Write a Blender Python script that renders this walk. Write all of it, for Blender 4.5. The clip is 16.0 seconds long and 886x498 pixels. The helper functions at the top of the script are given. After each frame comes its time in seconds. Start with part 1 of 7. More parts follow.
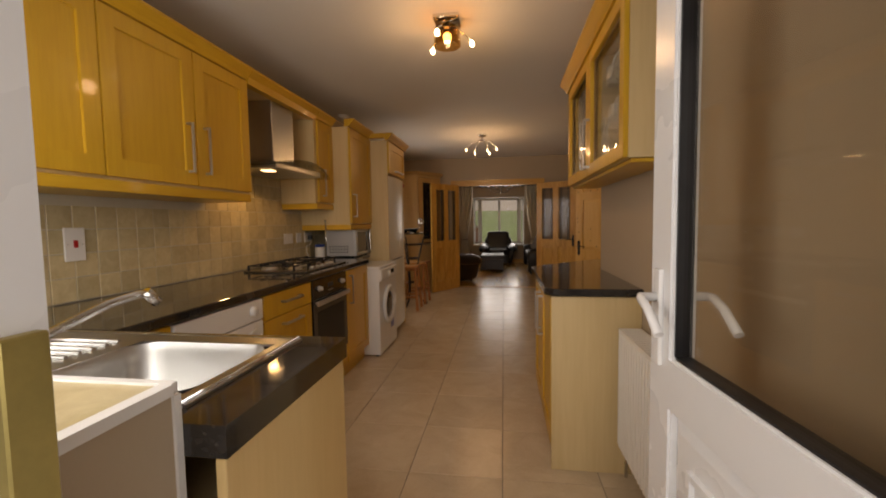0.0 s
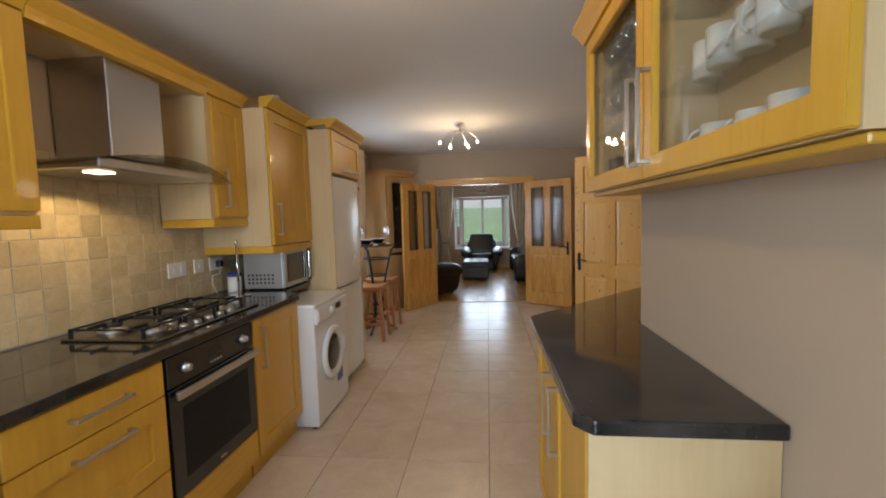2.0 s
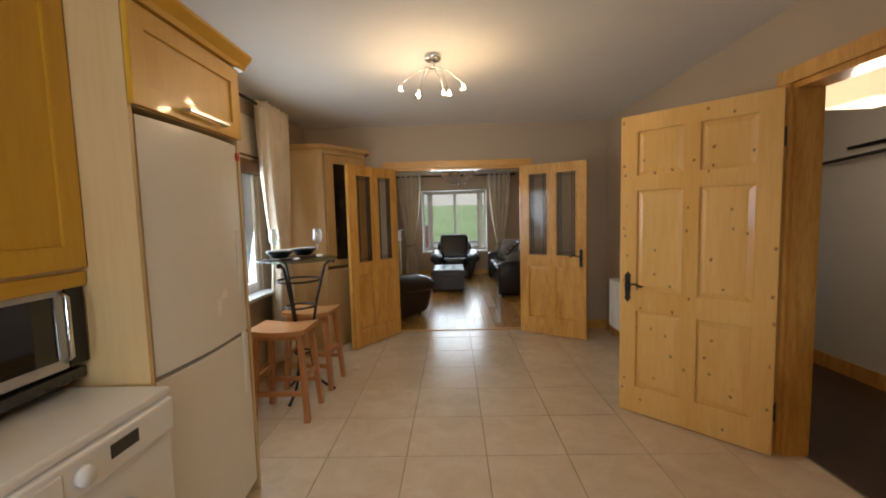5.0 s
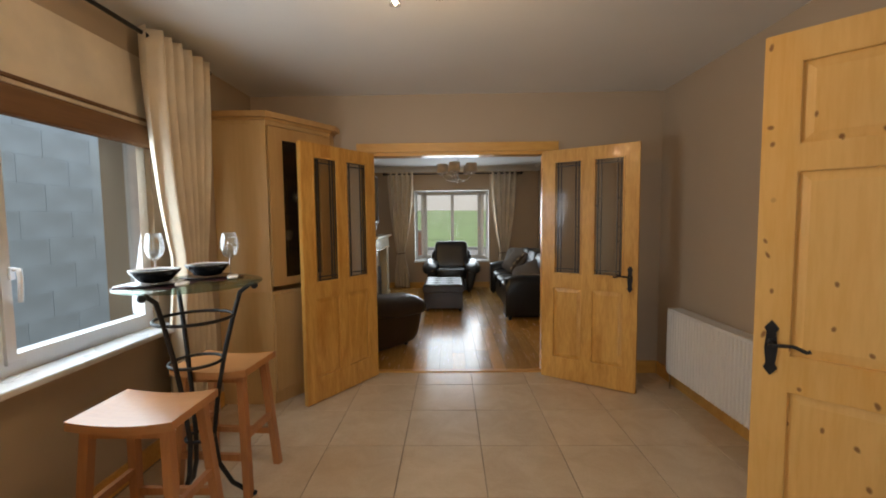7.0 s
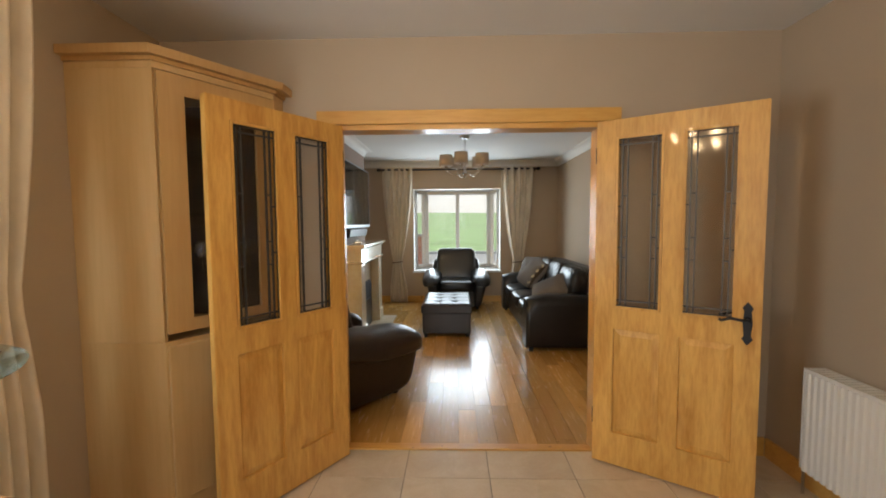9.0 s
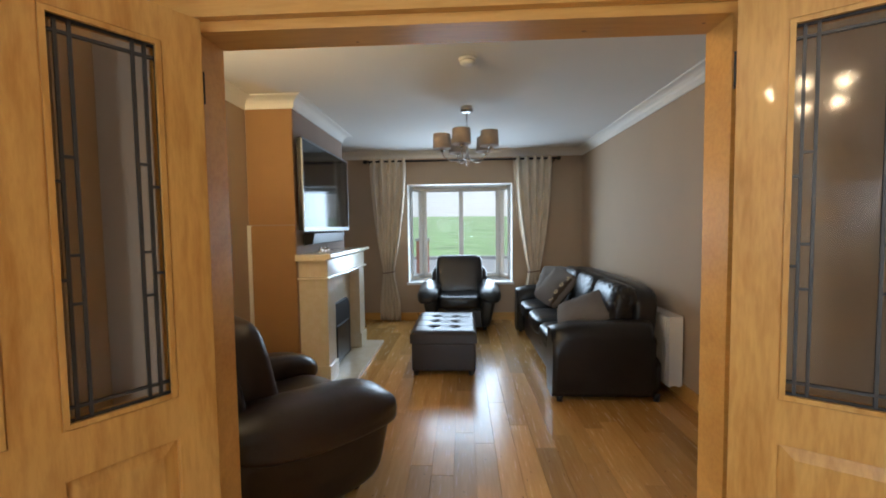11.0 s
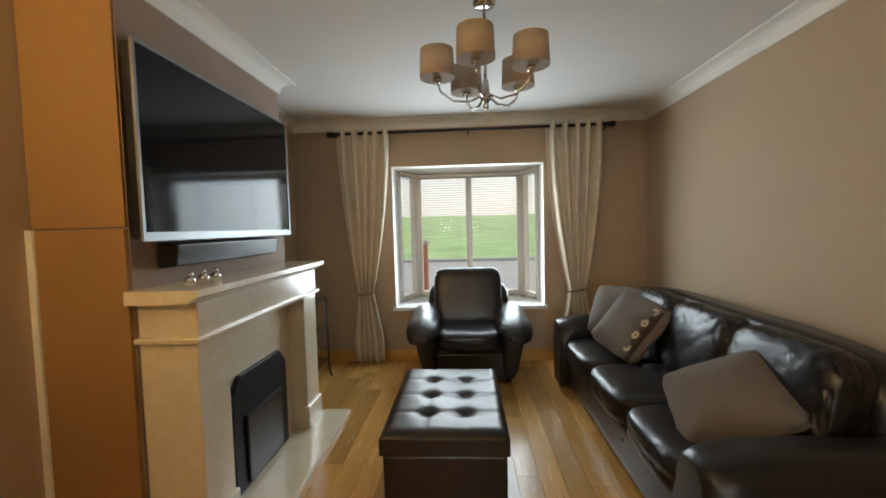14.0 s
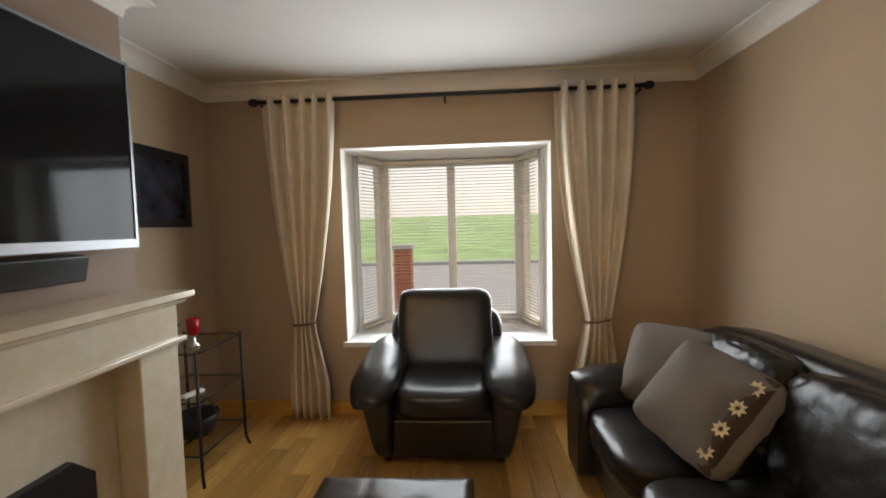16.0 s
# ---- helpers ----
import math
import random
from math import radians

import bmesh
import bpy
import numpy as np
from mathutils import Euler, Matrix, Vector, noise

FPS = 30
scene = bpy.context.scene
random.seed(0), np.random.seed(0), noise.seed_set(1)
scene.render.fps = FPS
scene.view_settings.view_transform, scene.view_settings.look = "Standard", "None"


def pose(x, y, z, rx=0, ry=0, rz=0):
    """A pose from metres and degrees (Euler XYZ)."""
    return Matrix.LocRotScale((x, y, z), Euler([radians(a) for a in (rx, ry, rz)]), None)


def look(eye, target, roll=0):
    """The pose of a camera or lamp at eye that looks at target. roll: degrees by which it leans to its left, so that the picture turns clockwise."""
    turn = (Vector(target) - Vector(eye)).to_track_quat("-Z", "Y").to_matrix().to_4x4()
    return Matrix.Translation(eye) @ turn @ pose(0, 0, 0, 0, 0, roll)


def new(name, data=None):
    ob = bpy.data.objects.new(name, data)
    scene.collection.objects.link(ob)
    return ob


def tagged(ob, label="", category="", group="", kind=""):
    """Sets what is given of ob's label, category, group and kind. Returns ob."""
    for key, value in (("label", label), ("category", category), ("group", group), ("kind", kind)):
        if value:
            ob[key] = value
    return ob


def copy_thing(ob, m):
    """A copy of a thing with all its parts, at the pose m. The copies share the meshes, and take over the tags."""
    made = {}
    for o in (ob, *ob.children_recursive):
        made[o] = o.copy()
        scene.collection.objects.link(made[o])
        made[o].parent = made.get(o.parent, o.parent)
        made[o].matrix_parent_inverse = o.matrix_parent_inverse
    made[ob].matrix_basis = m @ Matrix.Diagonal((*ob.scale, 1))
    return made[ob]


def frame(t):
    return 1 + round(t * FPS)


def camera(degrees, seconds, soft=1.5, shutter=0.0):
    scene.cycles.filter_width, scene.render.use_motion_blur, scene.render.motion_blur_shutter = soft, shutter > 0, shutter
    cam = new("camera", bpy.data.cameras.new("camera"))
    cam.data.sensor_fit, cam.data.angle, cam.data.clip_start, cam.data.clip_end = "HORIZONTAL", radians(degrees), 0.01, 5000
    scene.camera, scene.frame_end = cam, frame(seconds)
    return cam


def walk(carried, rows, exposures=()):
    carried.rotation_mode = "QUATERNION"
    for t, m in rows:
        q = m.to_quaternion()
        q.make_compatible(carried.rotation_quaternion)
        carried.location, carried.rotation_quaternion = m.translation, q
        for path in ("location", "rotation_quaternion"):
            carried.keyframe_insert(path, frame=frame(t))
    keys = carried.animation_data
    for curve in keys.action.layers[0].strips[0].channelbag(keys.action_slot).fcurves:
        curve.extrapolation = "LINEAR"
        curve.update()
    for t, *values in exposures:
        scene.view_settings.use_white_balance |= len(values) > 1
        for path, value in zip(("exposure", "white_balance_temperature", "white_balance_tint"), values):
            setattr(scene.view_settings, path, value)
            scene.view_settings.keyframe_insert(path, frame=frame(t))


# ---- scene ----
cam = camera(94.5, 16.0, 1.9)
PATH = [
    (0, (0.045, 1.064, 1.263), (-0.248, 3.038, 1.133), -0.9),
    (0.5, (0.041, 1.346, 1.353), (-0.231, 3.322, 1.217), -1.1),
    (1, (0.058, 1.596, 1.372), (-0.197, 3.575, 1.234), -1.3),
    (1.5, (0.082, 1.886, 1.415), (-0.155, 3.866, 1.271), -1.5),
    (2, (0.051, 2.165, 1.403), (-0.167, 4.147, 1.257), -1.7),
    (2.5, (-0.016, 2.457, 1.415), (-0.203, 4.442, 1.261), -2.0),
    (3, (-0.032, 2.784, 1.404), (-0.183, 4.772, 1.243), -2.3),
    (3.5, (-0.066, 3.086, 1.399), (-0.179, 5.076, 1.235), -2.4),
    (4, (-0.136, 3.382, 1.418), (-0.21, 5.373, 1.247), -2.1),
    (4.2, (-0.142, 3.505, 1.422), (-0.211, 5.494, 1.249), -2.0),
    (6.3, (-0.102, 4.86, 1.376), (-0.136, 6.855, 1.237), -0.8),
    (6.5, (-0.108, 4.984, 1.391), (-0.139, 6.978, 1.247), -0.8),
    (7, (-0.145, 5.306, 1.376), (-0.179, 7.301, 1.239), -0.6),
    (7.5, (-0.152, 5.602, 1.389), (-0.187, 7.597, 1.251), -0.6),
    (8, (-0.123, 5.921, 1.401), (-0.162, 7.916, 1.267), -0.5),
    (8.5, (-0.13, 6.215, 1.39), (-0.178, 8.21, 1.26), -0.4),
    (9, (-0.156, 6.504, 1.399), (-0.21, 8.499, 1.273), -0.4),
    (9.2, (-0.158, 6.631, 1.383), (-0.215, 8.627, 1.264), -0.4),
    (11.3, (-0.062, 7.91, 1.369), (-0.159, 9.904, 1.263), -0.8),
    (11.5, (-0.065, 8.026, 1.37), (-0.156, 10.021, 1.261), -0.9),
    (12, (-0.063, 8.344, 1.371), (-0.16, 10.339, 1.265), -1.1),
    (12.5, (-0.047, 8.634, 1.356), (-0.153, 10.629, 1.251), -1.3),
    (13, (-0.052, 8.965, 1.365), (-0.161, 10.959, 1.259), -1.4),
    (13.5, (-0.101, 9.291, 1.359), (-0.214, 11.285, 1.252), -1.5),
    (14, (-0.128, 9.576, 1.377), (-0.241, 11.57, 1.269), -1.5),
    (14.5, (-0.103, 9.888, 1.38), (-0.217, 11.882, 1.269), -1.6),
    (15, (-0.059, 10.175, 1.38), (-0.171, 12.169, 1.27), -1.5),
    (15.5, (-0.016, 10.46, 1.398), (-0.131, 12.454, 1.288), -1.5),
    (16, (0.052, 10.75, 1.404), (-0.069, 12.744, 1.295), -1.5),
]
walk(cam, [(t, look(eye, target, roll)) for t, eye, target, roll in PATH],
     [(0, -1.55, 8900, 25), (0.5, -1.2, 8600, 22), (1, -0.92, 7000, 16), (1.5, -0.78, 6900, 14), (2, -0.6, 5900, 12), (2.5, -0.38, 5400, 10), (3.5, -0.34, 6300, 10), (4, -0.4, 6600, 10), (6.5, -0.55, 6200, 12),
      (7.5, -0.35, 7600, 13), (8, -0.12, 8200, 14), (9, 0.14, 6500, 10), (11.5, 0.06, 5600, 8), (12.5, 0.05, 5900, 7), (13.5, 0.03, 6400, 8), (14.5, 0.0, 6900, 10), (15.5, -0.02, 6900, 15), (16, -0.04, 7300, 16)])

# ---- place ----
from collections import defaultdict

# world and sun: an overcast sky
world = bpy.data.worlds.new("overcast_sky")
scene.world = world
world.use_nodes = True
wn = world.node_tree.nodes
sky = wn.new("ShaderNodeTexSky")
sky.sky_type = "NISHITA"
sky.sun_disc = False
sky.sun_elevation, sky.sun_rotation = radians(38), radians(25)
sky.dust_density = 3.0
soft = wn.new("ShaderNodeMixRGB")
soft.inputs[0].default_value = 0.75
soft.inputs[2].default_value = (7.5, 7.6, 7.8, 1)
world.node_tree.links.new(sky.outputs[0], soft.inputs[1])
world.node_tree.links.new(soft.outputs[0], wn["Background"].inputs[0])
wn["Background"].inputs[1].default_value = 0.15
sun = new("sun", bpy.data.lights.new("sun", "SUN"))
sun.data.energy, sun.data.angle, sun.data.color = 2.4, radians(20), (1, 0.96, 0.9)
sun.matrix_world = look((0, 0, 20), (-6, -13, 5))


def lamp(name, kind, place, target, energy, color, size=0.1, size_y=0.0):
    ob = new(name, bpy.data.lights.new(name, kind))
    ob.data.energy, ob.data.color = energy, color
    if kind == "AREA":
        ob.data.shape, ob.data.size, ob.data.size_y = "RECTANGLE", size, size_y or size
        ob.matrix_world = look(place, target)
    else:
        ob.data.shadow_soft_size = size
        ob.matrix_world = pose(*place)
    return ob


DAY = (0.76, 0.90, 1.0)
WARM = (1.0, 0.68, 0.36)
lamp("living_window_light", "AREA", (-0.085, 13.93, 1.28), (-0.085, 10, 1.0), 41, DAY, 1.14, 1.3)
lamp("dining_window_light", "AREA", (-1.89, 7.08, 1.35), (0, 7.08, 1.0), 27, DAY, 1.1, 0.95)
lamp("back_window_light", "AREA", (-1.05, 1.3, 1.55), (0.3, 4.5, 0.0), 56, DAY, 1.0, 1.0)
lamp("back_door_light", "AREA", (0.02, 0.3, 1.3), (0.02, 4, -0.7), 46, DAY, 0.9, 1.9)


# ---- materials ----
def nodes_of(name):
    m = bpy.data.materials.new(name)
    m.use_nodes = True
    return m, m.node_tree.nodes, m.node_tree.links, m.node_tree.nodes["Principled BSDF"]


def ramp(nt, links, src, stops):
    r = nt.new("ShaderNodeValToRGB")
    while len(r.color_ramp.elements) < len(stops):
        r.color_ramp.elements.new(0.5)
    for e, (p, c) in zip(r.color_ramp.elements, stops):
        e.position, e.color = p, (*c, 1)
    links.new(src, r.inputs[0])
    return r.outputs[0]


def mapped(nt, links, scale, coord="Object"):
    tc, mp = nt.new("ShaderNodeTexCoord"), nt.new("ShaderNodeMapping")
    links.new(tc.outputs[coord], mp.inputs[0])
    mp.inputs["Scale"].default_value = scale
    return mp.outputs[0]


def noise_of(nt, links, vec, scale, detail=4.0, rough=0.55, distortion=0.0):
    n = nt.new("ShaderNodeTexNoise")
    n.inputs["Scale"].default_value, n.inputs["Detail"].default_value = scale, detail
    n.inputs["Roughness"].default_value, n.inputs["Distortion"].default_value = rough, distortion
    links.new(vec, n.inputs["Vector"])
    return n.outputs["Fac"]


def bump_of(nt, links, bsdf, src, strength, distance=0.002):
    b = nt.new("ShaderNodeBump")
    b.inputs["Strength"].default_value, b.inputs["Distance"].default_value = strength, distance
    links.new(src, b.inputs["Height"])
    links.new(b.outputs[0], bsdf.inputs["Normal"])


def mix_of(nt, links, fac, a, b, blend="MIX"):
    m = nt.new("ShaderNodeMixRGB")
    m.blend_type = blend
    for k, v in ((0, fac), (1, a), (2, b)):
        if isinstance(v, (int, float)):
            m.inputs[k].default_value = v
        elif isinstance(v, tuple):
            m.inputs[k].default_value = (*v, 1)
        else:
            links.new(v, m.inputs[k])
    return m.outputs[0]


def plain(name, color, rough=0.5, metal=0.0, vary=0.08, scale=6.0, grain=120.0, bump=0.05, coat=0.0, spec=0.5):
    m, nt, links, b = nodes_of(name)
    v = mapped(nt, links, (1, 1, 1))
    big, fine = noise_of(nt, links, v, scale), noise_of(nt, links, v, grain, 2)
    lo = tuple(c * (1 - vary) for c in color)
    hi = tuple(min(1, c * (1 + vary)) for c in color)
    c1 = ramp(nt, links, big, [(0.3, lo), (0.7, hi)])
    links.new(mix_of(nt, links, 0.12, c1, ramp(nt, links, fine, [(0.35, lo), (0.65, hi)])), b.inputs["Base Color"])
    r = nt.new("ShaderNodeMapRange")
    r.inputs[3].default_value, r.inputs[4].default_value = max(0.02, rough - 0.06), min(1, rough + 0.06)
    links.new(big, r.inputs[0])
    links.new(r.outputs[0], b.inputs["Roughness"])
    b.inputs["Metallic"].default_value = metal
    b.inputs["Coat Weight"].default_value = coat
    b.inputs["Specular IOR Level"].default_value = spec
    if bump:
        bump_of(nt, links, b, fine, bump)
    return m


def wood(name, light, dark, axis="z", rough=0.38, stretch=14.0, scale=5.0, knots=0.0, pieces=0.0, coat=0.0, figure=0.8):
    """Grain runs along the given axis; knots: how much of the surface shows dark knots; pieces: spread of tone from piece to piece."""
    m, nt, links, b = nodes_of(name)
    k = {"x": (1 / stretch, 1, 1), "y": (1, 1 / stretch, 1), "z": (1, 1, 1 / stretch)}[axis]
    tc, mp, add = nt.new("ShaderNodeTexCoord"), nt.new("ShaderNodeMapping"), nt.new("ShaderNodeVectorMath")
    info, shift = nt.new("ShaderNodeObjectInfo"), nt.new("ShaderNodeVectorMath")
    shift.operation = "SCALE"
    shift.inputs[0].default_value = (17.3, 31.7, 11.9)
    links.new(info.outputs["Random"], shift.inputs["Scale"])
    links.new(tc.outputs["Object"], add.inputs[0])
    links.new(shift.outputs[0], add.inputs[1])
    links.new(add.outputs[0], mp.inputs[0])
    mp.inputs["Scale"].default_value = k
    v = mp.outputs[0]
    broad = noise_of(nt, links, v, scale, 3, 0.5, figure)
    fine = noise_of(nt, links, v, scale * 14, 3, 0.6)
    mid = tuple((p + q) / 2 for p, q in zip(light, dark))
    col = ramp(nt, links, broad, [(0.3, light), (0.52, mid), (0.72, dark)])
    col = mix_of(nt, links, 0.3, col, ramp(nt, links, fine, [(0.35, dark), (0.6, light)]))
    if knots:
        vo = nt.new("ShaderNodeTexVoronoi")
        vo.voronoi_dimensions = "2D"
        vo.inputs["Scale"].default_value = 10.0
        km = nt.new("ShaderNodeMapping")
        km.inputs["Scale"].default_value = {"x": (0.6, 1, 1), "y": (1, 0.6, 1), "z": (1, 0.7, 0.7)}[axis]
        if axis == "z":
            km.inputs["Rotation"].default_value = (radians(90), 0, 0)
        warp, wa, wb = nt.new("ShaderNodeTexNoise"), nt.new("ShaderNodeVectorMath"), nt.new("ShaderNodeVectorMath")
        warp.inputs["Scale"].default_value = 5.0
        wa.operation, wa.inputs[1].default_value = "MULTIPLY", (0.09, 0.09, 0.09)
        links.new(add.outputs[0], warp.inputs["Vector"])
        links.new(warp.outputs["Color"], wa.inputs[0])
        links.new(wa.outputs[0], wb.inputs[0])
        links.new(add.outputs[0], wb.inputs[1])
        links.new(wb.outputs[0], km.inputs[0])
        links.new(km.outputs[0], vo.inputs["Vector"])
        spot = ramp(nt, links, vo.outputs["Distance"], [(0.0, (1, 1, 1)), (0.06 * knots, (1, 1, 1)), (0.12 * knots, (0, 0, 0))])
        sep = nt.new("ShaderNodeSeparateColor")
        links.new(vo.outputs["Color"], sep.inputs[0])
        pick = ramp(nt, links, sep.outputs[0], [(0.6, (0, 0, 0)), (0.68, (1, 1, 1))])
        col = mix_of(nt, links, mix_of(nt, links, 1.0, spot, pick, "MULTIPLY"), col, tuple(c * k for c, k in zip(dark, (0.42, 0.34, 0.4))))
    if pieces:
        tone = nt.new("ShaderNodeMapRange")
        tone.inputs[3].default_value, tone.inputs[4].default_value = 1 - pieces, 1 + pieces
        links.new(info.outputs["Random"], tone.inputs[0])
        comb = nt.new("ShaderNodeCombineColor")
        for i in range(3):
            links.new(tone.outputs[0], comb.inputs[i])
        col = mix_of(nt, links, 1.0, col, comb.outputs[0], "MULTIPLY")
    links.new(col, b.inputs["Base Color"])
    rr = nt.new("ShaderNodeMapRange")
    rr.inputs[3].default_value, rr.inputs[4].default_value = rough - 0.05, rough + 0.08
    links.new(fine, rr.inputs[0])
    links.new(rr.outputs[0], b.inputs["Roughness"])
    b.inputs["Coat Weight"].default_value = coat
    bump_of(nt, links, b, fine, 0.06, 0.001)
    return m


def glass(name, tint=(0.97, 0.99, 0.99), rough=0.0, see=0.97):
    m, nt, links, b = nodes_of(name)
    tr, gl, mx, lw = nt.new("ShaderNodeBsdfTransparent"), nt.new("ShaderNodeBsdfGlossy"), nt.new("ShaderNodeMixShader"), nt.new("ShaderNodeLayerWeight")
    pw, ad = nt.new("ShaderNodeMath"), nt.new("ShaderNodeMath")
    tr.inputs[0].default_value = (*(c * see for c in tint), 1)
    gl.inputs["Roughness"].default_value = rough
    lw.inputs[0].default_value = 0.5
    pw.operation, ad.operation = "POWER", "MULTIPLY_ADD"
    pw.inputs[1].default_value, ad.inputs[1].default_value, ad.inputs[2].default_value = 4.0, 0.6, 0.03
    links.new(lw.outputs["Facing"], pw.inputs[0])
    links.new(pw.outputs[0], ad.inputs[0])
    links.new(ad.outputs[0], mx.inputs[0])
    links.new(tr.outputs[0], mx.inputs[1])
    links.new(gl.outputs[0], mx.inputs[2])
    links.new(mx.outputs[0], nt["Material Output"].inputs[0])
    return m


def glow(name, color, strength):
    m, nt, links, b = nodes_of(name)
    b.inputs["Emission Color"].default_value = (*color, 1)
    b.inputs["Emission Strength"].default_value = strength
    b.inputs["Base Color"].default_value = (0.8, 0.8, 0.8, 1)
    return m


def stone(name, base, fleck, rough, scale=60.0, amount=0.5, coat=0.0):
    m, nt, links, b = nodes_of(name)
    v = mapped(nt, links, (1, 1, 1))
    a, c = noise_of(nt, links, v, scale, 5, 0.7), noise_of(nt, links, v, scale * 0.12, 4)
    col = ramp(nt, links, a, [(amount, base), (amount + 0.14, fleck)])
    col = mix_of(nt, links, 0.35, col, ramp(nt, links, c, [(0.35, base), (0.7, fleck)]))
    links.new(col, b.inputs["Base Color"])
    b.inputs["Roughness"].default_value = rough
    b.inputs["Coat Weight"].default_value = coat
    return m


def tile_mat(name, lo, hi, rough, spread, scale=9.0):
    m, nt, links, b = nodes_of(name)
    info, add, sh, tc = nt.new("ShaderNodeObjectInfo"), nt.new("ShaderNodeVectorMath"), nt.new("ShaderNodeVectorMath"), nt.new("ShaderNodeTexCoord")
    sh.operation = "SCALE"
    sh.inputs[0].default_value = (7.1, 13.3, 5.7)
    links.new(info.outputs["Random"], sh.inputs["Scale"])
    links.new(tc.outputs["Object"], add.inputs[0])
    links.new(sh.outputs[0], add.inputs[1])
    cloud = noise_of(nt, links, add.outputs[0], scale, 6, 0.6, 0.6)
    fine = noise_of(nt, links, add.outputs[0], scale * 16, 3)
    col = ramp(nt, links, cloud, [(0.3, lo), (0.7, hi)])
    col = mix_of(nt, links, 0.2, col, ramp(nt, links, fine, [(0.3, lo), (0.7, hi)]))
    tone = nt.new("ShaderNodeMapRange")
    tone.inputs[3].default_value, tone.inputs[4].default_value = 1 - spread, 1 + spread
    links.new(info.outputs["Random"], tone.inputs[0])
    comb = nt.new("ShaderNodeCombineColor")
    for i in range(3):
        links.new(tone.outputs[0], comb.inputs[i])
    links.new(mix_of(nt, links, 1.0, col, comb.outputs[0], "MULTIPLY"), b.inputs["Base Color"])
    r = nt.new("ShaderNodeMapRange")
    r.inputs[3].default_value, r.inputs[4].default_value = rough - 0.02, rough + 0.04
    links.new(cloud, r.inputs[0])
    links.new(r.outputs[0], b.inputs["Roughness"])
    bump_of(nt, links, b, fine, 0.03, 0.001)
    return m


def leather(name, color, rough=0.33):
    m, nt, links, b = nodes_of(name)
    v = mapped(nt, links, (1, 1, 1))
    vo = nt.new("ShaderNodeTexVoronoi")
    vo.inputs["Scale"].default_value = 260
    links.new(v, vo.inputs["Vector"])
    fold = noise_of(nt, links, v, 7, 4, 0.6, 1.2)
    worn = noise_of(nt, links, v, 3, 3)
    links.new(ramp(nt, links, worn, [(0.3, tuple(c * 0.75 for c in color)), (0.75, tuple(c * 1.35 for c in color))]), b.inputs["Base Color"])
    r = nt.new("ShaderNodeMapRange")
    r.inputs[3].default_value, r.inputs[4].default_value = rough - 0.07, rough + 0.12
    links.new(worn, r.inputs[0])
    links.new(r.outputs[0], b.inputs["Roughness"])
    b1, b2 = nt.new("ShaderNodeBump"), nt.new("ShaderNodeBump")
    b1.inputs["Strength"].default_value, b1.inputs["Distance"].default_value = 0.16, 0.012
    b2.inputs["Strength"].default_value, b2.inputs["Distance"].default_value = 0.12, 0.0015
    links.new(fold, b1.inputs["Height"])
    links.new(vo.outputs["Distance"], b2.inputs["Height"])
    links.new(b1.outputs[0], b2.inputs["Normal"])
    links.new(b2.outputs[0], b.inputs["Normal"])
    return m


def cloth(name, color, rough=0.9, weave=700.0, see=0.0):
    m = plain(name, color, rough, 0, 0.1, 5, weave, 0.25, 0, 0.2)
    if see:
        m.node_tree.nodes["Principled BSDF"].inputs["Transmission Weight"].default_value = see
    return m


WALL = plain("taupe_wall_paint", (0.47, 0.37, 0.265), 0.75, 0, 0.04, 1.6, 90, 0.08)
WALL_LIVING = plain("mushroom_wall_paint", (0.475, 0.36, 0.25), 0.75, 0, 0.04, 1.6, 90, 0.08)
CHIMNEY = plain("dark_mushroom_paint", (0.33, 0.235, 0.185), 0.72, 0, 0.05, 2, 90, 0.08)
BREAST = plain("brown_chimney_paint", (0.34, 0.19, 0.072), 0.7, 0, 0.05, 2, 90, 0.08)
HALLWALL = plain("pale_hall_paint", (0.68, 0.67, 0.66), 0.75, 0, 0.04, 1.6, 90, 0.08)
CEIL = plain("matt_white_ceiling_paint", (0.76, 0.75, 0.73), 0.85, 0, 0.03, 1.3, 70, 0.1)
COVING = plain("white_plaster", (0.82, 0.80, 0.76), 0.7, 0, 0.03, 4, 90, 0.05)
BEECH = wood("honey_beech", (0.67, 0.388, 0.036), (0.55, 0.292, 0.022), "z", 0.36, 12, 4, coat=0.15)
BEECH_Y = wood("honey_beech_lengthwise", (0.67, 0.388, 0.036), (0.55, 0.292, 0.022), "y", 0.36, 12, 4, coat=0.15)
BEECH_X = wood("honey_beech_crosswise", (0.67, 0.388, 0.036), (0.55, 0.292, 0.022), "x", 0.36, 12, 4, coat=0.15)
MAPLE = wood("pale_maple_board", (0.70, 0.525, 0.285), (0.60, 0.425, 0.205), "z", 0.42, 16, 4)
PINE = wood("varnished_pine", (0.77, 0.44, 0.115), (0.48, 0.21, 0.032), "z", 0.34, 7, 6, coat=0.25, figure=2.6)
PINE_X = wood("varnished_pine_crosswise", (0.76, 0.43, 0.11), (0.54, 0.25, 0.04), "x", 0.34, 10, 5, 0.4, coat=0.25)
KNOTTY = wood("knotty_pine", (0.80, 0.51, 0.18), (0.68, 0.37, 0.09), "z", 0.36, 10, 4, 0.75, coat=0.2)
KNOTTY_X = wood("knotty_pine_crosswise", (0.80, 0.51, 0.18), (0.68, 0.37, 0.09), "x", 0.36, 10, 4, 0.7, coat=0.2)
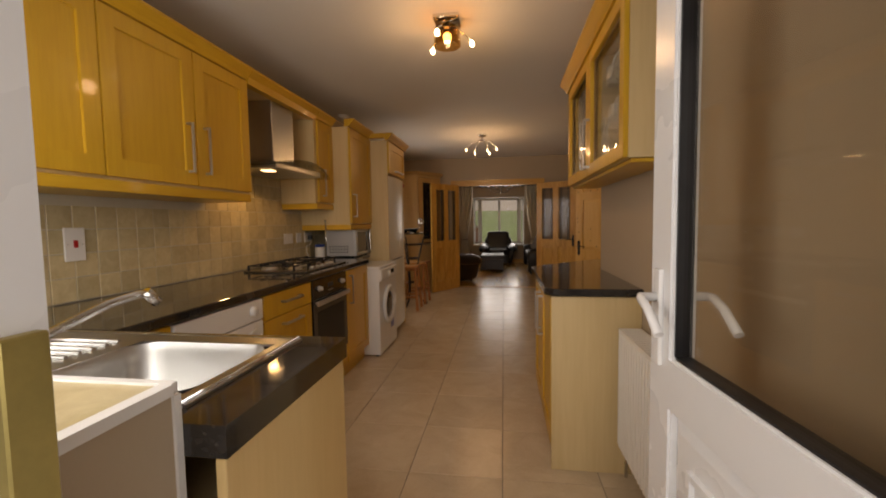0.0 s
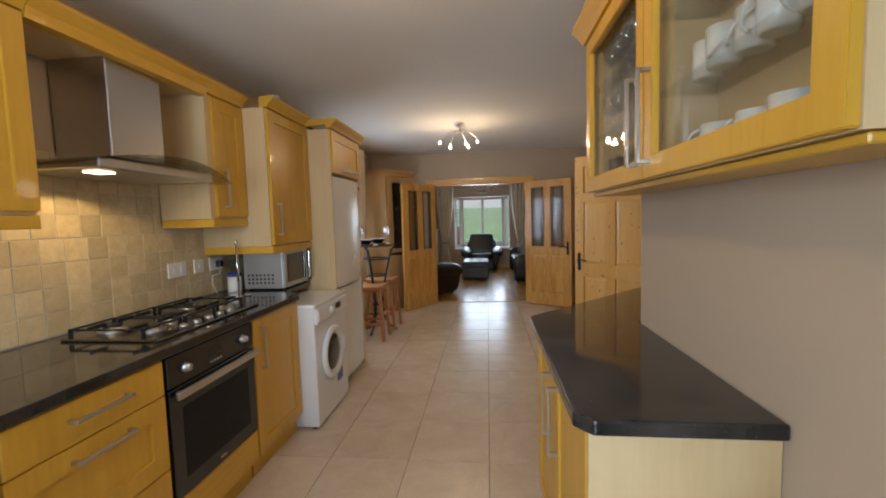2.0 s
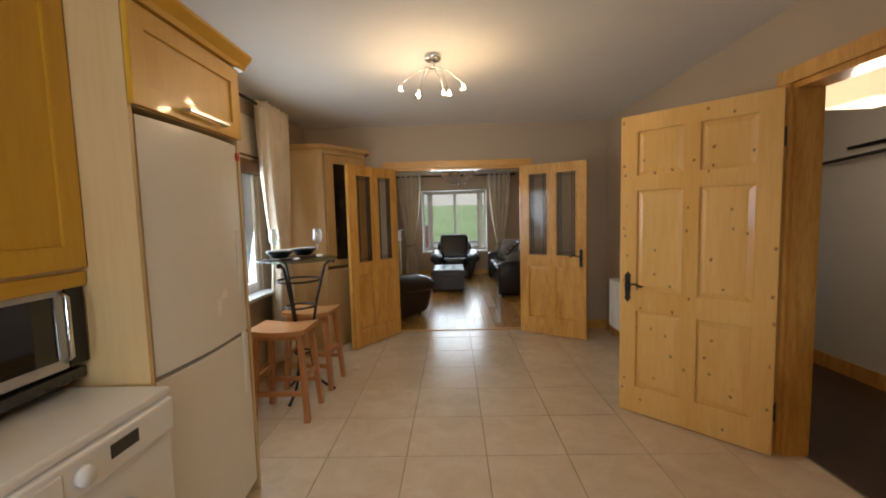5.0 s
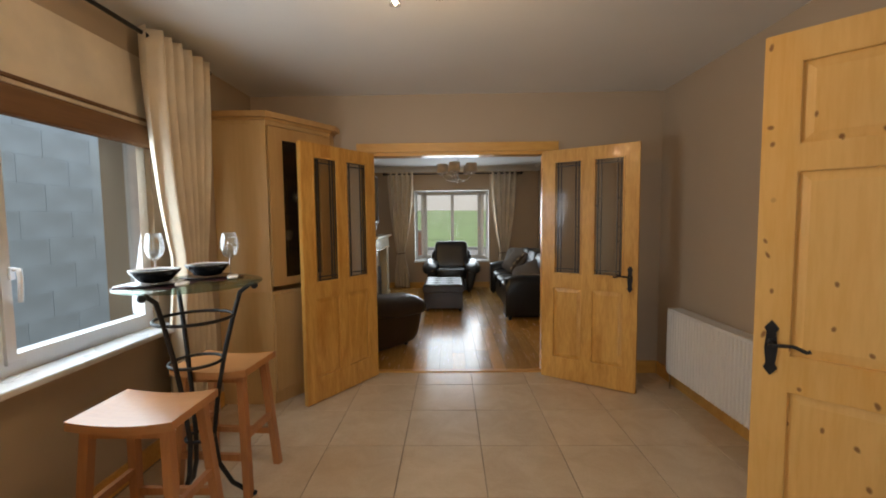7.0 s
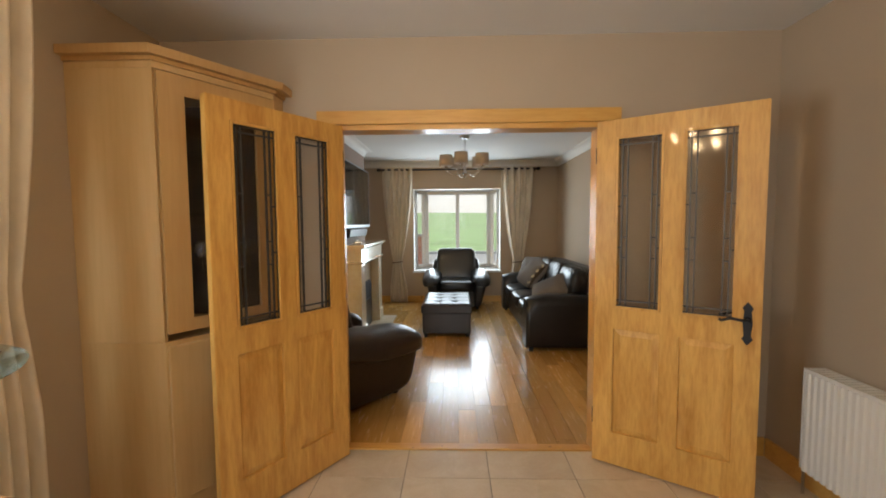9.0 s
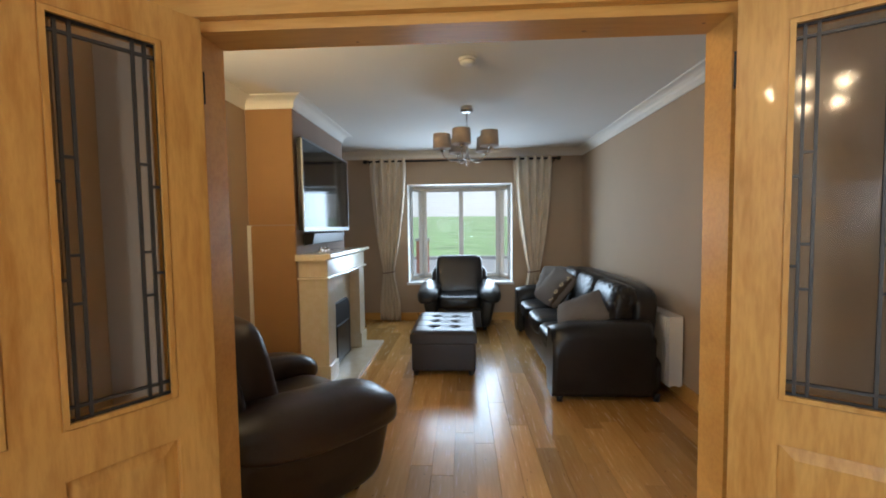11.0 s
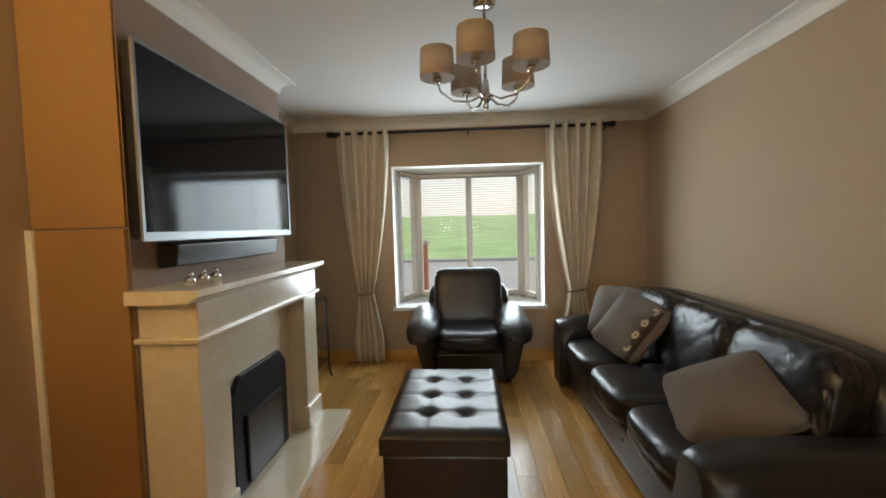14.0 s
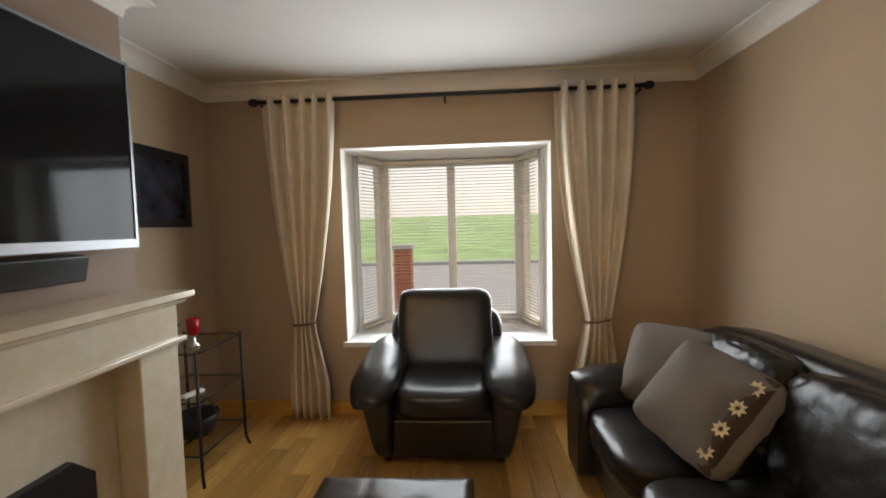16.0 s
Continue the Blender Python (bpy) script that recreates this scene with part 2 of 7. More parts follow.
OAK = wood("oiled_oak_plank", (0.62, 0.365, 0.115), (0.44, 0.225, 0.06), "y", 0.24, 14, 5, 0.35, 0.28, 0.15)
STOOLWOOD = wood("reddish_rubberwood", (0.50, 0.22, 0.08), (0.36, 0.13, 0.04), "z", 0.34, 10, 5, coat=0.2)
GRANITE = stone("polished_black_granite", (0.009, 0.009, 0.01), (0.11, 0.10, 0.09), 0.09, 75, 0.61, 0.3)
CREAMSTONE = stone("polished_cream_marble", (0.74, 0.66, 0.50), (0.80, 0.74, 0.62), 0.16, 14, 0.45, 0.3)
FLOORTILE = tile_mat("beige_porcelain_tile", (0.56, 0.43, 0.295), (0.69, 0.57, 0.42), 0.22, 0.035, 5)
WALLTILE = tile_mat("tumbled_cream_tile", (0.50, 0.39, 0.21), (0.66, 0.55, 0.34), 0.32, 0.14, 18)
GROUT = plain("grey_grout", (0.24, 0.20, 0.16), 0.9, 0, 0.1, 9, 200, 0.2)
PALEGROUT = plain("pale_grout", (0.60, 0.54, 0.43), 0.9, 0, 0.08, 9, 200, 0.2)
UPVC = plain("white_upvc", (0.78, 0.79, 0.80), 0.28, 0, 0.02, 3, 60, 0.0)
ENAMEL = plain("white_enamel", (0.80, 0.80, 0.80), 0.22, 0, 0.02, 3, 60, 0.0)
CREAMENAMEL = plain("off_white_enamel", (0.78, 0.75, 0.68), 0.25, 0, 0.02, 3, 60, 0.0)
RADWHITE = plain("white_radiator_paint", (0.80, 0.78, 0.74), 0.35, 0, 0.02, 3, 60, 0.0)
PLASTIC = plain("white_plastic", (0.80, 0.79, 0.77), 0.35, 0, 0.02, 8, 60, 0.0)
STEEL = plain("brushed_steel", (0.58, 0.57, 0.55), 0.3, 1, 0.03, 3, 400, 0.03)
CHROME = plain("chrome", (0.72, 0.72, 0.72), 0.08, 1, 0.02, 10, 60, 0.0)
IRON = plain("black_iron", (0.02, 0.02, 0.022), 0.45, 0.4, 0.2, 20, 200, 0.15)
BLACK = plain("black_plastic", (0.012, 0.012, 0.014), 0.3, 0, 0.2, 20, 200, 0.05)
BLACKGLASS = plain("black_glass", (0.006, 0.006, 0.007), 0.04, 0, 0.05, 5, 60, 0.0, 0.5)
SCREEN = plain("glossy_dark_screen", (0.008, 0.009, 0.011), 0.08, 0, 0.05, 5, 60, 0.0, 0.0, 0.17)
SILVER = plain("silver_plastic", (0.48, 0.48, 0.48), 0.32, 0.6, 0.03, 8, 60, 0.0)
BLACKLEATHER = leather("black_leather", (0.013, 0.012, 0.012), 0.3)
BROWNLEATHER = leather("dark_brown_leather", (0.022, 0.014, 0.011), 0.3)
CREAMCLOTH = cloth("cream_curtain_cloth", (0.74, 0.645, 0.51), 0.9, 600, 0.0)
GREYCLOTH = cloth("grey_cushion_cloth", (0.17, 0.15, 0.135), 0.95, 900)
SHADECLOTH = cloth("mushroom_lampshade_cloth", (0.50, 0.42, 0.35), 0.85, 900)
GLASS = glass("clear_glass")
GLASS.node_tree.nodes["Math.001"].inputs[2].default_value = 0.004
SLAT = plain("cream_slat", (0.76, 0.69, 0.58), 0.4, 0, 0.02, 8, 60, 0.0)
TINTED = glass("grey_cabinet_glass", (0.97, 0.97, 0.95), 0.02, 0.98)
LEADGLASS = glass("leaded_door_glass", (0.97, 0.96, 0.94), 0.08, 0.99)
LEAD = plain("lead_strip", (0.09, 0.085, 0.08), 0.5, 0.7, 0.15, 20, 120, 0.1)
BULB = glow("warm_bulb", (1.0, 0.80, 0.50), 35)
CHINA = plain("white_china", (0.80, 0.80, 0.78), 0.18, 0, 0.02, 8, 60, 0.0, 0.3)
GRASS = plain("meadow_grass", (0.27, 0.41, 0.17), 0.9, 0, 0.3, 0.6, 9, 0.3)
ASPHALT = plain("pale_drive_concrete", (0.30, 0.30, 0.30), 0.9, 0, 0.1, 2, 40, 0.2)
# grey blockwork: bright blue of skylight and window glare put into the colour
BLOCKWALL = plain("weathered_blockwork_blue_glare", (0.54, 0.68, 0.80), 0.9, 0, 0.18, 2.5, 60, 0.4)
BRICKRED = plain("red_brick", (0.36, 0.11, 0.06), 0.85, 0, 0.2, 8, 90, 0.4)
RED = plain("ruffled_red_cloth", (0.19, 0.004, 0.008), 0.85, 0, 0.3, 14, 200, 0.2, 0, 0.15)
BAMBOO = wood("brown_woven_blind", (0.20, 0.10, 0.04), (0.12, 0.055, 0.02), "y", 0.6, 20, 8)


# ---- mesh helpers ----
def box(bm, x0, x1, y0, y1, z0, z1, bevel=0.0, seg=1):
    g = bmesh.ops.create_cube(bm, size=1)["verts"]
    bmesh.ops.transform(bm, matrix=Matrix.LocRotScale(((x0 + x1) / 2, (y0 + y1) / 2, (z0 + z1) / 2), None, (abs(x1 - x0), abs(y1 - y0), abs(z1 - z0))), verts=g)
    if bevel:
        es = list({e for v in g for e in v.link_edges})
        bmesh.ops.bevel(bm, geom=es, offset=bevel, segments=seg, profile=0.5, affect="EDGES")
    return bm


def plate(bm, us, vs, holes, w0, w1, m=None):
    """One connected board in the u-v plane, cut by the lines us and vs, without the cells in holes, from w0 to w1. m takes (u, v, w) to the world."""
    nu, nv = len(us) - 1, len(vs) - 1
    solid = lambda i, j: 0 <= i < nu and 0 <= j < nv and (i, j) not in holes
    made = {}

    def at(i, j, k):
        if (i, j, k) not in made:
            p = Vector((us[i], vs[j], (w0, w1)[k]))
            made[i, j, k] = bm.verts.new(m @ p if m else p)
        return made[i, j, k]
    for i in range(nu):
        for j in range(nv):
            if not solid(i, j):
                continue
            bm.faces.new((at(i, j, 1), at(i + 1, j, 1), at(i + 1, j + 1, 1), at(i, j + 1, 1)))
            bm.faces.new((at(i, j, 0), at(i, j + 1, 0), at(i + 1, j + 1, 0), at(i + 1, j, 0)))
            for di, dj, a, b in ((-1, 0, (i, j), (i, j + 1)), (1, 0, (i + 1, j + 1), (i + 1, j)), (0, -1, (i + 1, j), (i, j)), (0, 1, (i, j + 1), (i + 1, j + 1))):
                if not solid(i + di, j + dj):
                    bm.faces.new((at(*a, 0), at(*b, 0), at(*b, 1), at(*a, 1)))
    return bm


ON_X = Matrix(((0, 0, 1, 0), (1, 0, 0, 0), (0, 1, 0, 0), (0, 0, 0, 1)))   # u, v, w as y, z, x
ON_Y = Matrix(((1, 0, 0, 0), (0, 0, 1, 0), (0, 1, 0, 0), (0, 0, 0, 1)))   # u, v, w as x, z, y


def boxm(*a, bevel=0.0, seg=1):
    return box(bmesh.new(), *a, bevel=bevel, seg=seg)


def tube(bm, pts, r, seg=10, cap=True, r2=None):
    """A round bar through the points."""
    pts = [Vector(p) for p in pts]
    rings = []
    n = len(pts)
    side = None
    for i, p in enumerate(pts):
        d = (pts[min(i + 1, n - 1)] - pts[max(i - 1, 0)]).normalized()
        if side is None:
            side = d.orthogonal().normalized()
        side = (side - d * side.dot(d)).normalized()
        up = d.cross(side)
        rr = r if r2 is None else r + (r2 - r) * i / (n - 1)
        rings.append([bm.verts.new(p + (side * math.cos(a) + up * math.sin(a)) * rr) for a in (2 * math.pi * k / seg for k in range(seg))])
    for a, b in zip(rings, rings[1:]):
        for k in range(seg):
            f = bm.faces.new((a[k], a[(k + 1) % seg], b[(k + 1) % seg], b[k]))
            f.smooth = True
    if cap:
        bm.faces.new(list(reversed(rings[0])))
        bm.faces.new(rings[-1])
    return bm


def lathe(bm, profile, seg=24, at=(0, 0, 0), m=None):
    """Turns (radius, height) round the z axis."""
    rings = []
    for r, z in profile:
        rings.append([bm.verts.new((r * math.cos(2 * math.pi * k / seg), r * math.sin(2 * math.pi * k / seg), z)) for k in range(seg)])
    for a, b in zip(rings, rings[1:]):
        for k in range(seg):
            f = bm.faces.new((a[k], a[(k + 1) % seg], b[(k + 1) % seg], b[k]))
            f.smooth = True
    for ring, rev in ((rings[0], True), (rings[-1], False)):
        if profile[0 if rev else -1][0] > 1e-4:
            bm.faces.new(list(reversed(ring)) if rev else ring)
    vs = [v for ring in rings for v in ring]
    mm = Matrix.Translation(at) @ (m or Matrix())
    bmesh.ops.transform(bm, matrix=mm, verts=vs)
    bmesh.ops.remove_doubles(bm, verts=vs, dist=1e-5)
    return bm


def prism(bm, poly, z0, z1, m=None, bevel=0.0):
    """Extrudes a plan outline from z0 to z1."""
    lo, hi = [bm.verts.new((x, y, z0)) for x, y in poly], [bm.verts.new((x, y, z1)) for x, y in poly]
    n = len(poly)
    fs = [bm.faces.new(list(reversed(lo))), bm.faces.new(hi)]
    for i in range(n):
        fs.append(bm.faces.new((lo[i], lo[(i + 1) % n], hi[(i + 1) % n], hi[i])))
    bmesh.ops.recalc_face_normals(bm, faces=fs)
    if m:
        bmesh.ops.transform(bm, matrix=m, verts=lo + hi)
    if bevel:
        bmesh.ops.bevel(bm, geom=list({e for v in lo + hi for e in v.link_edges}), offset=bevel, segments=2, profile=0.5, affect="EDGES")
    return bm


def pad(bm, sx, sy, sz, power=4.0, n=10, m=None, wrinkle=0.0, pinch=0.0, seed=0.0, crease=0.0):
    """A stuffed, rounded block: a cube bulged to a soft superellipsoid."""
    g = bmesh.ops.create_cube(bm, size=2)["verts"]
    es = list({e for v in g for e in v.link_edges})
    bmesh.ops.subdivide_edges(bm, edges=es, cuts=n, use_grid_fill=True)
    vs = list(bm.verts)
    for v in vs:
        p = v.co.copy()
        q = (abs(p.x) ** power + abs(p.y) ** power + abs(p.z) ** power) ** (1 / power)
        d = p / q
        if pinch:
            edge = max(abs(d.x), abs(d.y))
            d.z *= 1 - pinch * edge ** 3
        if wrinkle:
            s = noise.noise(Vector((p.x * 2.2 + seed, p.y * 2.2 + seed * 0.7, p.z * 2.2)))
            t = noise.noise(Vector((p.x * 6 + seed, p.y * 3 - seed, p.z * 6)))
            d = d * (1 + wrinkle * (s + 0.5 * t))
            if crease:
                k = abs(noise.noise(Vector((p.x * 1.5, p.y * 2.6 + p.z * 1.9 + seed, p.z * 0.9 - p.y * 1.2 + seed))))
                d = d * (1 - crease * max(0.0, 1 - k / 0.16) ** 1.5)
        v.co = Vector((d.x * sx / 2, d.y * sy / 2, d.z * sz / 2))
    for f in {f for v in vs for f in v.link_faces}:
        f.smooth = True
    if m:
        bmesh.ops.transform(bm, matrix=m, verts=vs)
    return bm


def part(name, bm, mat, parent=None, label="", m=None):
    me = bpy.data.meshes.new(name)
    bmesh.ops.recalc_face_normals(bm, faces=bm.faces)
    bm.to_mesh(me)
    bm.free()
    me.materials.append(mat)
    ob = new(name, me)
    if parent:
        ob.parent = parent
    if m is not None:
        ob.matrix_basis = m
    if label:
        ob["label"] = label
    return ob


def thing(name, label, category, m=None, group=""):
    ob = new(name)
    ob.empty_display_size = 0.1
    if m is not None:
        ob.matrix_basis = m
    return tagged(ob, label, category, group)


def shell(name, bm, mat, label="", category=""):
    return tagged(part(name, bm, mat), label or name.replace("_", " "), category or name.split("_")[0], kind="structure")


def rows_of(name, boxes, mat, label, category):
    bm = bmesh.new()
    for b in boxes:
        box(bm, *b)
    return shell(name, bm, mat, label, category)


# ---- the shell of the house ----
KL, KR, CZ = -1.875, 1.70, 2.47      # kitchen side walls, ceiling
YB0, YB1 = 1.25, 1.66               # back wall
YE0, YE1 = 8.93, 9.05               # wall between dining end and living room
LL, LR, YW = -1.88, 1.66, 13.74     # living room side walls and window wall
OX0, OX1, OZ = -0.86, 0.71, 1.975   # double-door opening
DW0, DW1, DWZ0, DWZ1 = 6.50, 7.68, 0.775, 2.02  # dining window
HD0, HD1, HDZ = 5.45, 6.31, 2.06    # hall doorway
T = 0.3

rows_of("wall_west", [
    (KL - T, KL, YB0, DW0, -0.1, CZ), (KL - T, KL, DW1, YE0, -0.1, CZ),
    (KL - T, KL, DW0, DW1, -0.1, DWZ0), (KL - T, KL, DW0, DW1, DWZ1, CZ)], WALL, "taupe painted kitchen side wall with a window", "wall")
rows_of("wall_back", [
    (0.552, KR, YB0, YB1, -0.1, CZ), (-0.5, 0.552, YB0, YB1, 2.12, CZ), (KL, -0.5, YB0, YB1, 2.12, CZ),
    (KL, -0.5, YB0, YB1, -0.1, 0.99), (KL, -1.6, YB0, YB1, 0.99, 2.12)], WALL, "kitchen back wall with door and window opening", "wall")
rows_of("wall_kitchen_stub", [(0.705, 0.84, YB1, 4.0, 0, CZ), (0.84, KR, 3.85, 4.0, 0, CZ)], WALL, "taupe painted kitchen side wall carrying a glazed cabinet", "wall")
rows_of("wall_east", [
    (KR, KR + 0.14, 4.0, HD0, 0, CZ), (KR, KR + 0.14, HD1, YE0, 0, CZ), (KR, KR + 0.14, HD0, HD1, HDZ, CZ)], WALL, "taupe painted dining side wall with a doorway", "wall")
rows_of("wall_middle", [
    (KL - T, OX0, YE0, YE1, 0, CZ), (OX1, KR + 0.14, YE0, YE1, 0, CZ), (OX0, OX1, YE0, YE1, OZ, CZ)], WALL, "taupe painted wall with a wide double doorway", "wall")
rows_of("wall_living_west", [(LL - T, LL, YE1, YW, 0, CZ)], WALL_LIVING, "brown mushroom painted living room wall", "wall")
rows_of("wall_living_east", [(LR, LR + 0.2, YE1, YW, 0, CZ)], WALL_LIVING, "brown mushroom painted living room wall", "wall")
WX0, WX1, WZ0, WZ1 = -0.87, 0.66, 0.555, 2.0
rows_of("wall_window", [
    (LL - T, WX0, YW, YW + 0.3, 0, CZ), (WX1, LR + 0.2, YW, YW + 0.3, 0, CZ),
    (WX0, WX1, YW, YW + 0.3, 0, WZ0), (WX0, WX1, YW, YW + 0.3, WZ1, CZ)], WALL_LIVING, "brown mushroom painted wall round the bay window", "wall")
rows_of("ceiling_kitchen", [(KL - T, KR + 0.14, YB0, YE1, CZ, CZ + 0.12)], CEIL, "matt white kitchen ceiling", "ceiling")
rows_of("ceiling_living", [(LL - T, LR + 0.2, YE1, YW + 0.3, CZ, CZ + 0.12)], CEIL, "matt white living room ceiling", "ceiling")
rows_of("floor", [(KL - T, KR + 0.14, YB0, YE0 + 0.06, -0.15, -0.004)], GROUT, "beige tiled kitchen floor with grey grout", "floor")
rows_of("floor_living", [(LL - T, LR + 0.2, YE0 + 0.06, YW + 0.3, -0.15, -0.008)], OAK, "oak plank living room floor", "floor")
# hall seen through the doorway
rows_of("wall_hall", [(3.1, 3.25, 4.0, 9.0, 0, CZ), (KR + 0.14, 3.1, 8.6, 8.75, 0, CZ), (KR + 0.14, 3.1, 4.0, 4.15, 0, CZ)], HALLWALL, "pale painted hall wall", "wall")
rows_of("ceiling_hall", [(KR + 0.14, 3.25, 4.0, 9.0, CZ, CZ + 0.12)], CEIL, "white hall ceiling", "ceiling")
rows_of("floor_hall", [(KR + 0.14, 3.25, 4.0, 9.0, -0.15, 0.0)], wood("dark_hall_floor", (0.07, 0.04, 0.025), (0.04, 0.02, 0.012), "y", 0.3), "dark polished hall floor", "floor")
rows_of("baseboard_hall", [(3.085, 3.1, 4.15, 8.6, 0, 0.12)], PINE, "varnished pine skirting board", "baseboard")
# chimney breast
CBX, CBY0, CBY1 = -1.47, 11.14, 12.53
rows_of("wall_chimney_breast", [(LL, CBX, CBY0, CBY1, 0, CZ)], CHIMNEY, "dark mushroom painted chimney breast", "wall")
rows_of("trim_chimney_side", [(LL + 0.012, CBX - 0.004, CBY0 - 0.012, CBY0, 1.41, 2.37), (LL + 0.03, CBX - 0.004, CBY0 - 0.02, CBY0, 0.0, 1.40)], BREAST, "brown panelled side of the chimney breast", "trim")
rows_of("trim_chimney_edge", [(LL, LL + 0.03, CBY0 - 0.03, CBY0, 0, 1.405)], COVING, "white edge strip beside the chimney breast", "trim")


# ---- kitchen units ----
def bar_handle(parent, x, y, z, length, axis="z", out=(1, 0, 0)):
    """A flat square-section steel bar on a post at each end, standing off a front."""
    o = out[0]
    bm = bmesh.new()
    h, t = length / 2, 0.007
    def block(x0, x1, a0, a1):
        lo, hi = min(x0, x1), max(x0, x1)
        if axis == "z":
            box(bm, lo, hi, y - t, y + t, z + a0, z + a1, 0.0015)
        else:
            box(bm, lo, hi, y + a0, y + a1, z - t, z + t, 0.0015)
    block(x + o * 0.027, x + o * 0.036, -h, h)
    for a in (-h, h - 0.012):
        block(x, x + o * 0.0265, a, a + 0.012)
    return part("handle", bm, STEEL, parent, "brushed steel square bar handle")


def shaker_front(name, parent, x, y0, y1, z0, z1, handle=None, side=1, rail=0.075, th=0.02, glazed=False):
    """A framed door facing +x (side 1) or -x (side -1): four rails and a recessed panel. handle: (y, z, length, axis)."""
    g = 0.002
    y0, y1, z0, z1 = y0 + g, y1 - g, z0 + g, z1 - g
    bm = bmesh.new()
    xa, xb = (x, x + th) if side > 0 else (x - th, x)
    if min(y1 - y0, z1 - z0) < 0.16:
        rail = 0.0
    if rail:
        plate(bm, [y0, y0 + rail, y1 - rail, y1], [z0, z0 + rail, z1 - rail, z1], {(1, 1)}, xa, xb, ON_X)
        bmesh.ops.recalc_face_normals(bm, faces=bm.faces)
        bmesh.ops.bevel(bm, geom=[e for e in bm.edges if e.calc_face_angle(0) > 1], offset=0.0025, segments=2, affect="EDGES")
    else:
        box(bm, xa, xb, y0, y1, z0, z1, 0.003)
    d = part(name, bm, BEECH, parent)
    if rail and not glazed:
        pa, pb = (x, x + th - 0.009) if side > 0 else (x - th + 0.009, x)
        part("panel", boxm(pa, pb, y0 + rail - 0.002, y1 - rail + 0.002, z0 + rail - 0.002, z1 - rail + 0.002), BEECH, d)
    if glazed:
        part("pane", boxm(x - 0.012 * side, x - 0.008 * side, y0 + rail - 0.005, y1 - rail + 0.005, z0 + rail - 0.005, z1 - rail + 0.005), TINTED, d, "tinted glass pane")
    if handle:
        hy, hz, hl, ha = handle
        bar_handle(d, xb if side > 0 else xa, hy, hz, hl, ha, (side, 0, 0))
    return d


CF = -1.24   # front plane of the base carcasses
CT = 0.93    # worktop height


def base_unit(label, y0, y1, fronts):
    u = thing("base_cabinet", label, "cabinet", group="kitchen base cabinets")
    bm = bmesh.new()
    box(bm, KL + 0.02, CF, y0 + 0.001, y1 - 0.001, 0.12, CT - 0.04)
    part("body", bm, MAPLE, u)
    part("plinth", boxm(KL + 0.02, CF - 0.03, y0 + 0.001, y1 - 0.001, 0.0, 0.118), BEECH_Y, u)
    for name, z0, z1, h in fronts:
        shaker_front(name, u, CF, y0, y1, z0, z1, h)
    return u


base_unit("honey beech corner base cabinet beside the dishwasher", 1.70, 2.445, [("door", 0.12, 0.885, None)])
base_unit("honey beech three-drawer base cabinet under granite", 3.055, 3.60, [
    ("drawer", 0.745, 0.885, (3.33, 0.825, 0.21, "y")), ("drawer", 0.445, 0.745, (3.33, 0.695, 0.21, "y")), ("drawer", 0.12, 0.445, (3.33, 0.40, 0.21, "y"))])
base_unit("honey beech single-door base cabinet beside the oven", 4.215, 4.735, [("door", 0.12, 0.885, (4.28, 0.72, 0.24, "z"))])

# dishwasher
dw = thing("dishwasher", "white integrated-height dishwasher under the black worktop", "dishwasher")
part("body", boxm(KL + 0.05, CF - 0.01, 2.452, 3.052, 0.1, 0.88, bevel=0.004), ENAMEL, dw)
door = part("door", boxm(CF - 0.008, CF + 0.02, 2.457, 3.047, 0.12, 0.765, bevel=0.006, seg=2), ENAMEL, dw)
panel = part("control_panel", boxm(CF - 0.008, CF + 0.022, 2.457, 3.047, 0.77, 0.88, bevel=0.006, seg=2), ENAMEL, dw)
bm = lathe(bmesh.new(), [(0.026, 0), (0.026, 0.012), (0.02, 0.022), (0.0, 0.022)], 20, (CF + 0.022, 2.957, 0.825), Matrix.Rotation(radians(90), 4, "Y"))
part("dial", bm, PLASTIC, panel, "white round dial")
bm = tube(bmesh.new(), [(CF + 0.022, 2.517 + 0.46 * k / 10, 0.735 - 0.05 * (1 - ((k - 5) / 5) ** 2)) for k in range(11)], 0.007, 8)
part("grip", bm, PLASTIC, door, "curved moulded grip")
part("plinth", boxm(KL + 0.05, CF - 0.03, 2.452, 3.052, 0, 0.098), BEECH_Y, dw)

# oven
ov = thing("oven", "black glass built-in electric oven with steel door bar", "oven")
part("body", boxm(KL + 0.05, CF - 0.002, 3.607, 4.203, 0.12, 0.888), BLACK, ov)
pn = part("control_panel", boxm(CF, CF + 0.024, 3.611, 4.199, 0.757, 0.886, bevel=0.003), BLACKGLASS, ov)
for ky in (3.705, 4.105):
    bm = lathe(bmesh.new(), [(0.021, 0), (0.021, 0.008), (0.016, 0.012), (0.015, 0.026), (0.0, 0.027)], 20, (CF + 0.024, ky, 0.82), Matrix.Rotation(radians(90), 4, "Y"))
    part("knob", bm, STEEL, pn, "brushed steel knob")
part("clock", boxm(CF + 0.024, CF + 0.0255, 3.855, 3.945, 0.81, 0.84), BLACK, pn, "black display")
for k in range(4):
    part("button", boxm(CF + 0.024, CF + 0.028, 3.86 + 0.022 * k, 3.872 + 0.022 * k, 0.782, 0.79, bevel=0.001), STEEL, pn)
dr = part("door", boxm(CF, CF + 0.026, 3.611, 4.199, 0.29, 0.75, bevel=0.003), BLACKGLASS, ov)
part("window", boxm(CF + 0.026, CF + 0.028, 3.675, 4.135, 0.36, 0.66, bevel=0.001), SCREEN, dr, "dark oven window")
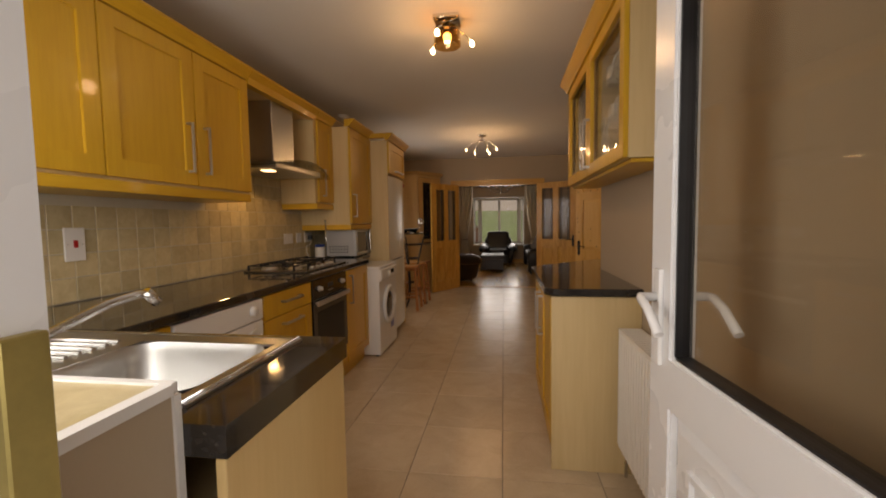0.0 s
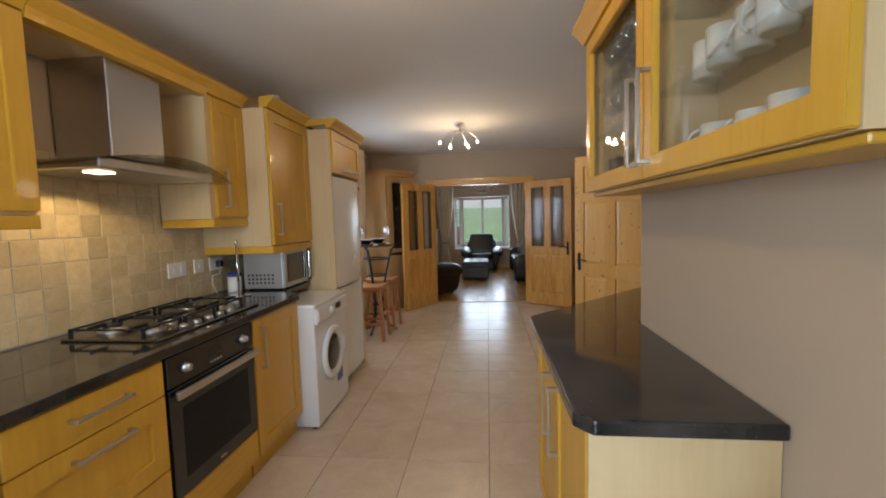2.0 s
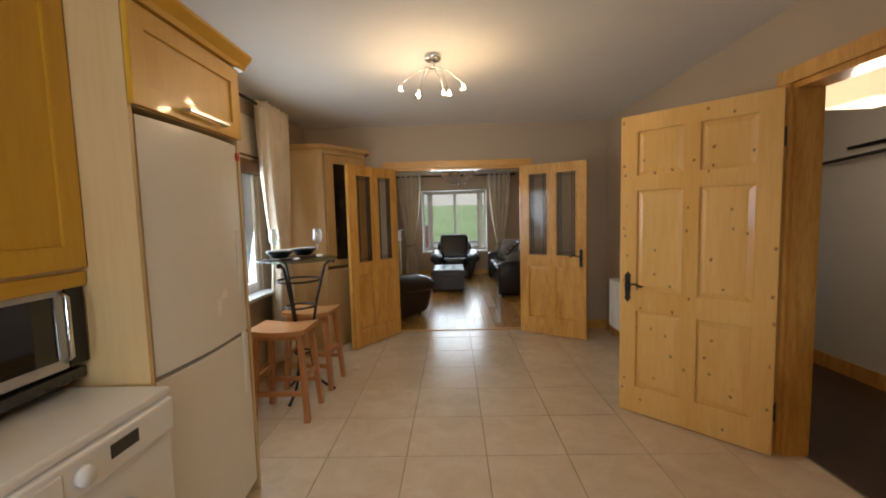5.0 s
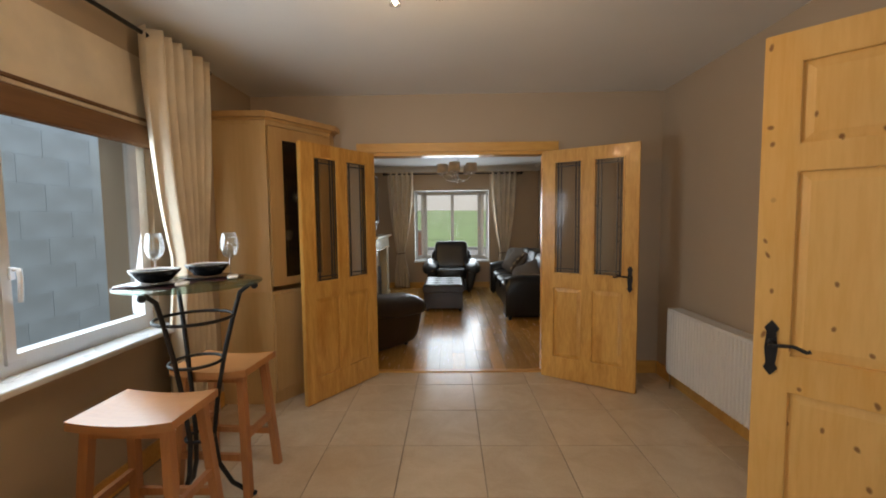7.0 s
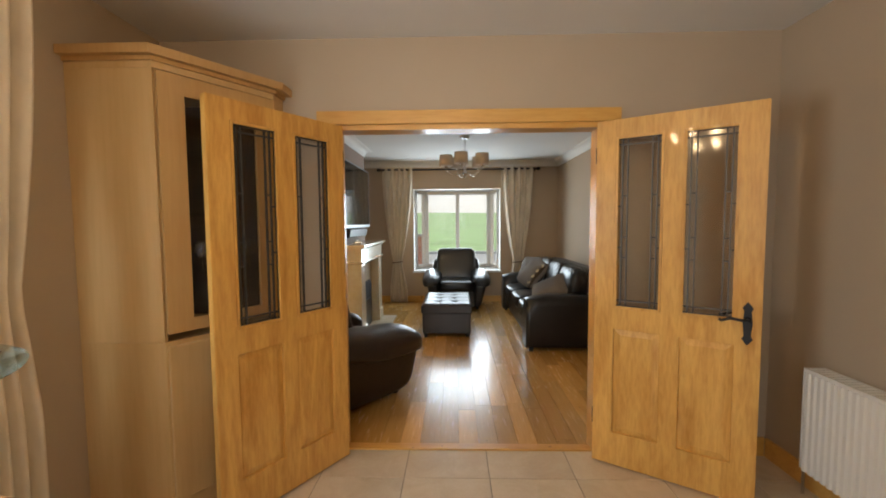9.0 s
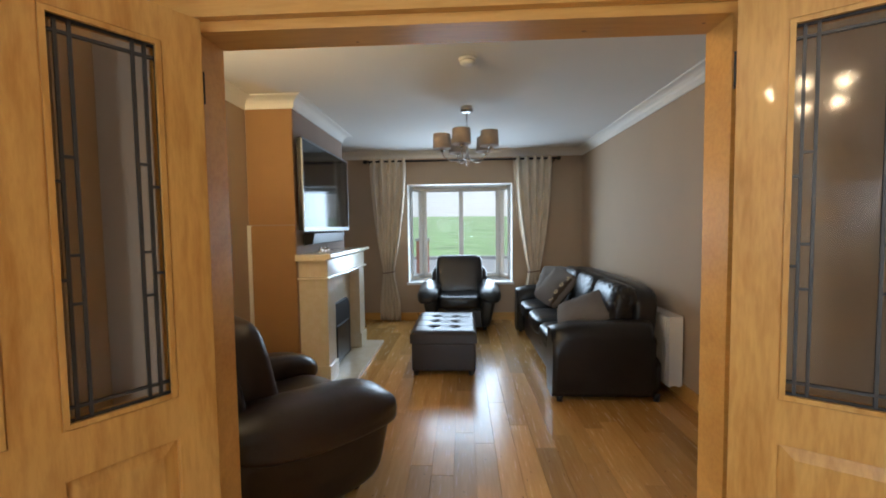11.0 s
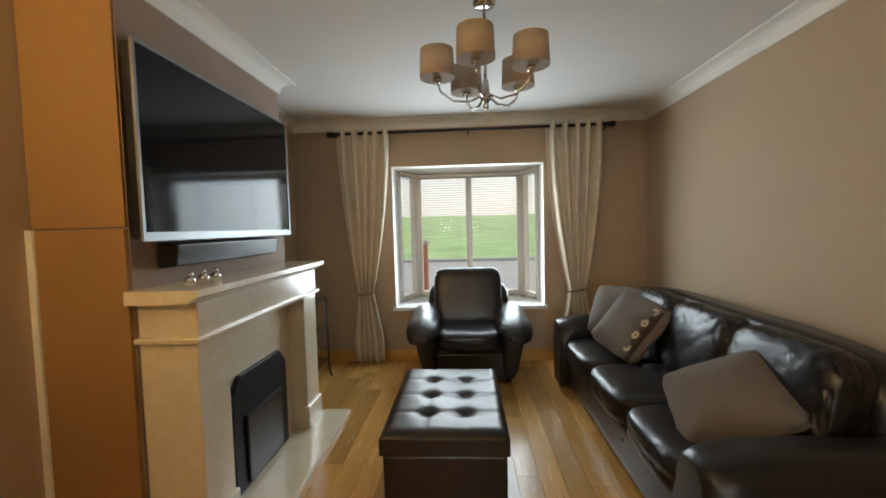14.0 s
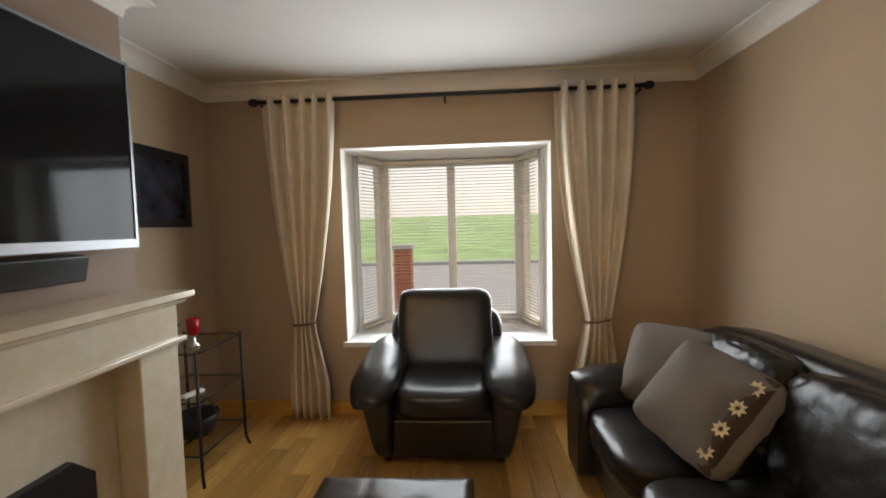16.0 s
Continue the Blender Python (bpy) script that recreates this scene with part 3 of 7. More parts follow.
bm = box(bmesh.new(), CF + 0.045, CF + 0.062, 3.62, 4.19, 0.71, 0.745, 0.006, 2)
for ky in (3.645, 4.145):
    box(bm, CF + 0.026, CF + 0.05, ky, ky + 0.02, 0.72, 0.737)
part("handle", bm, STEEL, dr, "brushed steel door bar")
part("badge", boxm(CF + 0.026, CF + 0.0275, 3.885, 3.925, 0.315, 0.322), STEEL, dr)
part("filler", boxm(CF, CF + 0.02, 3.611, 4.199, 0.122, 0.285, bevel=0.002), BEECH_Y, ov, "beech panel under the oven")
part("plinth", boxm(KL + 0.05, CF - 0.03, 3.611, 4.199, 0, 0.118), BEECH_Y, ov)

# granite worktops
wt = tagged(part("worktop", prism(bmesh.new(), [(KL, 2.20), (CF + 0.035, 2.20), (CF + 0.035, 4.745), (-1.38, 4.90), (-1.40, 5.36), (KL, 5.36)], 0.892, CT, bevel=0.006), GRANITE),
            "polished black granite worktop along the tiled wall", "worktop")
bm = bmesh.new()
SX0, SX1, SY0, SY1 = -0.98, -0.575, 1.76, 2.085   # bowl
plate(bm, [KL, SX0, SX1, -0.415], [1.665, SY0, SY1, 2.195], {(1, 1)}, 0.872, CT)
tagged(part("worktop", bm, GRANITE), "polished black granite worktop around the sink", "worktop")
su = thing("base_cabinet", "beech sink base cabinet with a pale end panel", "cabinet", group="kitchen base cabinets")
bm = bmesh.new()
box(bm, -1.20, -0.46, 1.67, 2.13, 0.12, 0.70)
part("body", bm, MAPLE, su)
part("end_panel", boxm(-0.44, -0.42, 1.667, 2.18, 0.0, 0.871, bevel=0.002), wood("pale_beech_panel", (0.74, 0.52, 0.25), (0.66, 0.44, 0.19), "z", 0.42, 14, 6), su, "pale beech end panel")
shaker = part("front", boxm(-1.20, -0.46, 2.132, 2.152, 0.12, 0.871, bevel=0.002), BEECH, su)
part("plinth", boxm(-1.20, -0.46, 1.67, 2.09, 0, 0.118), BEECH_X, su)
# sink
sk = thing("sink", "stainless steel sink with drainer and rounded bowl", "sink")
bm = bmesh.new()
fx0, fx1, fy0, fy1 = -1.60, -0.53, 1.715, 2.15
plate(bm, [fx0, SX0, SX1, fx1], [fy0, SY0, SY1, fy1], {(1, 1)}, CT + 0.0005, CT + 0.007)
part("rim", bm, STEEL, sk)
bm = bmesh.new()
rings = []
for k, (ins, z) in enumerate([(0.0, CT + 0.005), (0.006, CT - 0.02), (0.02, CT - 0.13), (0.05, CT - 0.165), (0.12, CT - 0.172)]):
    r = 0.07 - ins * 0.1
    ring = []
    for cx, cy, a0 in ((SX1 - ins - r, SY1 - ins - r, 0), (SX0 + ins + r, SY1 - ins - r, 90), (SX0 + ins + r, SY0 + ins + r, 180), (SX1 - ins - r, SY0 + ins + r, 270)):
        for a in range(0, 91, 15):
            ring.append(bm.verts.new((cx + r * math.cos(radians(a0 + a)), cy + r * math.sin(radians(a0 + a)), z)))
    rings.append(ring)
for a, b in zip(rings, rings[1:]):
    for i in range(len(a)):
        f = bm.faces.new((a[i], a[(i + 1) % len(a)], b[(i + 1) % len(a)], b[i]))
        f.smooth = True
bm.faces.new(rings[-1])
part("bowl", bm, STEEL, sk, "deep rounded steel bowl")
for k in range(9):
    bm = tube(bmesh.new(), [(fx0 + 0.05, 1.775 + k * 0.036, CT + 0.009), (SX0 - 0.06, 1.775 + k * 0.036, CT + 0.009)], 0.006, 6)
    part("drainer_rib", bm, STEEL, sk)
bm = tube(bmesh.new(), [(fx1 - 0.012, fy0, CT + 0.007), (fx1 - 0.012, fy1, CT + 0.007), (fx0, fy1 - 0.002, CT + 0.007)], 0.006, 8)
part("edge", bm, CHROME, sk)
part("plughole", lathe(bmesh.new(), [(0.035, 0), (0.035, 0.004), (0.02, 0.005), (0.0, 0.002)], 20, (-0.78, 1.92, CT - 0.171)), CHROME, sk)
# mixer tap: long spout swung over the bowl
tp = thing("mixer_tap", "chrome mixer tap with a long slim spout", "tap")
OX, OY = -0.95, 1.70
part("base", lathe(bmesh.new(), [(0.026, 0), (0.026, 0.03), (0.02, 0.05), (0.018, 0.09), (0.0, 0.095)], 20, (OX, OY, CT + 0.0005)), CHROME, tp)
sp = [(OX, OY, CT + 0.05), (OX + 0.005, OY + 0.02, CT + 0.075), (OX + 0.03, OY + 0.12, CT + 0.115), (OX + 0.055, OY + 0.21, CT + 0.15), (OX + 0.075, OY + 0.27, CT + 0.162), (OX + 0.085, OY + 0.30, CT + 0.158)]
part("spout", tube(bmesh.new(), sp, 0.011, 12), CHROME, tp)
part("nozzle", tube(bmesh.new(), [(OX + 0.082, OY + 0.285, CT + 0.168), (OX + 0.09, OY + 0.312, CT + 0.135)], 0.014, 12), CHROME, tp)
part("lever", tube(bmesh.new(), [(OX, OY, CT + 0.09), (OX - 0.05, OY + 0.005, CT + 0.13)], 0.008, 10), CHROME, tp)

# hob
hb = thing("gas_hob", "steel five-burner gas hob with black iron pan rests", "hob", pose(0.02, 0.02, 0))
# stainless plate: the dark things it mirrors are put into its base colour
part("plate", boxm(-1.78, -1.32, 3.66, 4.40, CT + 0.0005, CT + 0.012, bevel=0.004), plain("steel_dark_reflections", (0.20, 0.195, 0.185), 0.24, 1, 0.05, 3, 300, 0.02), hb)
for bx, by, br in ((-1.66, 3.79, 0.045), (-1.46, 3.79, 0.035), (-1.56, 4.03, 0.06), (-1.66, 4.26, 0.035), (-1.46, 4.26, 0.045)):
    b = part("burner", lathe(bmesh.new(), [(br + 0.012, 0), (br + 0.012, 0.008), (br, 0.012), (br, 0.02), (0.0, 0.022)], 20, (bx, by, CT + 0.012)), STEEL, hb)
    part("cap", lathe(bmesh.new(), [(br * 0.85, 0), (br * 0.85, 0.007), (0.0, 0.009)], 20, (bx, by, CT + 0.033)), BLACK, b, "black burner cap")
for y0, y1 in ((3.68, 3.90), (3.92, 4.14), (4.16, 4.38)):
    bm = bmesh.new()
    zt = CT + 0.05
    for xa in (-1.76, -1.42):
        box(bm, xa, xa + 0.012, y0, y1, zt - 0.008, zt, 0.002)
        for yy in (y0, y1 - 0.012):
            box(bm, xa, xa + 0.012, yy, yy + 0.012, CT + 0.011, zt - 0.006)
    for yy in (y0, y1 - 0.012):
        box(bm, -1.76, -1.408, yy, yy + 0.012, zt - 0.008, zt, 0.002)
    ym = (y0 + y1) / 2
    for xc in (-1.66, -1.46):
        box(bm, xc - 0.006, xc + 0.006, y0, ym - 0.03, zt - 0.006, zt + 0.01, 0.002)
        box(bm, xc - 0.006, xc + 0.006, ym + 0.03, y1, zt - 0.006, zt + 0.01, 0.002)
    part("pan_rest", bm, IRON, hb, "black cast-iron pan rest")
for k in range(5):
    part("knob", lathe(bmesh.new(), [(0.02, 0), (0.019, 0.014), (0.015, 0.018), (0.0, 0.018)], 16, (-1.36, 3.85 + 0.085 * k, CT + 0.012)), STEEL, hb, "steel control knob")

# wall cabinets along the tiled wall
UF = -1.55


def wall_unit(label, front, y0, y1, z0, z1, doors, mat=MAPLE, pelmet=True):
    u = thing("wall_cabinet", label, "cabinet", group="kitchen wall cabinets")
    part("body", boxm(KL + 0.008, front, y0 + 0.001, y1 - 0.001, z0, z1), mat, u)
    for a, b, h in doors:
        shaker_front("door", u, front, a, b, z0 + 0.01, z1 - 0.005, h)
    if pelmet:
        part("pelmet", boxm(KL + 0.008, front + 0.012, y0 + 0.001, y1 - 0.001, z0 - 0.05, z0 - 0.001, bevel=0.003), BEECH_Y, u)
    bm = bmesh.new()
    pr = [(front - 0.03, z1 + 0.001), (front + 0.022, z1 + 0.001), (front + 0.032, z1 + 0.02), (front + 0.065, z1 + 0.055), (front + 0.065, z1 + 0.07), (front - 0.03, z1 + 0.07)]
    prism(bm, pr, y0 + 0.001, y1 - 0.001, Matrix(((1, 0, 0, 0), (0, 0, 1, 0), (0, 1, 0, 0), (0, 0, 0, 1))))
    part("cornice", bm, BEECH_Y, u, "moulded beech cornice")
    return u


wall_unit("honey beech three-door wall cabinet with steel handles", UF, 1.68, 3.475, 1.46, 2.165, [
    (1.68, 2.03, None), (2.03, 2.51, (2.10, 1.66, 0.25, "z")), (2.51, 3.015, (2.955, 1.66, 0.25, "z")), (3.015, 3.475, (3.075, 1.66, 0.25, "z"))])
wall_unit("narrow honey beech wall cabinet beside the hood", UF, 4.405, 4.752, 1.445, 2.165, [(4.445, 4.752, (4.515, 1.625, 0.235, "z"))])
wall_unit("tall honey beech wall cabinet over the microwave", -1.385, 4.755, 5.362, 1.255, 2.165, [(4.765, 5.362, (4.825, 1.435, 0.22, "z"))])
br = thing("cornice_bridge", "beech cornice bridging the gap above the hood", "cornice")
bm = bmesh.new()
prism(bm, [(UF - 0.03, 2.145), (UF + 0.022, 2.145), (UF + 0.032, 2.185), (UF + 0.065, 2.22), (UF + 0.065, 2.235), (UF - 0.03, 2.235)], 3.477, 4.403, Matrix(((1, 0, 0, 0), (0, 0, 1, 0), (0, 1, 0, 0), (0, 0, 0, 1))))
part("moulding", bm, BEECH_Y, br)
part("board", boxm(KL + 0.005, UF - 0.031, 3.477, 4.403, 2.155, 2.175), MAPLE, br)

# cooker hood
hd = thing("cooker_hood", "brushed steel chimney cooker hood with curved glass canopy", "cooker hood")
part("chimney", boxm(KL + 0.01, -1.585, 3.83, 4.13, 1.72, 2.153, bevel=0.004), STEEL, hd)
part("body", boxm(KL + 0.01, -1.45, 3.63, 4.30, 1.645, 1.688, bevel=0.006), STEEL, hd)
bm = bmesh.new()
grid = []
for i in range(17):
    s = -1 + 2 * i / 16
    row = []
    for j in range(5):
        dpt = j / 4
        x = KL + 0.02 + dpt * (0.43 + 0.06 * (1 - s * s))
        row.append((x, 3.965 + s * 0.46, 1.725 - 0.075 * s * s))
    grid.append(row)
top = [[bm.verts.new((x, y, z)) for x, y, z in r] for r in grid]
bot = [[bm.verts.new((x, y, z - 0.007)) for x, y, z in r] for r in grid]
for i in range(16):
    for j in range(4):
        bm.faces.new((top[i][j], top[i + 1][j], top[i + 1][j + 1], top[i][j + 1])).smooth = True
        bm.faces.new((bot[i][j], bot[i][j + 1], bot[i + 1][j + 1], bot[i + 1][j])).smooth = True
for i in range(16):
    bm.faces.new((top[i][4], top[i + 1][4], bot[i + 1][4], bot[i][4]))
for j in range(4):
    bm.faces.new((top[0][j], top[0][j + 1], bot[0][j + 1], bot[0][j]))
    bm.faces.new((top[16][j], bot[16][j], bot[16][j + 1], top[16][j + 1]))
part("canopy", bm, glass("canopy_glass", (0.86, 0.87, 0.83), 0.03, 0.93), hd, "curved clear glass canopy")
part("light_strip", boxm(-1.62, -1.55, 3.72, 3.80, 1.64, 1.6445), glow("hood_lamp", WARM, 12), hd, "lit hood lamp")
lamp("hood_light", "SPOT", (-1.62, 3.78, 1.63), (0, 0, 0), 9, (1, 0.68, 0.3), 0.03).data.spot_size = radians(150)

# fridge housing and fridge
fh = thing("fridge_housing", "tall honey beech housing with a cupboard over the fridge", "cabinet")
part("side_panel", boxm(KL + 0.008, -1.185, 5.364, 5.382, 0, 2.145), MAPLE, fh)
part("side_panel", boxm(KL + 0.008, -1.185, 6.045, 6.063, 0, 2.145), MAPLE, fh)
part("body", boxm(KL + 0.008, -1.185, 5.383, 6.044, 1.80, 2.145), MAPLE, fh)
shaker_front("door", fh, -1.185, 5.366, 6.06, 1.80, 2.14, (5.75, 1.84, 0.28, "y"))
bm = bmesh.new()
fr = -1.165
prism(bm, [(fr - 0.03, 2.146), (fr + 0.01, 2.146), (fr + 0.02, 2.165), (fr + 0.055, 2.20), (fr + 0.055, 2.215), (fr - 0.03, 2.215)], 5.32, 6.10, Matrix(((1, 0, 0, 0), (0, 0, 1, 0), (0, 1, 0, 0), (0, 0, 0, 1))))
part("cornice", bm, BEECH_Y, fh)
part("cornice_return", boxm(-1.48, -1.196, 5.32, 5.362, 2.166, 2.215, bevel=0.004), BEECH_X, fh)
fz = thing("fridge_freezer", "off-white upright fridge freezer with slightly bowed doors", "fridge", pose(0.015, 0.012, 0))
part("body", boxm(KL + 0.03, -1.27, 5.385, 6.025, 0.02, 1.775, bevel=0.006), CREAMENAMEL, fz)
for z0, z1 in ((0.06, 0.845), (0.862, 1.775)):
    bm = bmesh.new()
    pl = [(-1.27, 5.385)] + [(-1.205 + 0.02 * math.sin(math.pi * k / 10), 5.385 + 0.064 * k) for k in range(11)] + [(-1.27, 6.025)]
    prism(bm, pl, z0, z1, bevel=0.0)
    part("door", bm, CREAMENAMEL, fz)
for zz in (0.55, 1.05):
    part("handle", boxm(-1.202, -1.19, 5.955, 5.985, zz, zz + 0.32, bevel=0.004), CREAMENAMEL, fz, "moulded grip handle")
part("foot_strip", boxm(KL + 0.05, -1.28, 5.39, 6.02, 0.0, 0.05), BLACK, fz)
mg = tagged(part("fridge_magnet", pad(bmesh.new(), 0.012, 0.03, 0.04, 3, 4, pose(-1.165, 6.0, 1.715)), plain("magnet_red", (0.4, 0.03, 0.02), 0.5)), "small red and yellow fridge magnet", "magnet")

# washing machine
wm = thing("washing_machine", "white front-loading washing machine beside the fridge", "washing machine", pose(0.12, 0.005, 0))
part("body", boxm(-1.77, -1.23, 4.735, 5.335, 0.015, 0.855, bevel=0.008, seg=2), ENAMEL, wm)
part("top", boxm(-1.78, -1.222, 4.73, 5.34, 0.83, 0.858, bevel=0.008, seg=2), ENAMEL, wm)
pn = part("control_panel", boxm(-1.24, -1.208, 4.74, 5.33, 0.715, 0.828, bevel=0.012, seg=3), ENAMEL, wm)
part("display", boxm(-1.208, -1.2065, 5.07, 5.17, 0.76, 0.80), BLACKGLASS, pn, "dark display")
part("dial", lathe(bmesh.new(), [(0.028, 0), (0.026, 0.018), (0.0, 0.02)], 20, (-1.208, 4.985, 0.77), Matrix.Rotation(radians(90), 4, "Y")), ENAMEL, pn)
part("drawer", boxm(-1.209, -1.204, 4.76, 4.93, 0.735, 0.81, bevel=0.004), ENAMEL, pn)
dd = part("door_ring", lathe(bmesh.new(), [(0.155, 0), (0.19, 0.006), (0.195, 0.02), (0.175, 0.035), (0.145, 0.03), (0.135, 0.012)], 40, (-1.228, 5.005, 0.46), Matrix.Rotation(radians(90), 4, "Y")), ENAMEL, wm)
part("door_glass", lathe(bmesh.new(), [(0.137, 0.012), (0.125, 0.022), (0.07, 0.03), (0.0, 0.032)], 40, (-1.228, 5.005, 0.46), Matrix.Rotation(radians(90), 4, "Y")), BLACKGLASS, dd, "dark bowed door glass")
part("latch", boxm(-1.196, -1.186, 5.155, 5.18, 0.43, 0.53, bevel=0.004), PLASTIC, dd)
part("sticker", boxm(-1.23, -1.2285, 5.10, 5.21, 0.19, 0.28), plain("blue_label", (0.07, 0.09, 0.33), 0.4), wm, "blue energy label")
for yy in (4.76, 5.28):
    part("foot", lathe(bmesh.new(), [(0.02, 0), (0.02, 0.02), (0.0, 0.02)], 12, (-1.27, yy, 0)), BLACK, wm)

# microwave
mw = thing("microwave", "silver microwave oven on the granite worktop", "microwave", pose(0.01, 0.052, CT - 0.90))
MX = -1.415
part("case", boxm(-1.71, MX, 4.87, 5.31, 0.91, 1.19, bevel=0.006, seg=2), SILVER, mw)
f = part("door", boxm(MX, MX + 0.018, 4.872, 5.235, 0.915, 1.187, bevel=0.004), SILVER, mw)
part("window", boxm(MX + 0.018, MX + 0.0195, 4.905, 5.20, 0.95, 1.155), BLACKGLASS, f, "dark mesh window")
part("handle", tube(bmesh.new(), [(MX + 0.018, 5.222, 0.94), (MX + 0.04, 5.222, 0.955), (MX + 0.04, 5.222, 1.15), (MX + 0.018, 5.222, 1.165)], 0.008, 8), CHROME, f)
part("control_panel", boxm(MX, MX + 0.018, 5.238, 5.308, 0.915, 1.187, bevel=0.004), BLACK, mw)
for r in range(3):
    for k in range(7):
        part("vent_slot", boxm(-1.68 + k * 0.03, -1.665 + k * 0.03, 4.8695, 4.8715, 0.945 + r * 0.028, 0.96 + r * 0.028), BLACK, mw)
for fx, fy in ((-1.68, 4.9), (-1.45, 4.9), (-1.68, 5.28), (-1.45, 5.28)):
    part("foot", lathe(bmesh.new(), [(0.014, 0), (0.014, 0.0105), (0.0, 0.0105)], 10, (fx, fy, 0.90)), BLACK, mw)

# peninsula cabinets and top
PX = 0.275
pu = thing("base_cabinet", "beech peninsula cabinet with a pale end panel", "cabinet", group="kitchen base cabinets")
part("body", boxm(PX + 0.02, 0.70, 3.15, 4.10, 0.12, 0.885), MAPLE, pu)
part("plinth", boxm(PX + 0.06, 0.70, 3.15, 4.10, 0, 0.118), BEECH_Y, pu)
part("end_panel", boxm(PX + 0.003, 0.703, 3.128, 3.148, 0.0, 0.888, bevel=0.002), MAPLE, pu, "pale maple end panel")
shaker_front("door", pu, PX + 0.02, 3.15, 3.62, 0.12, 0.88, (3.55, 0.70, 0.24, "z"), -1)
shaker_front("door", pu, PX + 0.02, 3.62, 4.10, 0.12, 0.88, (3.69, 0.70, 0.24, "z"), -1)
pu2 = thing("base_cabinet", "beech angled base cabinet under the granite breakfast corner", "cabinet", group="kitchen base cabinets")
part("body", prism(bmesh.new(), [(0.32, 4.11), (0.45, 4.23), (1.36, 5.15), (1.69, 5.30), (1.69, 4.01), (0.705, 4.01), (0.705, 4.11)], 0.12, 0.885), MAPLE, pu2)
part("plinth", prism(bmesh.new(), [(0.40, 4.12), (1.40, 5.13), (1.69, 5.24), (1.69, 4.01), (0.705, 4.01), (0.705, 4.12)], 0.0, 0.118), BEECH_X, pu2)
tagged(part("worktop", prism(bmesh.new(), [(0.703, 3.105), (0.285, 3.105), (0.245, 3.15), (0.245, 4.12), (0.29, 4.17), (1.38, 5.25), (1.50, 5.34), (1.698, 5.36), (1.698, 4.004), (0.703, 4.004)], 0.892, CT, bevel=0.006), GRANITE),
       "polished black granite peninsula top with cut corners", "worktop")

# glazed wall cabinet on the stub wall
GX = 0.52
gc = thing("wall_cabinet", "glazed beech wall cabinet filled with glasses and mugs", "cabinet", group="glazed wall cabinets")
part("body", plate(bmesh.new(), [2.74, 2.758, 3.405, 3.425, 4.072, 4.09], [1.50, 1.518, 2.132, 2.15], {(1, 1), (3, 1)}, GX, 0.703, ON_X), MAPLE, gc)
part("underside_rail", boxm(GX + 0.012, 0.703, 2.745, 4.085, 1.482, 1.498, bevel=0.003), BEECH_Y, gc)
part("back", boxm(0.695, 0.702, 2.76, 4.07, 1.518, 2.132), MAPLE, gc)
for z in (1.725, 1.93):
    part("shelf", boxm(GX + 0.012, 0.694, 2.76, 3.404, z, z + 0.006), GLASS, gc, "clear glass shelf")
    part("shelf", boxm(GX + 0.012, 0.694, 3.426, 4.07, z, z + 0.006), GLASS, gc, "clear glass shelf")
shaker_front("door", gc, GX, 2.74, 3.415, 1.50, 2.15, (3.37, 1.67, 0.26, "z"), -1, 0.06, 0.02, True)
shaker_front("door", gc, GX, 3.415, 4.09, 1.50, 2.15, (3.46, 1.67, 0.26, "z"), -1, 0.06, 0.02, True)
bm = bmesh.new()
prism(bm, [(GX + 0.03, 2.151), (GX - 0.03, 2.151), (GX - 0.04, 2.17), (GX - 0.075, 2.205), (GX - 0.075, 2.22), (GX + 0.03, 2.22)], 2.72, 4.11, Matrix(((1, 0, 0, 0), (0, 0, 1, 0), (0, 1, 0, 0), (0, 0, 0, 1))))
part("cornice", bm, BEECH_Y, gc)


def mug(m, group):
    t = thing("mug", "white china mug on a glass shelf", "mug", m, group)
    part("cup", lathe(bmesh.new(), [(0.03, 0), (0.036, 0.005), (0.038, 0.09), (0.034, 0.09), (0.033, 0.008), (0.0, 0.008)], 20), CHINA, t)
    part("handle", tube(bmesh.new(), [(-0.004 + 0.03 * math.cos(a), -0.034 - 0.026 * math.sin(a), 0.048 + 0.028 * math.cos(a) * 0 + 0.028 * math.cos(a)) for a in [k * math.pi / 8 for k in range(9)]], 0.0045, 8), CHINA, t)
    return t


def tumbler(m, group, h=0.11, r=0.032):
    t = thing("drinking_glass", "clear drinking glass on a glass shelf", "glass", m, group)
    part("bowl", lathe(bmesh.new(), [(0.0, 0.006), (r * 0.8, 0.006), (r, h), (r * 0.95, h), (r * 0.75, 0.01)], 16), DRINKGLASS, t)
    return t


def wine_glass(m, group, h=0.2):
    t = thing("wine_glass", "clear stemmed wine glass", "wine glass", m, group)
    part("foot", lathe(bmesh.new(), [(0.0, 0), (0.033, 0), (0.03, 0.003), (0.005, 0.008), (0.0, 0.008)], 20), DRINKGLASS, t)
    part("stem", tube(bmesh.new(), [(0, 0, 0.006), (0, 0, h * 0.45)], 0.0035, 8), DRINKGLASS, t)
    part("bowl", lathe(bmesh.new(), [(0.004, h * 0.43), (0.03, h * 0.52), (0.041, h * 0.68), (0.038, h * 0.86), (0.031, h), (0.029, h), (0.036, h * 0.86), (0.038, h * 0.68), (0.027, h * 0.54), (0.0, h * 0.46)], 22), DRINKGLASS, t)
    return t


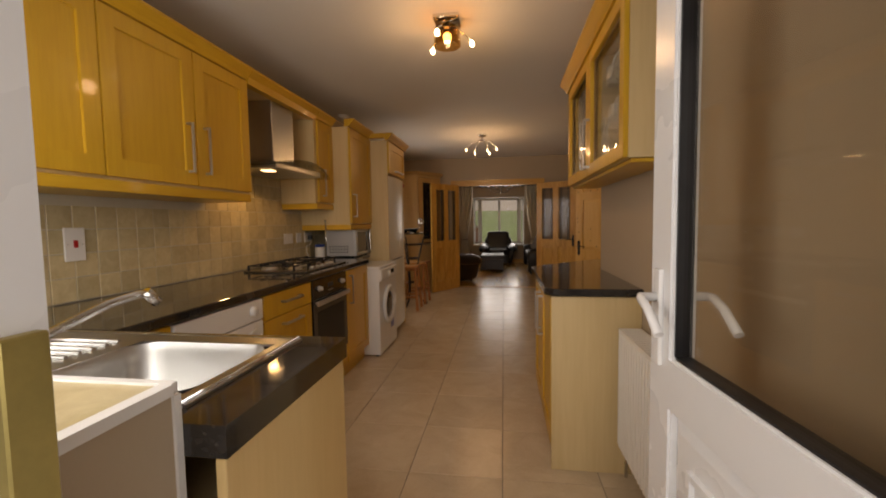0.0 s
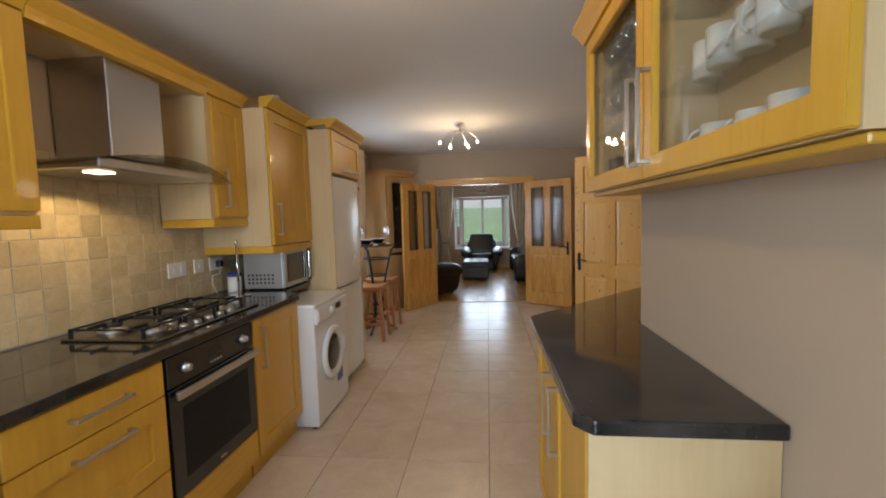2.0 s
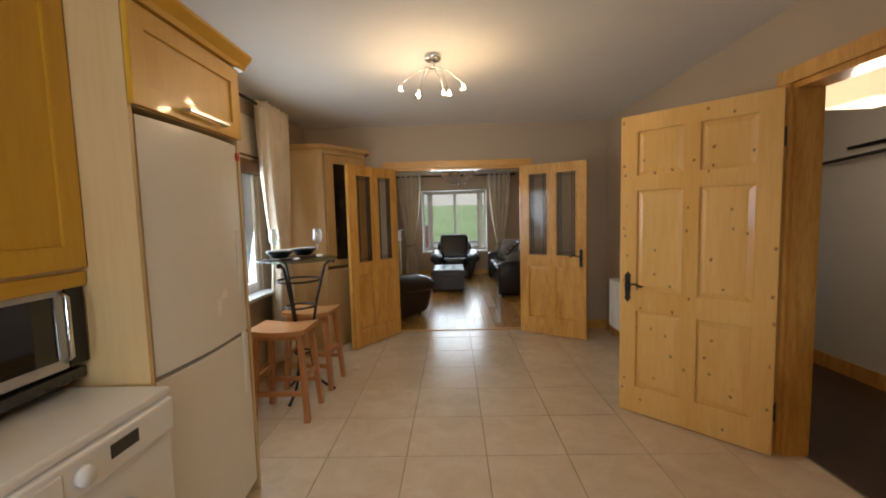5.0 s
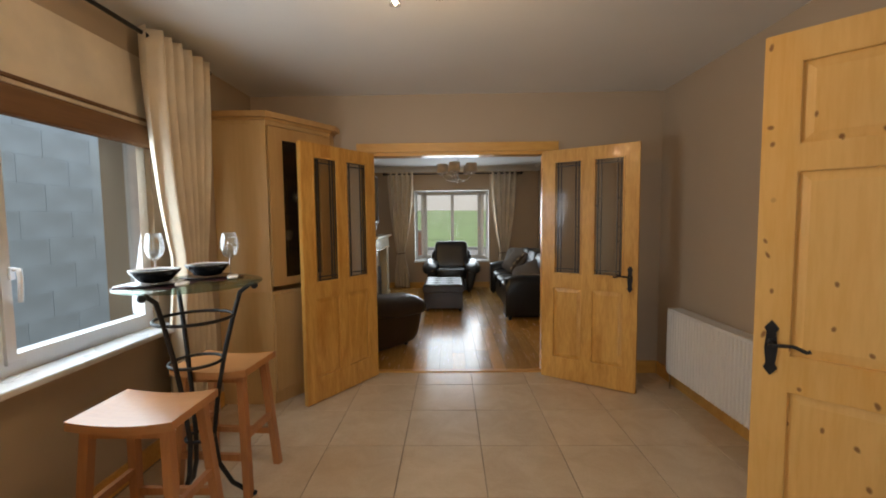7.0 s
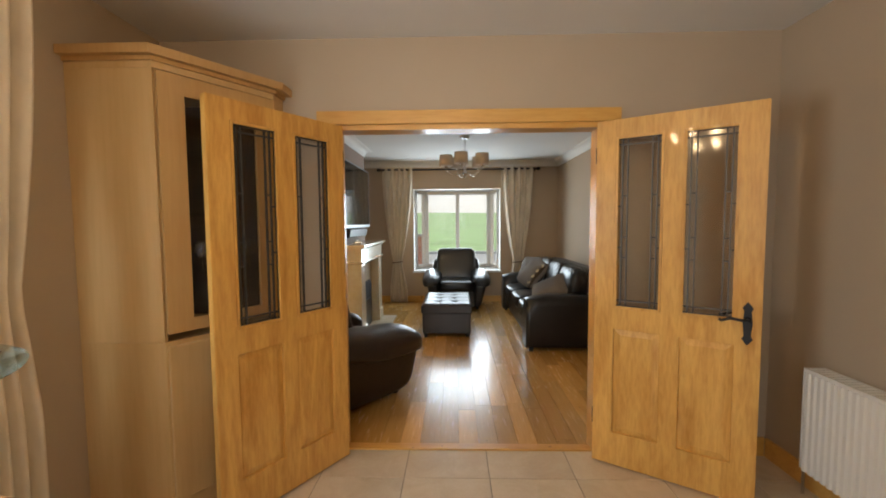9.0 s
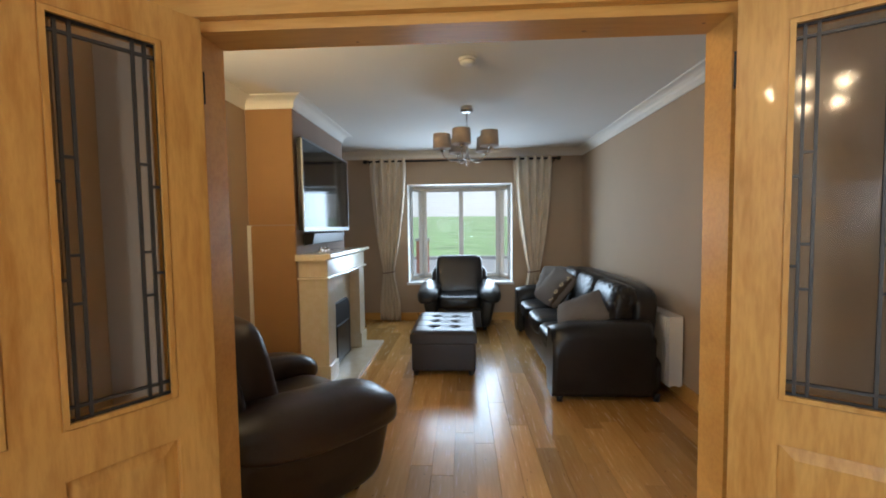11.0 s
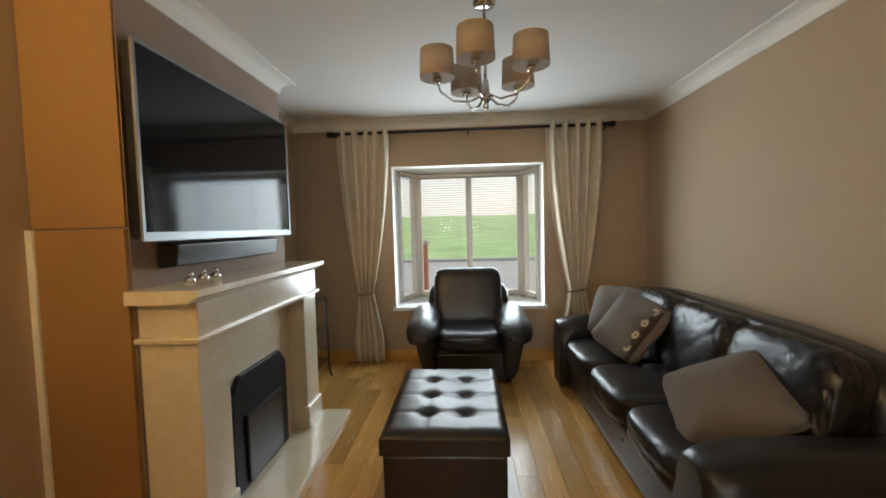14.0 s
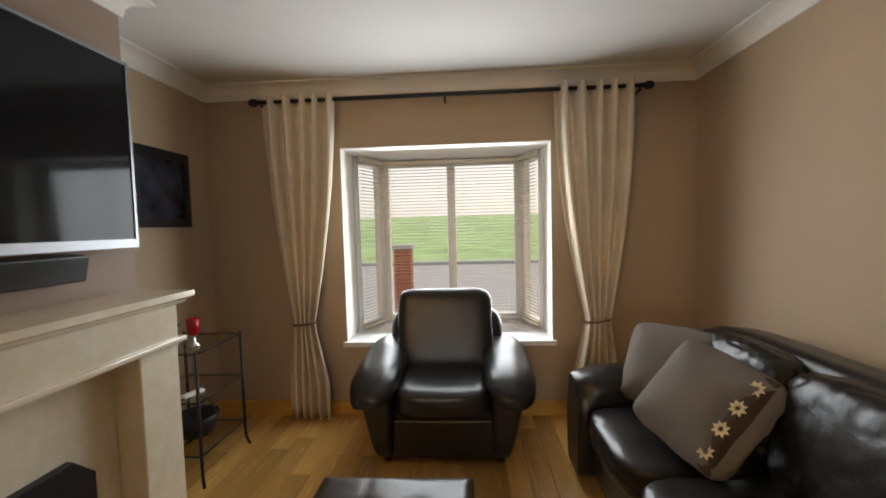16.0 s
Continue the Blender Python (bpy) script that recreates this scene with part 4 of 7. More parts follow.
DRINKGLASS = glass("thin_clear_glass", (0.99, 1.0, 1.0), 0.03, 0.985)
DRINKGLASS.node_tree.nodes["Math.001"].inputs[2].default_value = 0.2
mug0 = mug(pose(0.61, 2.86, 1.519, 0, 0, 20), "mugs in the glazed cabinet")
for z, ys in ((1.519, (2.98, 3.1, 3.22)), (1.732, (2.84, 2.93, 3.02, 3.11, 3.20, 3.29)), (1.937, (2.85, 2.95, 3.06, 3.17, 3.28))):
    for k, y in enumerate(ys):
        copy_thing(mug0, pose(0.60 + 0.012 * (k % 2), y, z, 0, 0, 37 * k + 11 * z * 10))
gl0 = tumbler(pose(0.60, 3.50, 1.519), "glasses in the glazed cabinet")
wg0 = wine_glass(pose(0.62, 3.52, 1.732), "glasses in the glazed cabinet", 0.18)
for z in (1.519,):
    for k in range(10):
        copy_thing(gl0, pose(0.585 + 0.06 * (k % 2), 3.56 + 0.047 * k, z))
for z in (1.732, 1.937):
    for k in range(11):
        copy_thing(wg0, pose(0.59 + 0.055 * (k % 2), 3.545 + 0.046 * k, z))



# ---- doors, windows and trim ----
def jamb(name, boxes, mat, label, category="trim"):
    return rows_of(name, boxes, mat, label, category)


AW = 0.07
# double doorway: lining and architraves on both sides
jamb("trim_double_doorway", [
    (OX0, OX0 + 0.03, YE0 - 0.003, YE1 + 0.003, 0, OZ), (OX1 - 0.03, OX1, YE0 - 0.003, YE1 + 0.003, 0, OZ), (OX0 + 0.03, OX1 - 0.03, YE0 - 0.003, YE1 + 0.003, OZ - 0.03, OZ),
    (OX0 - AW, OX0 + 0.005, YE0 - 0.02, YE0 - 0.0035, 0, OZ), (OX1 - 0.005, OX1 + AW, YE0 - 0.02, YE0 - 0.0035, 0, OZ), (OX0 - AW - 0.02, OX1 + AW + 0.02, YE0 - 0.03, YE0 - 0.0035, OZ, OZ + 0.075),
    (OX0 - AW, OX0 + 0.005, YE1 + 0.0035, YE1 + 0.02, 0, OZ), (OX1 - 0.005, OX1 + AW, YE1 + 0.0035, YE1 + 0.02, 0, OZ), (OX0 - AW, OX1 + AW, YE1 + 0.0035, YE1 + 0.02, OZ, OZ + 0.07)],
    PINE_X, "varnished pine lining of the double doorway", "door frame")
# hall doorway
jamb("trim_hall_doorway", [
    (KR - 0.003, KR + 0.143, HD0, HD0 + 0.03, 0, HDZ), (KR - 0.003, KR + 0.143, HD1 - 0.03, HD1, 0, HDZ), (KR - 0.003, KR + 0.143, HD0 + 0.03, HD1 - 0.03, HDZ - 0.03, HDZ),
    (KR - 0.022, KR - 0.0035, HD0 - AW, HD0 + 0.005, 0, HDZ), (KR - 0.022, KR - 0.0035, HD1 - 0.005, HD1 + AW, 0, HDZ), (KR - 0.03, KR - 0.0035, HD0 - AW - 0.01, HD1 + AW + 0.01, HDZ, HDZ + 0.075)],
    PINE, "varnished pine frame of the hall doorway", "door frame")


def iron_handle(parent, x, y, z, s, lever):
    """Wrought backplate with pointed ends and a curled lever. s: the side that it faces (+1 or -1 in y), lever: the way that the lever points in x."""
    h = part("door_handle", bmesh.new(), IRON, parent, "black wrought-iron lever handle")
    bm = bmesh.new()
    pl = [(-0.014, -0.06), (-0.022, -0.075), (-0.012, -0.09), (0, -0.105), (0.012, -0.09), (0.022, -0.075), (0.014, -0.06), (0.02, 0.0), (0.014, 0.06), (0.022, 0.075), (0.012, 0.09), (0, 0.105), (-0.012, 0.09), (-0.022, 0.075), (-0.014, 0.06), (-0.02, 0.0)]
    prism(bm, pl, 0, 0.007, Matrix(((1, 0, 0, x), (0, 0, s, y), (0, 1, 0, z), (0, 0, 0, 1))))
    tube(bm, [(x, y, z + 0.02), (x, y + s * 0.045, z + 0.02), (x + lever * 0.02, y + s * 0.05, z + 0.022), (x + lever * 0.07, y + s * 0.05, z + 0.028), (x + lever * 0.105, y + s * 0.05, z + 0.014), (x + lever * 0.115, y + s * 0.05, z + 0.02)], 0.007, 8)
    lathe(bm, [(0.016, 0), (0.014, 0.014), (0.0, 0.016)], 14, (x, y, z + 0.02), Matrix.Rotation(radians(-90 * s), 4, "X"))
    bmesh.ops.recalc_face_normals(bm, faces=bm.faces)
    bm.to_mesh(h.data)
    bm.free()
    return h


def fielded(bm, x0, x1, z0, z1, y0, y1):
    """A raised and fielded panel: a board with sloped margins on both faces."""
    k = 0.035
    ym = (y0 + y1) / 2
    for a, b in ((ym, y0), (ym, y1)):
        o = [bm.verts.new(p) for p in ((x0, a + (b - a) * 0.35, z0), (x1, a + (b - a) * 0.35, z0), (x1, a + (b - a) * 0.35, z1), (x0, a + (b - a) * 0.35, z1))]
        i = [bm.verts.new(p) for p in ((x0 + k, b, z0 + k), (x1 - k, b, z0 + k), (x1 - k, b, z1 - k), (x0 + k, b, z1 - k))]
        bm.faces.new(i)
        for n in range(4):
            bm.faces.new((o[n], o[(n + 1) % 4], i[(n + 1) % 4], i[n]))


def leaf_frame(bm, w, h, th, stile, rails):
    """Stiles, rails and a muntin of a door leaf that runs from x 0 to w, as one board with its panel openings."""
    us = [0, stile, w / 2 - 0.045, w / 2 + 0.045, w - stile, w]
    vs = sorted({round(z, 4) for r in rails for z in r})
    holes = set()
    for j in range(len(vs) - 1):
        if not any(z0 <= (vs[j] + vs[j + 1]) / 2 <= z1 for z0, z1 in rails):
            holes |= {(1, j), (3, j)}
    plate(bm, us, vs, holes, 0, th, ON_Y)
    bmesh.ops.recalc_face_normals(bm, faces=bm.faces)
    bmesh.ops.bevel(bm, geom=[e for e in bm.edges if e.calc_face_angle(0) > 1], offset=0.003, segments=2, affect="EDGES")
    return bm


def lead_panel(parent, x0, x1, z0, z1, th):
    """Leaded light: one pane and a pattern of lead strips."""
    p = part("pane", boxm(x0 - 0.004, x1 + 0.004, th / 2 - 0.003, th / 2 + 0.003, z0 - 0.004, z1 + 0.004), LEADGLASS, parent, "leaded bevelled glass pane")
    bm = bmesh.new()
    w, h, t = x1 - x0, z1 - z0, 0.0035
    ya, yb = th / 2 - 0.0055, th / 2 + 0.0055
    for fx in (0.02, 0.13, 0.24, 0.76, 0.87, 0.98):
        box(bm, x0 + w * fx - t, x0 + w * fx + t, ya, yb, z0, z1)
    for fz in (0.012, 0.045, 0.955, 0.988):
        box(bm, x0, x1, ya, yb, z0 + h * fz - t, z0 + h * fz + t)
    for fz in (0.3, 0.42, 0.66):
        for a, b in ((0.13, 0.24), (0.76, 0.87)):
            box(bm, x0 + w * a, x0 + w * b, ya, yb, z0 + h * fz - t, z0 + h * fz + t)
    for fz in (0.36, 0.6):
        for a, b in ((0.02, 0.13), (0.87, 0.98)):
            box(bm, x0 + w * a, x0 + w * b, ya, yb, z0 + h * fz - t, z0 + h * fz + t)
    part("lead_strips", bm, LEAD, p, "dark lead strips")


def glazed_leaf(name, m, handle=None):
    w, h, th = 0.765, 1.95, 0.04
    d = tagged(part(name, leaf_frame(bmesh.new(), w, h, th, 0.105, [(0, 0.19), (0.79, 0.91), (h - 0.095, h)]), PINE),
               "varnished pine half-glazed door with leaded panes, standing open", "door", kind="structure")
    d.matrix_basis = m
    for x0, x1 in ((0.105, w / 2 - 0.045), (w / 2 + 0.045, w - 0.105)):
        bm = bmesh.new()
        fielded(bm, x0, x1, 0.19, 0.79, 0.006, th - 0.006)
        part("panel", bm, PINE, d)
        lead_panel(d, x0, x1, 0.91, h - 0.095, th)
        bm = bmesh.new()
        for yy in (-0.004, th - 0.006):
            for b in ((x0, x0 + 0.012, 0.91, h - 0.095), (x1 - 0.012, x1, 0.91, h - 0.095), (x0 + 0.012, x1 - 0.012, 0.91, 0.922), (x0 + 0.012, x1 - 0.012, h - 0.107, h - 0.095)):
                box(bm, b[0], b[1], yy, yy + 0.01, b[2], b[3])
        part("glazing_bead", bm, PINE, d)
    if handle:
        iron_handle(d, handle, 0, 0.90, -1, -1 if handle > 0.4 else 1)
        iron_handle(d, handle, th, 0.90, 1, -1 if handle > 0.4 else 1)
    for z in (0.22, 1.72):
        part("hinge", boxm(-0.006, 0.0, 0.004, th - 0.004, z, z + 0.09, bevel=0.001), IRON, d)
    return d


# west leaf: hinged at (-0.83, 8.91), free edge near (-1.24, 8.26)
ang = math.degrees(math.atan2(8.265 - 8.905, -1.237 + 0.826))
glazed_leaf("door_1", pose(-0.826, 8.905, 0.008, 0, 0, ang))
ang = math.degrees(math.atan2(8.478 - 8.895, 1.318 - 0.672))
glazed_leaf("door_2", pose(0.672, 8.895, 0.008, 0, 0, ang) @ pose(0, -0.04, 0), 0.71)


def panelled_leaf():
    w, h, th = 0.86, 2.025, 0.04
    a = math.degrees(math.atan2(6.92 - 6.295, 1.035 - 1.655))
    rails = [(0, 0.19), (0.72, 0.86), (1.53, 1.63), (h - 0.11, h)]
    d = tagged(part("door_3", leaf_frame(bmesh.new(), w, h, th, 0.11, rails), KNOTTY),
               "knotty pine six-panel door, standing open into the room", "door", kind="structure")
    d.matrix_basis = pose(1.655, 6.295, 0.008, 0, 0, a)
    for z0, z1 in ((0.19, 0.72), (0.86, 1.53), (1.63, h - 0.11)):
        for x0, x1 in ((0.11, w / 2 - 0.045), (w / 2 + 0.045, w - 0.11)):
            bm = bmesh.new()
            fielded(bm, x0, x1, z0, z1, 0.007, th - 0.007)
            part("panel", bm, KNOTTY, d)
    iron_handle(d, w - 0.055, 0, 0.88, -1, -1)
    iron_handle(d, w - 0.055, th, 0.88, 1, -1)
    for z in (0.2, 1.72):
        part("hinge", boxm(-0.008, 0.0, 0.004, th - 0.004, z, z + 0.1, bevel=0.001), IRON, d)


panelled_leaf()

# skirting boards
SK = 0.11
rows_of("baseboard_dining", [(KR - 0.016, KR, HD1 + AW, YE0 - 0.02, 0, SK), (OX1 + AW, KR - 0.016, YE0 - 0.016, YE0, 0, SK), (KL, KL + 0.016, 6.07, 8.29, 0, SK)], PINE_X, "varnished pine skirting board", "baseboard")
rows_of("baseboard_living", [(LR - 0.016, LR, YE1 + 0.02, YW, 0, SK), (LL, LL + 0.016, YE1 + 0.02, CBY0 - 0.03, 0, SK), (LL, LL + 0.016, CBY1, YW, 0, SK), (LL + 0.016, LR - 0.016, YW - 0.016, YW, 0, SK)], PINE_X, "varnished pine skirting board", "baseboard")
rows_of("trim_threshold", [(OX0 + 0.03, OX1 - 0.03, YE0 + 0.02, YE0 + 0.085, -0.002, 0.008)], PINE_X, "pine threshold strip between tile and oak", "threshold")


# coving round the living room ceiling
def coving_run(bm, p, q, into, sa, sb):
    """A cove from p to q; into: the unit way from the wall into the room; sa, sb: 1 for a mitre round an outer corner, -1 in an inner one."""
    p, q, n = Vector((*p, 0)), Vector((*q, 0)), Vector((*into, 0))
    d = (q - p).normalized()
    prof = [(0, CZ - 0.10), (0.012, CZ - 0.10), (0.016, CZ - 0.085)] + [(0.016 + 0.075 * (1 - math.cos(radians(a))), CZ - 0.085 + 0.07 * math.sin(radians(a))) for a in (20, 40, 60, 80, 90)] + [(0.10, CZ - 0.012), (0.10, CZ - 0.001), (0, CZ - 0.001)]
    def ends(c, sign):
        out = []
        for o, z in prof:
            v = c + n * o + d * sign * o
            out.append(bm.verts.new((v.x, v.y, z)))
        return out
    a, b = ends(p, -sa), ends(q, sb)
    k = len(prof)
    for i in range(k):
        bm.faces.new((a[i], a[(i + 1) % k], b[(i + 1) % k], b[i]))
    bm.faces.new(a)
    bm.faces.new(list(reversed(b)))


bm = bmesh.new()
for p, q, n, sa, sb in (((LR, YE1), (LR, YW), (-1, 0), -1, -1), ((LL, YE1), (LL, CBY0), (1, 0), -1, -1), ((LL, CBY0), (CBX, CBY0), (0, -1), -1, 1), ((CBX, CBY0), (CBX, CBY1), (1, 0), 1, 1),
                        ((LL, CBY1), (CBX, CBY1), (0, 1), -1, 1), ((LL, CBY1), (LL, YW), (1, 0), -1, -1), ((LL, YW), (LR, YW), (0, -1), -1, -1), ((LL, YE1), (LR, YE1), (0, 1), -1, -1)):
    coving_run(bm, p, q, n, sa, sb)
shell("trim_coving", bm, COVING, "white plaster coving round the living room ceiling", "coving")


# ---- windows ----
# dining window in the west wall
w1 = tagged(part("window_1", bmesh.new(), UPVC), "white upvc two-light dining window", "window", kind="structure")
bm = bmesh.new()
xa, xb = -1.98, -1.91
plate(bm, [DW0, DW0 + 0.045, 6.81, 6.86, DW1 - 0.045, DW1], [DWZ0, DWZ0 + 0.045, DWZ1 - 0.045, DWZ1], {(1, 1), (3, 1)}, xa, xb, ON_X)
bm.to_mesh(w1.data)
bm.free()
for y0, y1 in ((DW0 + 0.045, 6.81), (6.86, DW1 - 0.045)):
    bm = bmesh.new()
    plate(bm, [y0, y0 + 0.038, y1 - 0.038, y1], [DWZ0 + 0.045, DWZ0 + 0.083, DWZ1 - 0.083, DWZ1 - 0.045], {(1, 1)}, xa + 0.012, xb + 0.015, ON_X)
    sash = part("sash", bm, UPVC, w1)
    gp = part("pane", boxm(xa + 0.035, xa + 0.045, y0 + 0.033, y1 - 0.033, DWZ0 + 0.078, DWZ1 - 0.078), GLASS, sash)
    gp.visible_shadow = False
bm = bmesh.new()
box(bm, xb + 0.015, xb + 0.028, 6.885, 6.905, 1.16, 1.21, 0.002)
tube(bm, [(xb + 0.03, 6.895, 1.20), (xb + 0.05, 6.895, 1.20), (xb + 0.055, 6.895, 1.17), (xb + 0.05, 6.895, 1.07)], 0.009, 8)
part("handle", bm, UPVC, w1)
part("sill", boxm(-1.908, -1.755, DW0 - 0.06, DW1 + 0.06, DWZ0 - 0.03, DWZ0 + 0.001, bevel=0.008, seg=2), UPVC, w1, "white window board")

bl = thing("roman_blind", "rolled brown woven blind with a pale headboard", "blind")
part("blind_sheet", boxm(KL + 0.002, KL + 0.012, DW0 - 0.07, DW1 + 0.02, 1.93, 2.30, bevel=0.003), CREAMCLOTH, bl)
part("roll", boxm(KL + 0.002, KL + 0.042, DW0 - 0.08, DW1 + 0.03, 1.80, 1.925, bevel=0.014, seg=2), BAMBOO, bl, "folded brown woven slats")
part("pole", boxm(KL + 0.0125, KL + 0.021, DW0 - 0.07, DW1 + 0.02, 1.95, 1.968, bevel=0.002), BAMBOO, bl)


def curtain(name_label, path, ztop, zbot, waist=None, th=0.012, folds=8, depth=0.035, tie=None, parent_name="curtain"):
    """A pleated curtain. path: (x, y) at one side and the other at the top; waist: (z, s) where it is gathered to one side, s the share of the width kept."""
    c = thing(parent_name, name_label, "curtain")
    (xa, ya), (xb, yb) = path
    n, rows = folds * 8, 26
    dx, dy = xb - xa, yb - ya
    ln = math.hypot(dx, dy)
    ux, uy = dx / ln, dy / ln
    nx, ny = -uy, ux
    bm = bmesh.new()
    grid = []
    for r in range(rows + 1):
        s = r / rows
        z = ztop + (zbot - ztop) * s
        lo, hi = 0.0, 1.0
        amp = 1.0
        if waist:
            wz, a0, a1, b0, b1 = waist
            if z > wz:
                k = (ztop - z) / (ztop - wz)
                e = k ** 1.8
                lo, hi = a0 * e, 1 + (a1 - 1) * e
            else:
                k = min(1, (wz - z) / 0.45)
                lo, hi = a0 + (b0 - a0) * k, a1 + (b1 - a1) * k
            amp = 0.55 + 0.45 * (hi - lo)
        row = []
        for i in range(n + 1):
            t = i / n
            w = lo + (hi - lo) * t
            f = math.sin(2 * math.pi * folds * t + 0.6 * math.sin(3 * s + t * 9)) * depth * amp + 0.012 * noise.noise(Vector((t * 5, s * 3, xa)))
            row.append(bm.verts.new((xa + dx * w + nx * f, ya + dy * w + ny * f, z)))
        grid.append(row)
    back = [[bm.verts.new((v.co.x + nx * 0.003, v.co.y + ny * 0.003, v.co.z)) for v in row] for row in grid]
    for r in range(rows):
        for i in range(n):
            bm.faces.new((grid[r][i], grid[r][i + 1], grid[r + 1][i + 1], grid[r + 1][i])).smooth = True
            bm.faces.new((back[r][i], back[r + 1][i], back[r + 1][i + 1], back[r][i + 1])).smooth = True
    for r in range(rows):
        for i in (0, n):
            bm.faces.new((grid[r][i], grid[r + 1][i], back[r + 1][i], back[r][i]))
    for i in range(n):
        for r in (0, rows):
            bm.faces.new((grid[r][i], grid[r][i + 1], back[r][i + 1], back[r][i]))
    cl = part("cloth", bm, CREAMCLOTH, c)
    if tie:
        tz, t0, t1 = tie
        bm = bmesh.new()
        ring = []
        for k in range(17):
            a = 2 * math.pi * k / 16
            w = (t0 + t1) / 2 + (t1 - t0) / 2 * 1.06 * math.cos(a)
            ring.append((xa + dx * w + nx * 0.05 * math.sin(a), ya + dy * w + ny * 0.05 * math.sin(a), tz + 0.01 * math.cos(a)))
        tube(bm, ring, 0.008, 6)
        part("tieback", bm, plain("brown_cord", (0.16, 0.09, 0.05), 0.7), c, "brown cord tieback")
    return c


# dining pole and curtain
rod = thing("curtain_pole", "dark curtain pole with ball finials over the dining window", "curtain pole")
RX = -1.76
part("rod", tube(bmesh.new(), [(RX, 6.08, 2.385), (RX, 8.08, 2.385)], 0.012, 10), IRON, rod)
for k, y in enumerate((6.98, 8.03)):
    part("bracket", tube(bmesh.new(), [(KL, y, 2.365), (RX - 0.02, y, 2.365), (RX, y, 2.38)], 0.007, 8), IRON, rod)
part("finial", pad(bmesh.new(), 0.045, 0.06, 0.045, 2, 5, pose(RX, 8.10, 2.385)), IRON, rod)
curtain("cream pleated curtain gathered beside the dining window", ((RX + 0.015, 8.04), (RX + 0.015, 7.50)), 2.42, 0.12, (1.15, 0.22, 0.68, 0.12, 0.80), folds=6, depth=0.05)

# living room bay window
bay = [(WX0 + 0.02, YW + 0.30), (-0.70, 14.42), (0.53, 14.42), (WX1 - 0.02, YW + 0.30)]
w2 = tagged(part("window_2", bmesh.new(), UPVC), "white upvc bay window with venetian blinds", "window", kind="structure")
bm = bmesh.new()
prism(bm, [(WX0 - 0.02, YW - 0.03), (WX1 + 0.02, YW - 0.03), (WX1 + 0.0, YW + 0.36), (0.58, 14.5), (-0.75, 14.5), (WX0, YW + 0.36)], WZ0 - 0.03, WZ0 + 0.004)
bm.to_mesh(w2.data)
bm.free()
prism_bm = prism(bmesh.new(), [(WX0 - 0.1, YW + 0.3), (WX1 + 0.1, YW + 0.3), (WX1 + 0.1, 14.6), (WX0 - 0.1, 14.6)], WZ1, WZ1 + 0.1)
shell("ceiling_bay", prism_bm, CEIL, "white bay window ceiling", "ceiling")
shell("wall_bay", prism(bmesh.new(), [(WX0 - 0.1, YW + 0.3), (WX1 + 0.1, YW + 0.3), (WX1 + 0.1, 14.52), (WX0 - 0.1, 14.52)], 0.0, WZ0 - 0.032), WALL_LIVING, "wall below the bay window", "wall")
shell("trim_reveal", box(box(bmesh.new(), WX0, WX0 + 0.006, YW - 0.002, YW + 0.3, WZ0 + 0.006, WZ1 - 0.001), WX1 - 0.006, WX1, YW - 0.002, YW + 0.3, WZ0 + 0.006, WZ1 - 0.001), COVING, "white window reveal", "reveal")
shell("trim_reveal_head", box(bmesh.new(), WX0 + 0.007, WX1 - 0.007, YW - 0.002, YW + 0.3, WZ1 - 0.008, WZ1 - 0.002), COVING, "white window reveal", "reveal")
ZA, ZB = WZ0 + 0.006, WZ1 - 0.004


def light_frame(p, q, mid=False):
    """A window light between two plan points, with its blind."""
    p, q = Vector((*p, 0)), Vector((*q, 0))
    ln = (q - p).length
    m = Matrix.Translation(p) @ Matrix.Rotation(math.atan2(q.y - p.y, q.x - p.x), 4, "Z")
    bm = bmesh.new()
    t = 0.055
    if mid:
        plate(bm, [0, t, ln / 2 - 0.035, ln / 2 + 0.035, ln - t, ln], [ZA, ZA + t, ZB - t, ZB], {(1, 1), (3, 1)}, 0, 0.06, ON_Y)
    else:
        plate(bm, [0, t, ln - t, ln], [ZA, ZA + t, ZB - t, ZB], {(1, 1)}, 0, 0.06, ON_Y)
    fr = part("window_frame", bm, UPVC, w2, m=m)
    for a, b in (((t, ln / 2 - 0.035), (ln / 2 + 0.035, ln - t)) if mid else ((t, ln - t),)):
        g = part("pane", boxm(a - 0.005, b + 0.005, 0.03, 0.036, ZA + t - 0.005, ZB - t + 0.005), GLASS, fr)
        g.visible_shadow = False
    # venetian blind: thin tilted slats on the room side
    bl_ = thing("venetian_blind", "cream venetian blind with open slats at the bay window", "blind", m, "bay window blinds")
    part("headrail", boxm(0.02, ln - 0.02, -0.045, -0.012, ZB - 0.04, ZB - 0.005, bevel=0.003), SLAT, bl_)
    z = ZB - 0.06
    me = None
    while z > ZA + 0.03:
        if me is None:
            s_ = part("slat", boxm(0.03, ln - 0.03, -0.0125, 0.0125, -0.0005, 0.0005), SLAT, bl_, m=pose(0, -0.028, z, -8))
            me = s_.data
        else:
            s_ = new("slat", me)
            s_.parent = bl_
            s_.matrix_basis = pose(0, -0.028, z, -8)
        z -= 0.0275
    for x in ((0.08, ln - 0.08) if ln < 0.8 else (0.1, ln / 2 - 0.1, ln / 2 + 0.1, ln - 0.1)):
        part("cord", tube(bmesh.new(), [(x, -0.028, ZA + 0.03), (x, -0.028, ZB - 0.04)], 0.001, 4), SLAT, bl_)
    part("bottom_rail", boxm(0.03, ln - 0.03, -0.04, -0.016, ZA + 0.012, ZA + 0.028, bevel=0.002), SLAT, bl_)


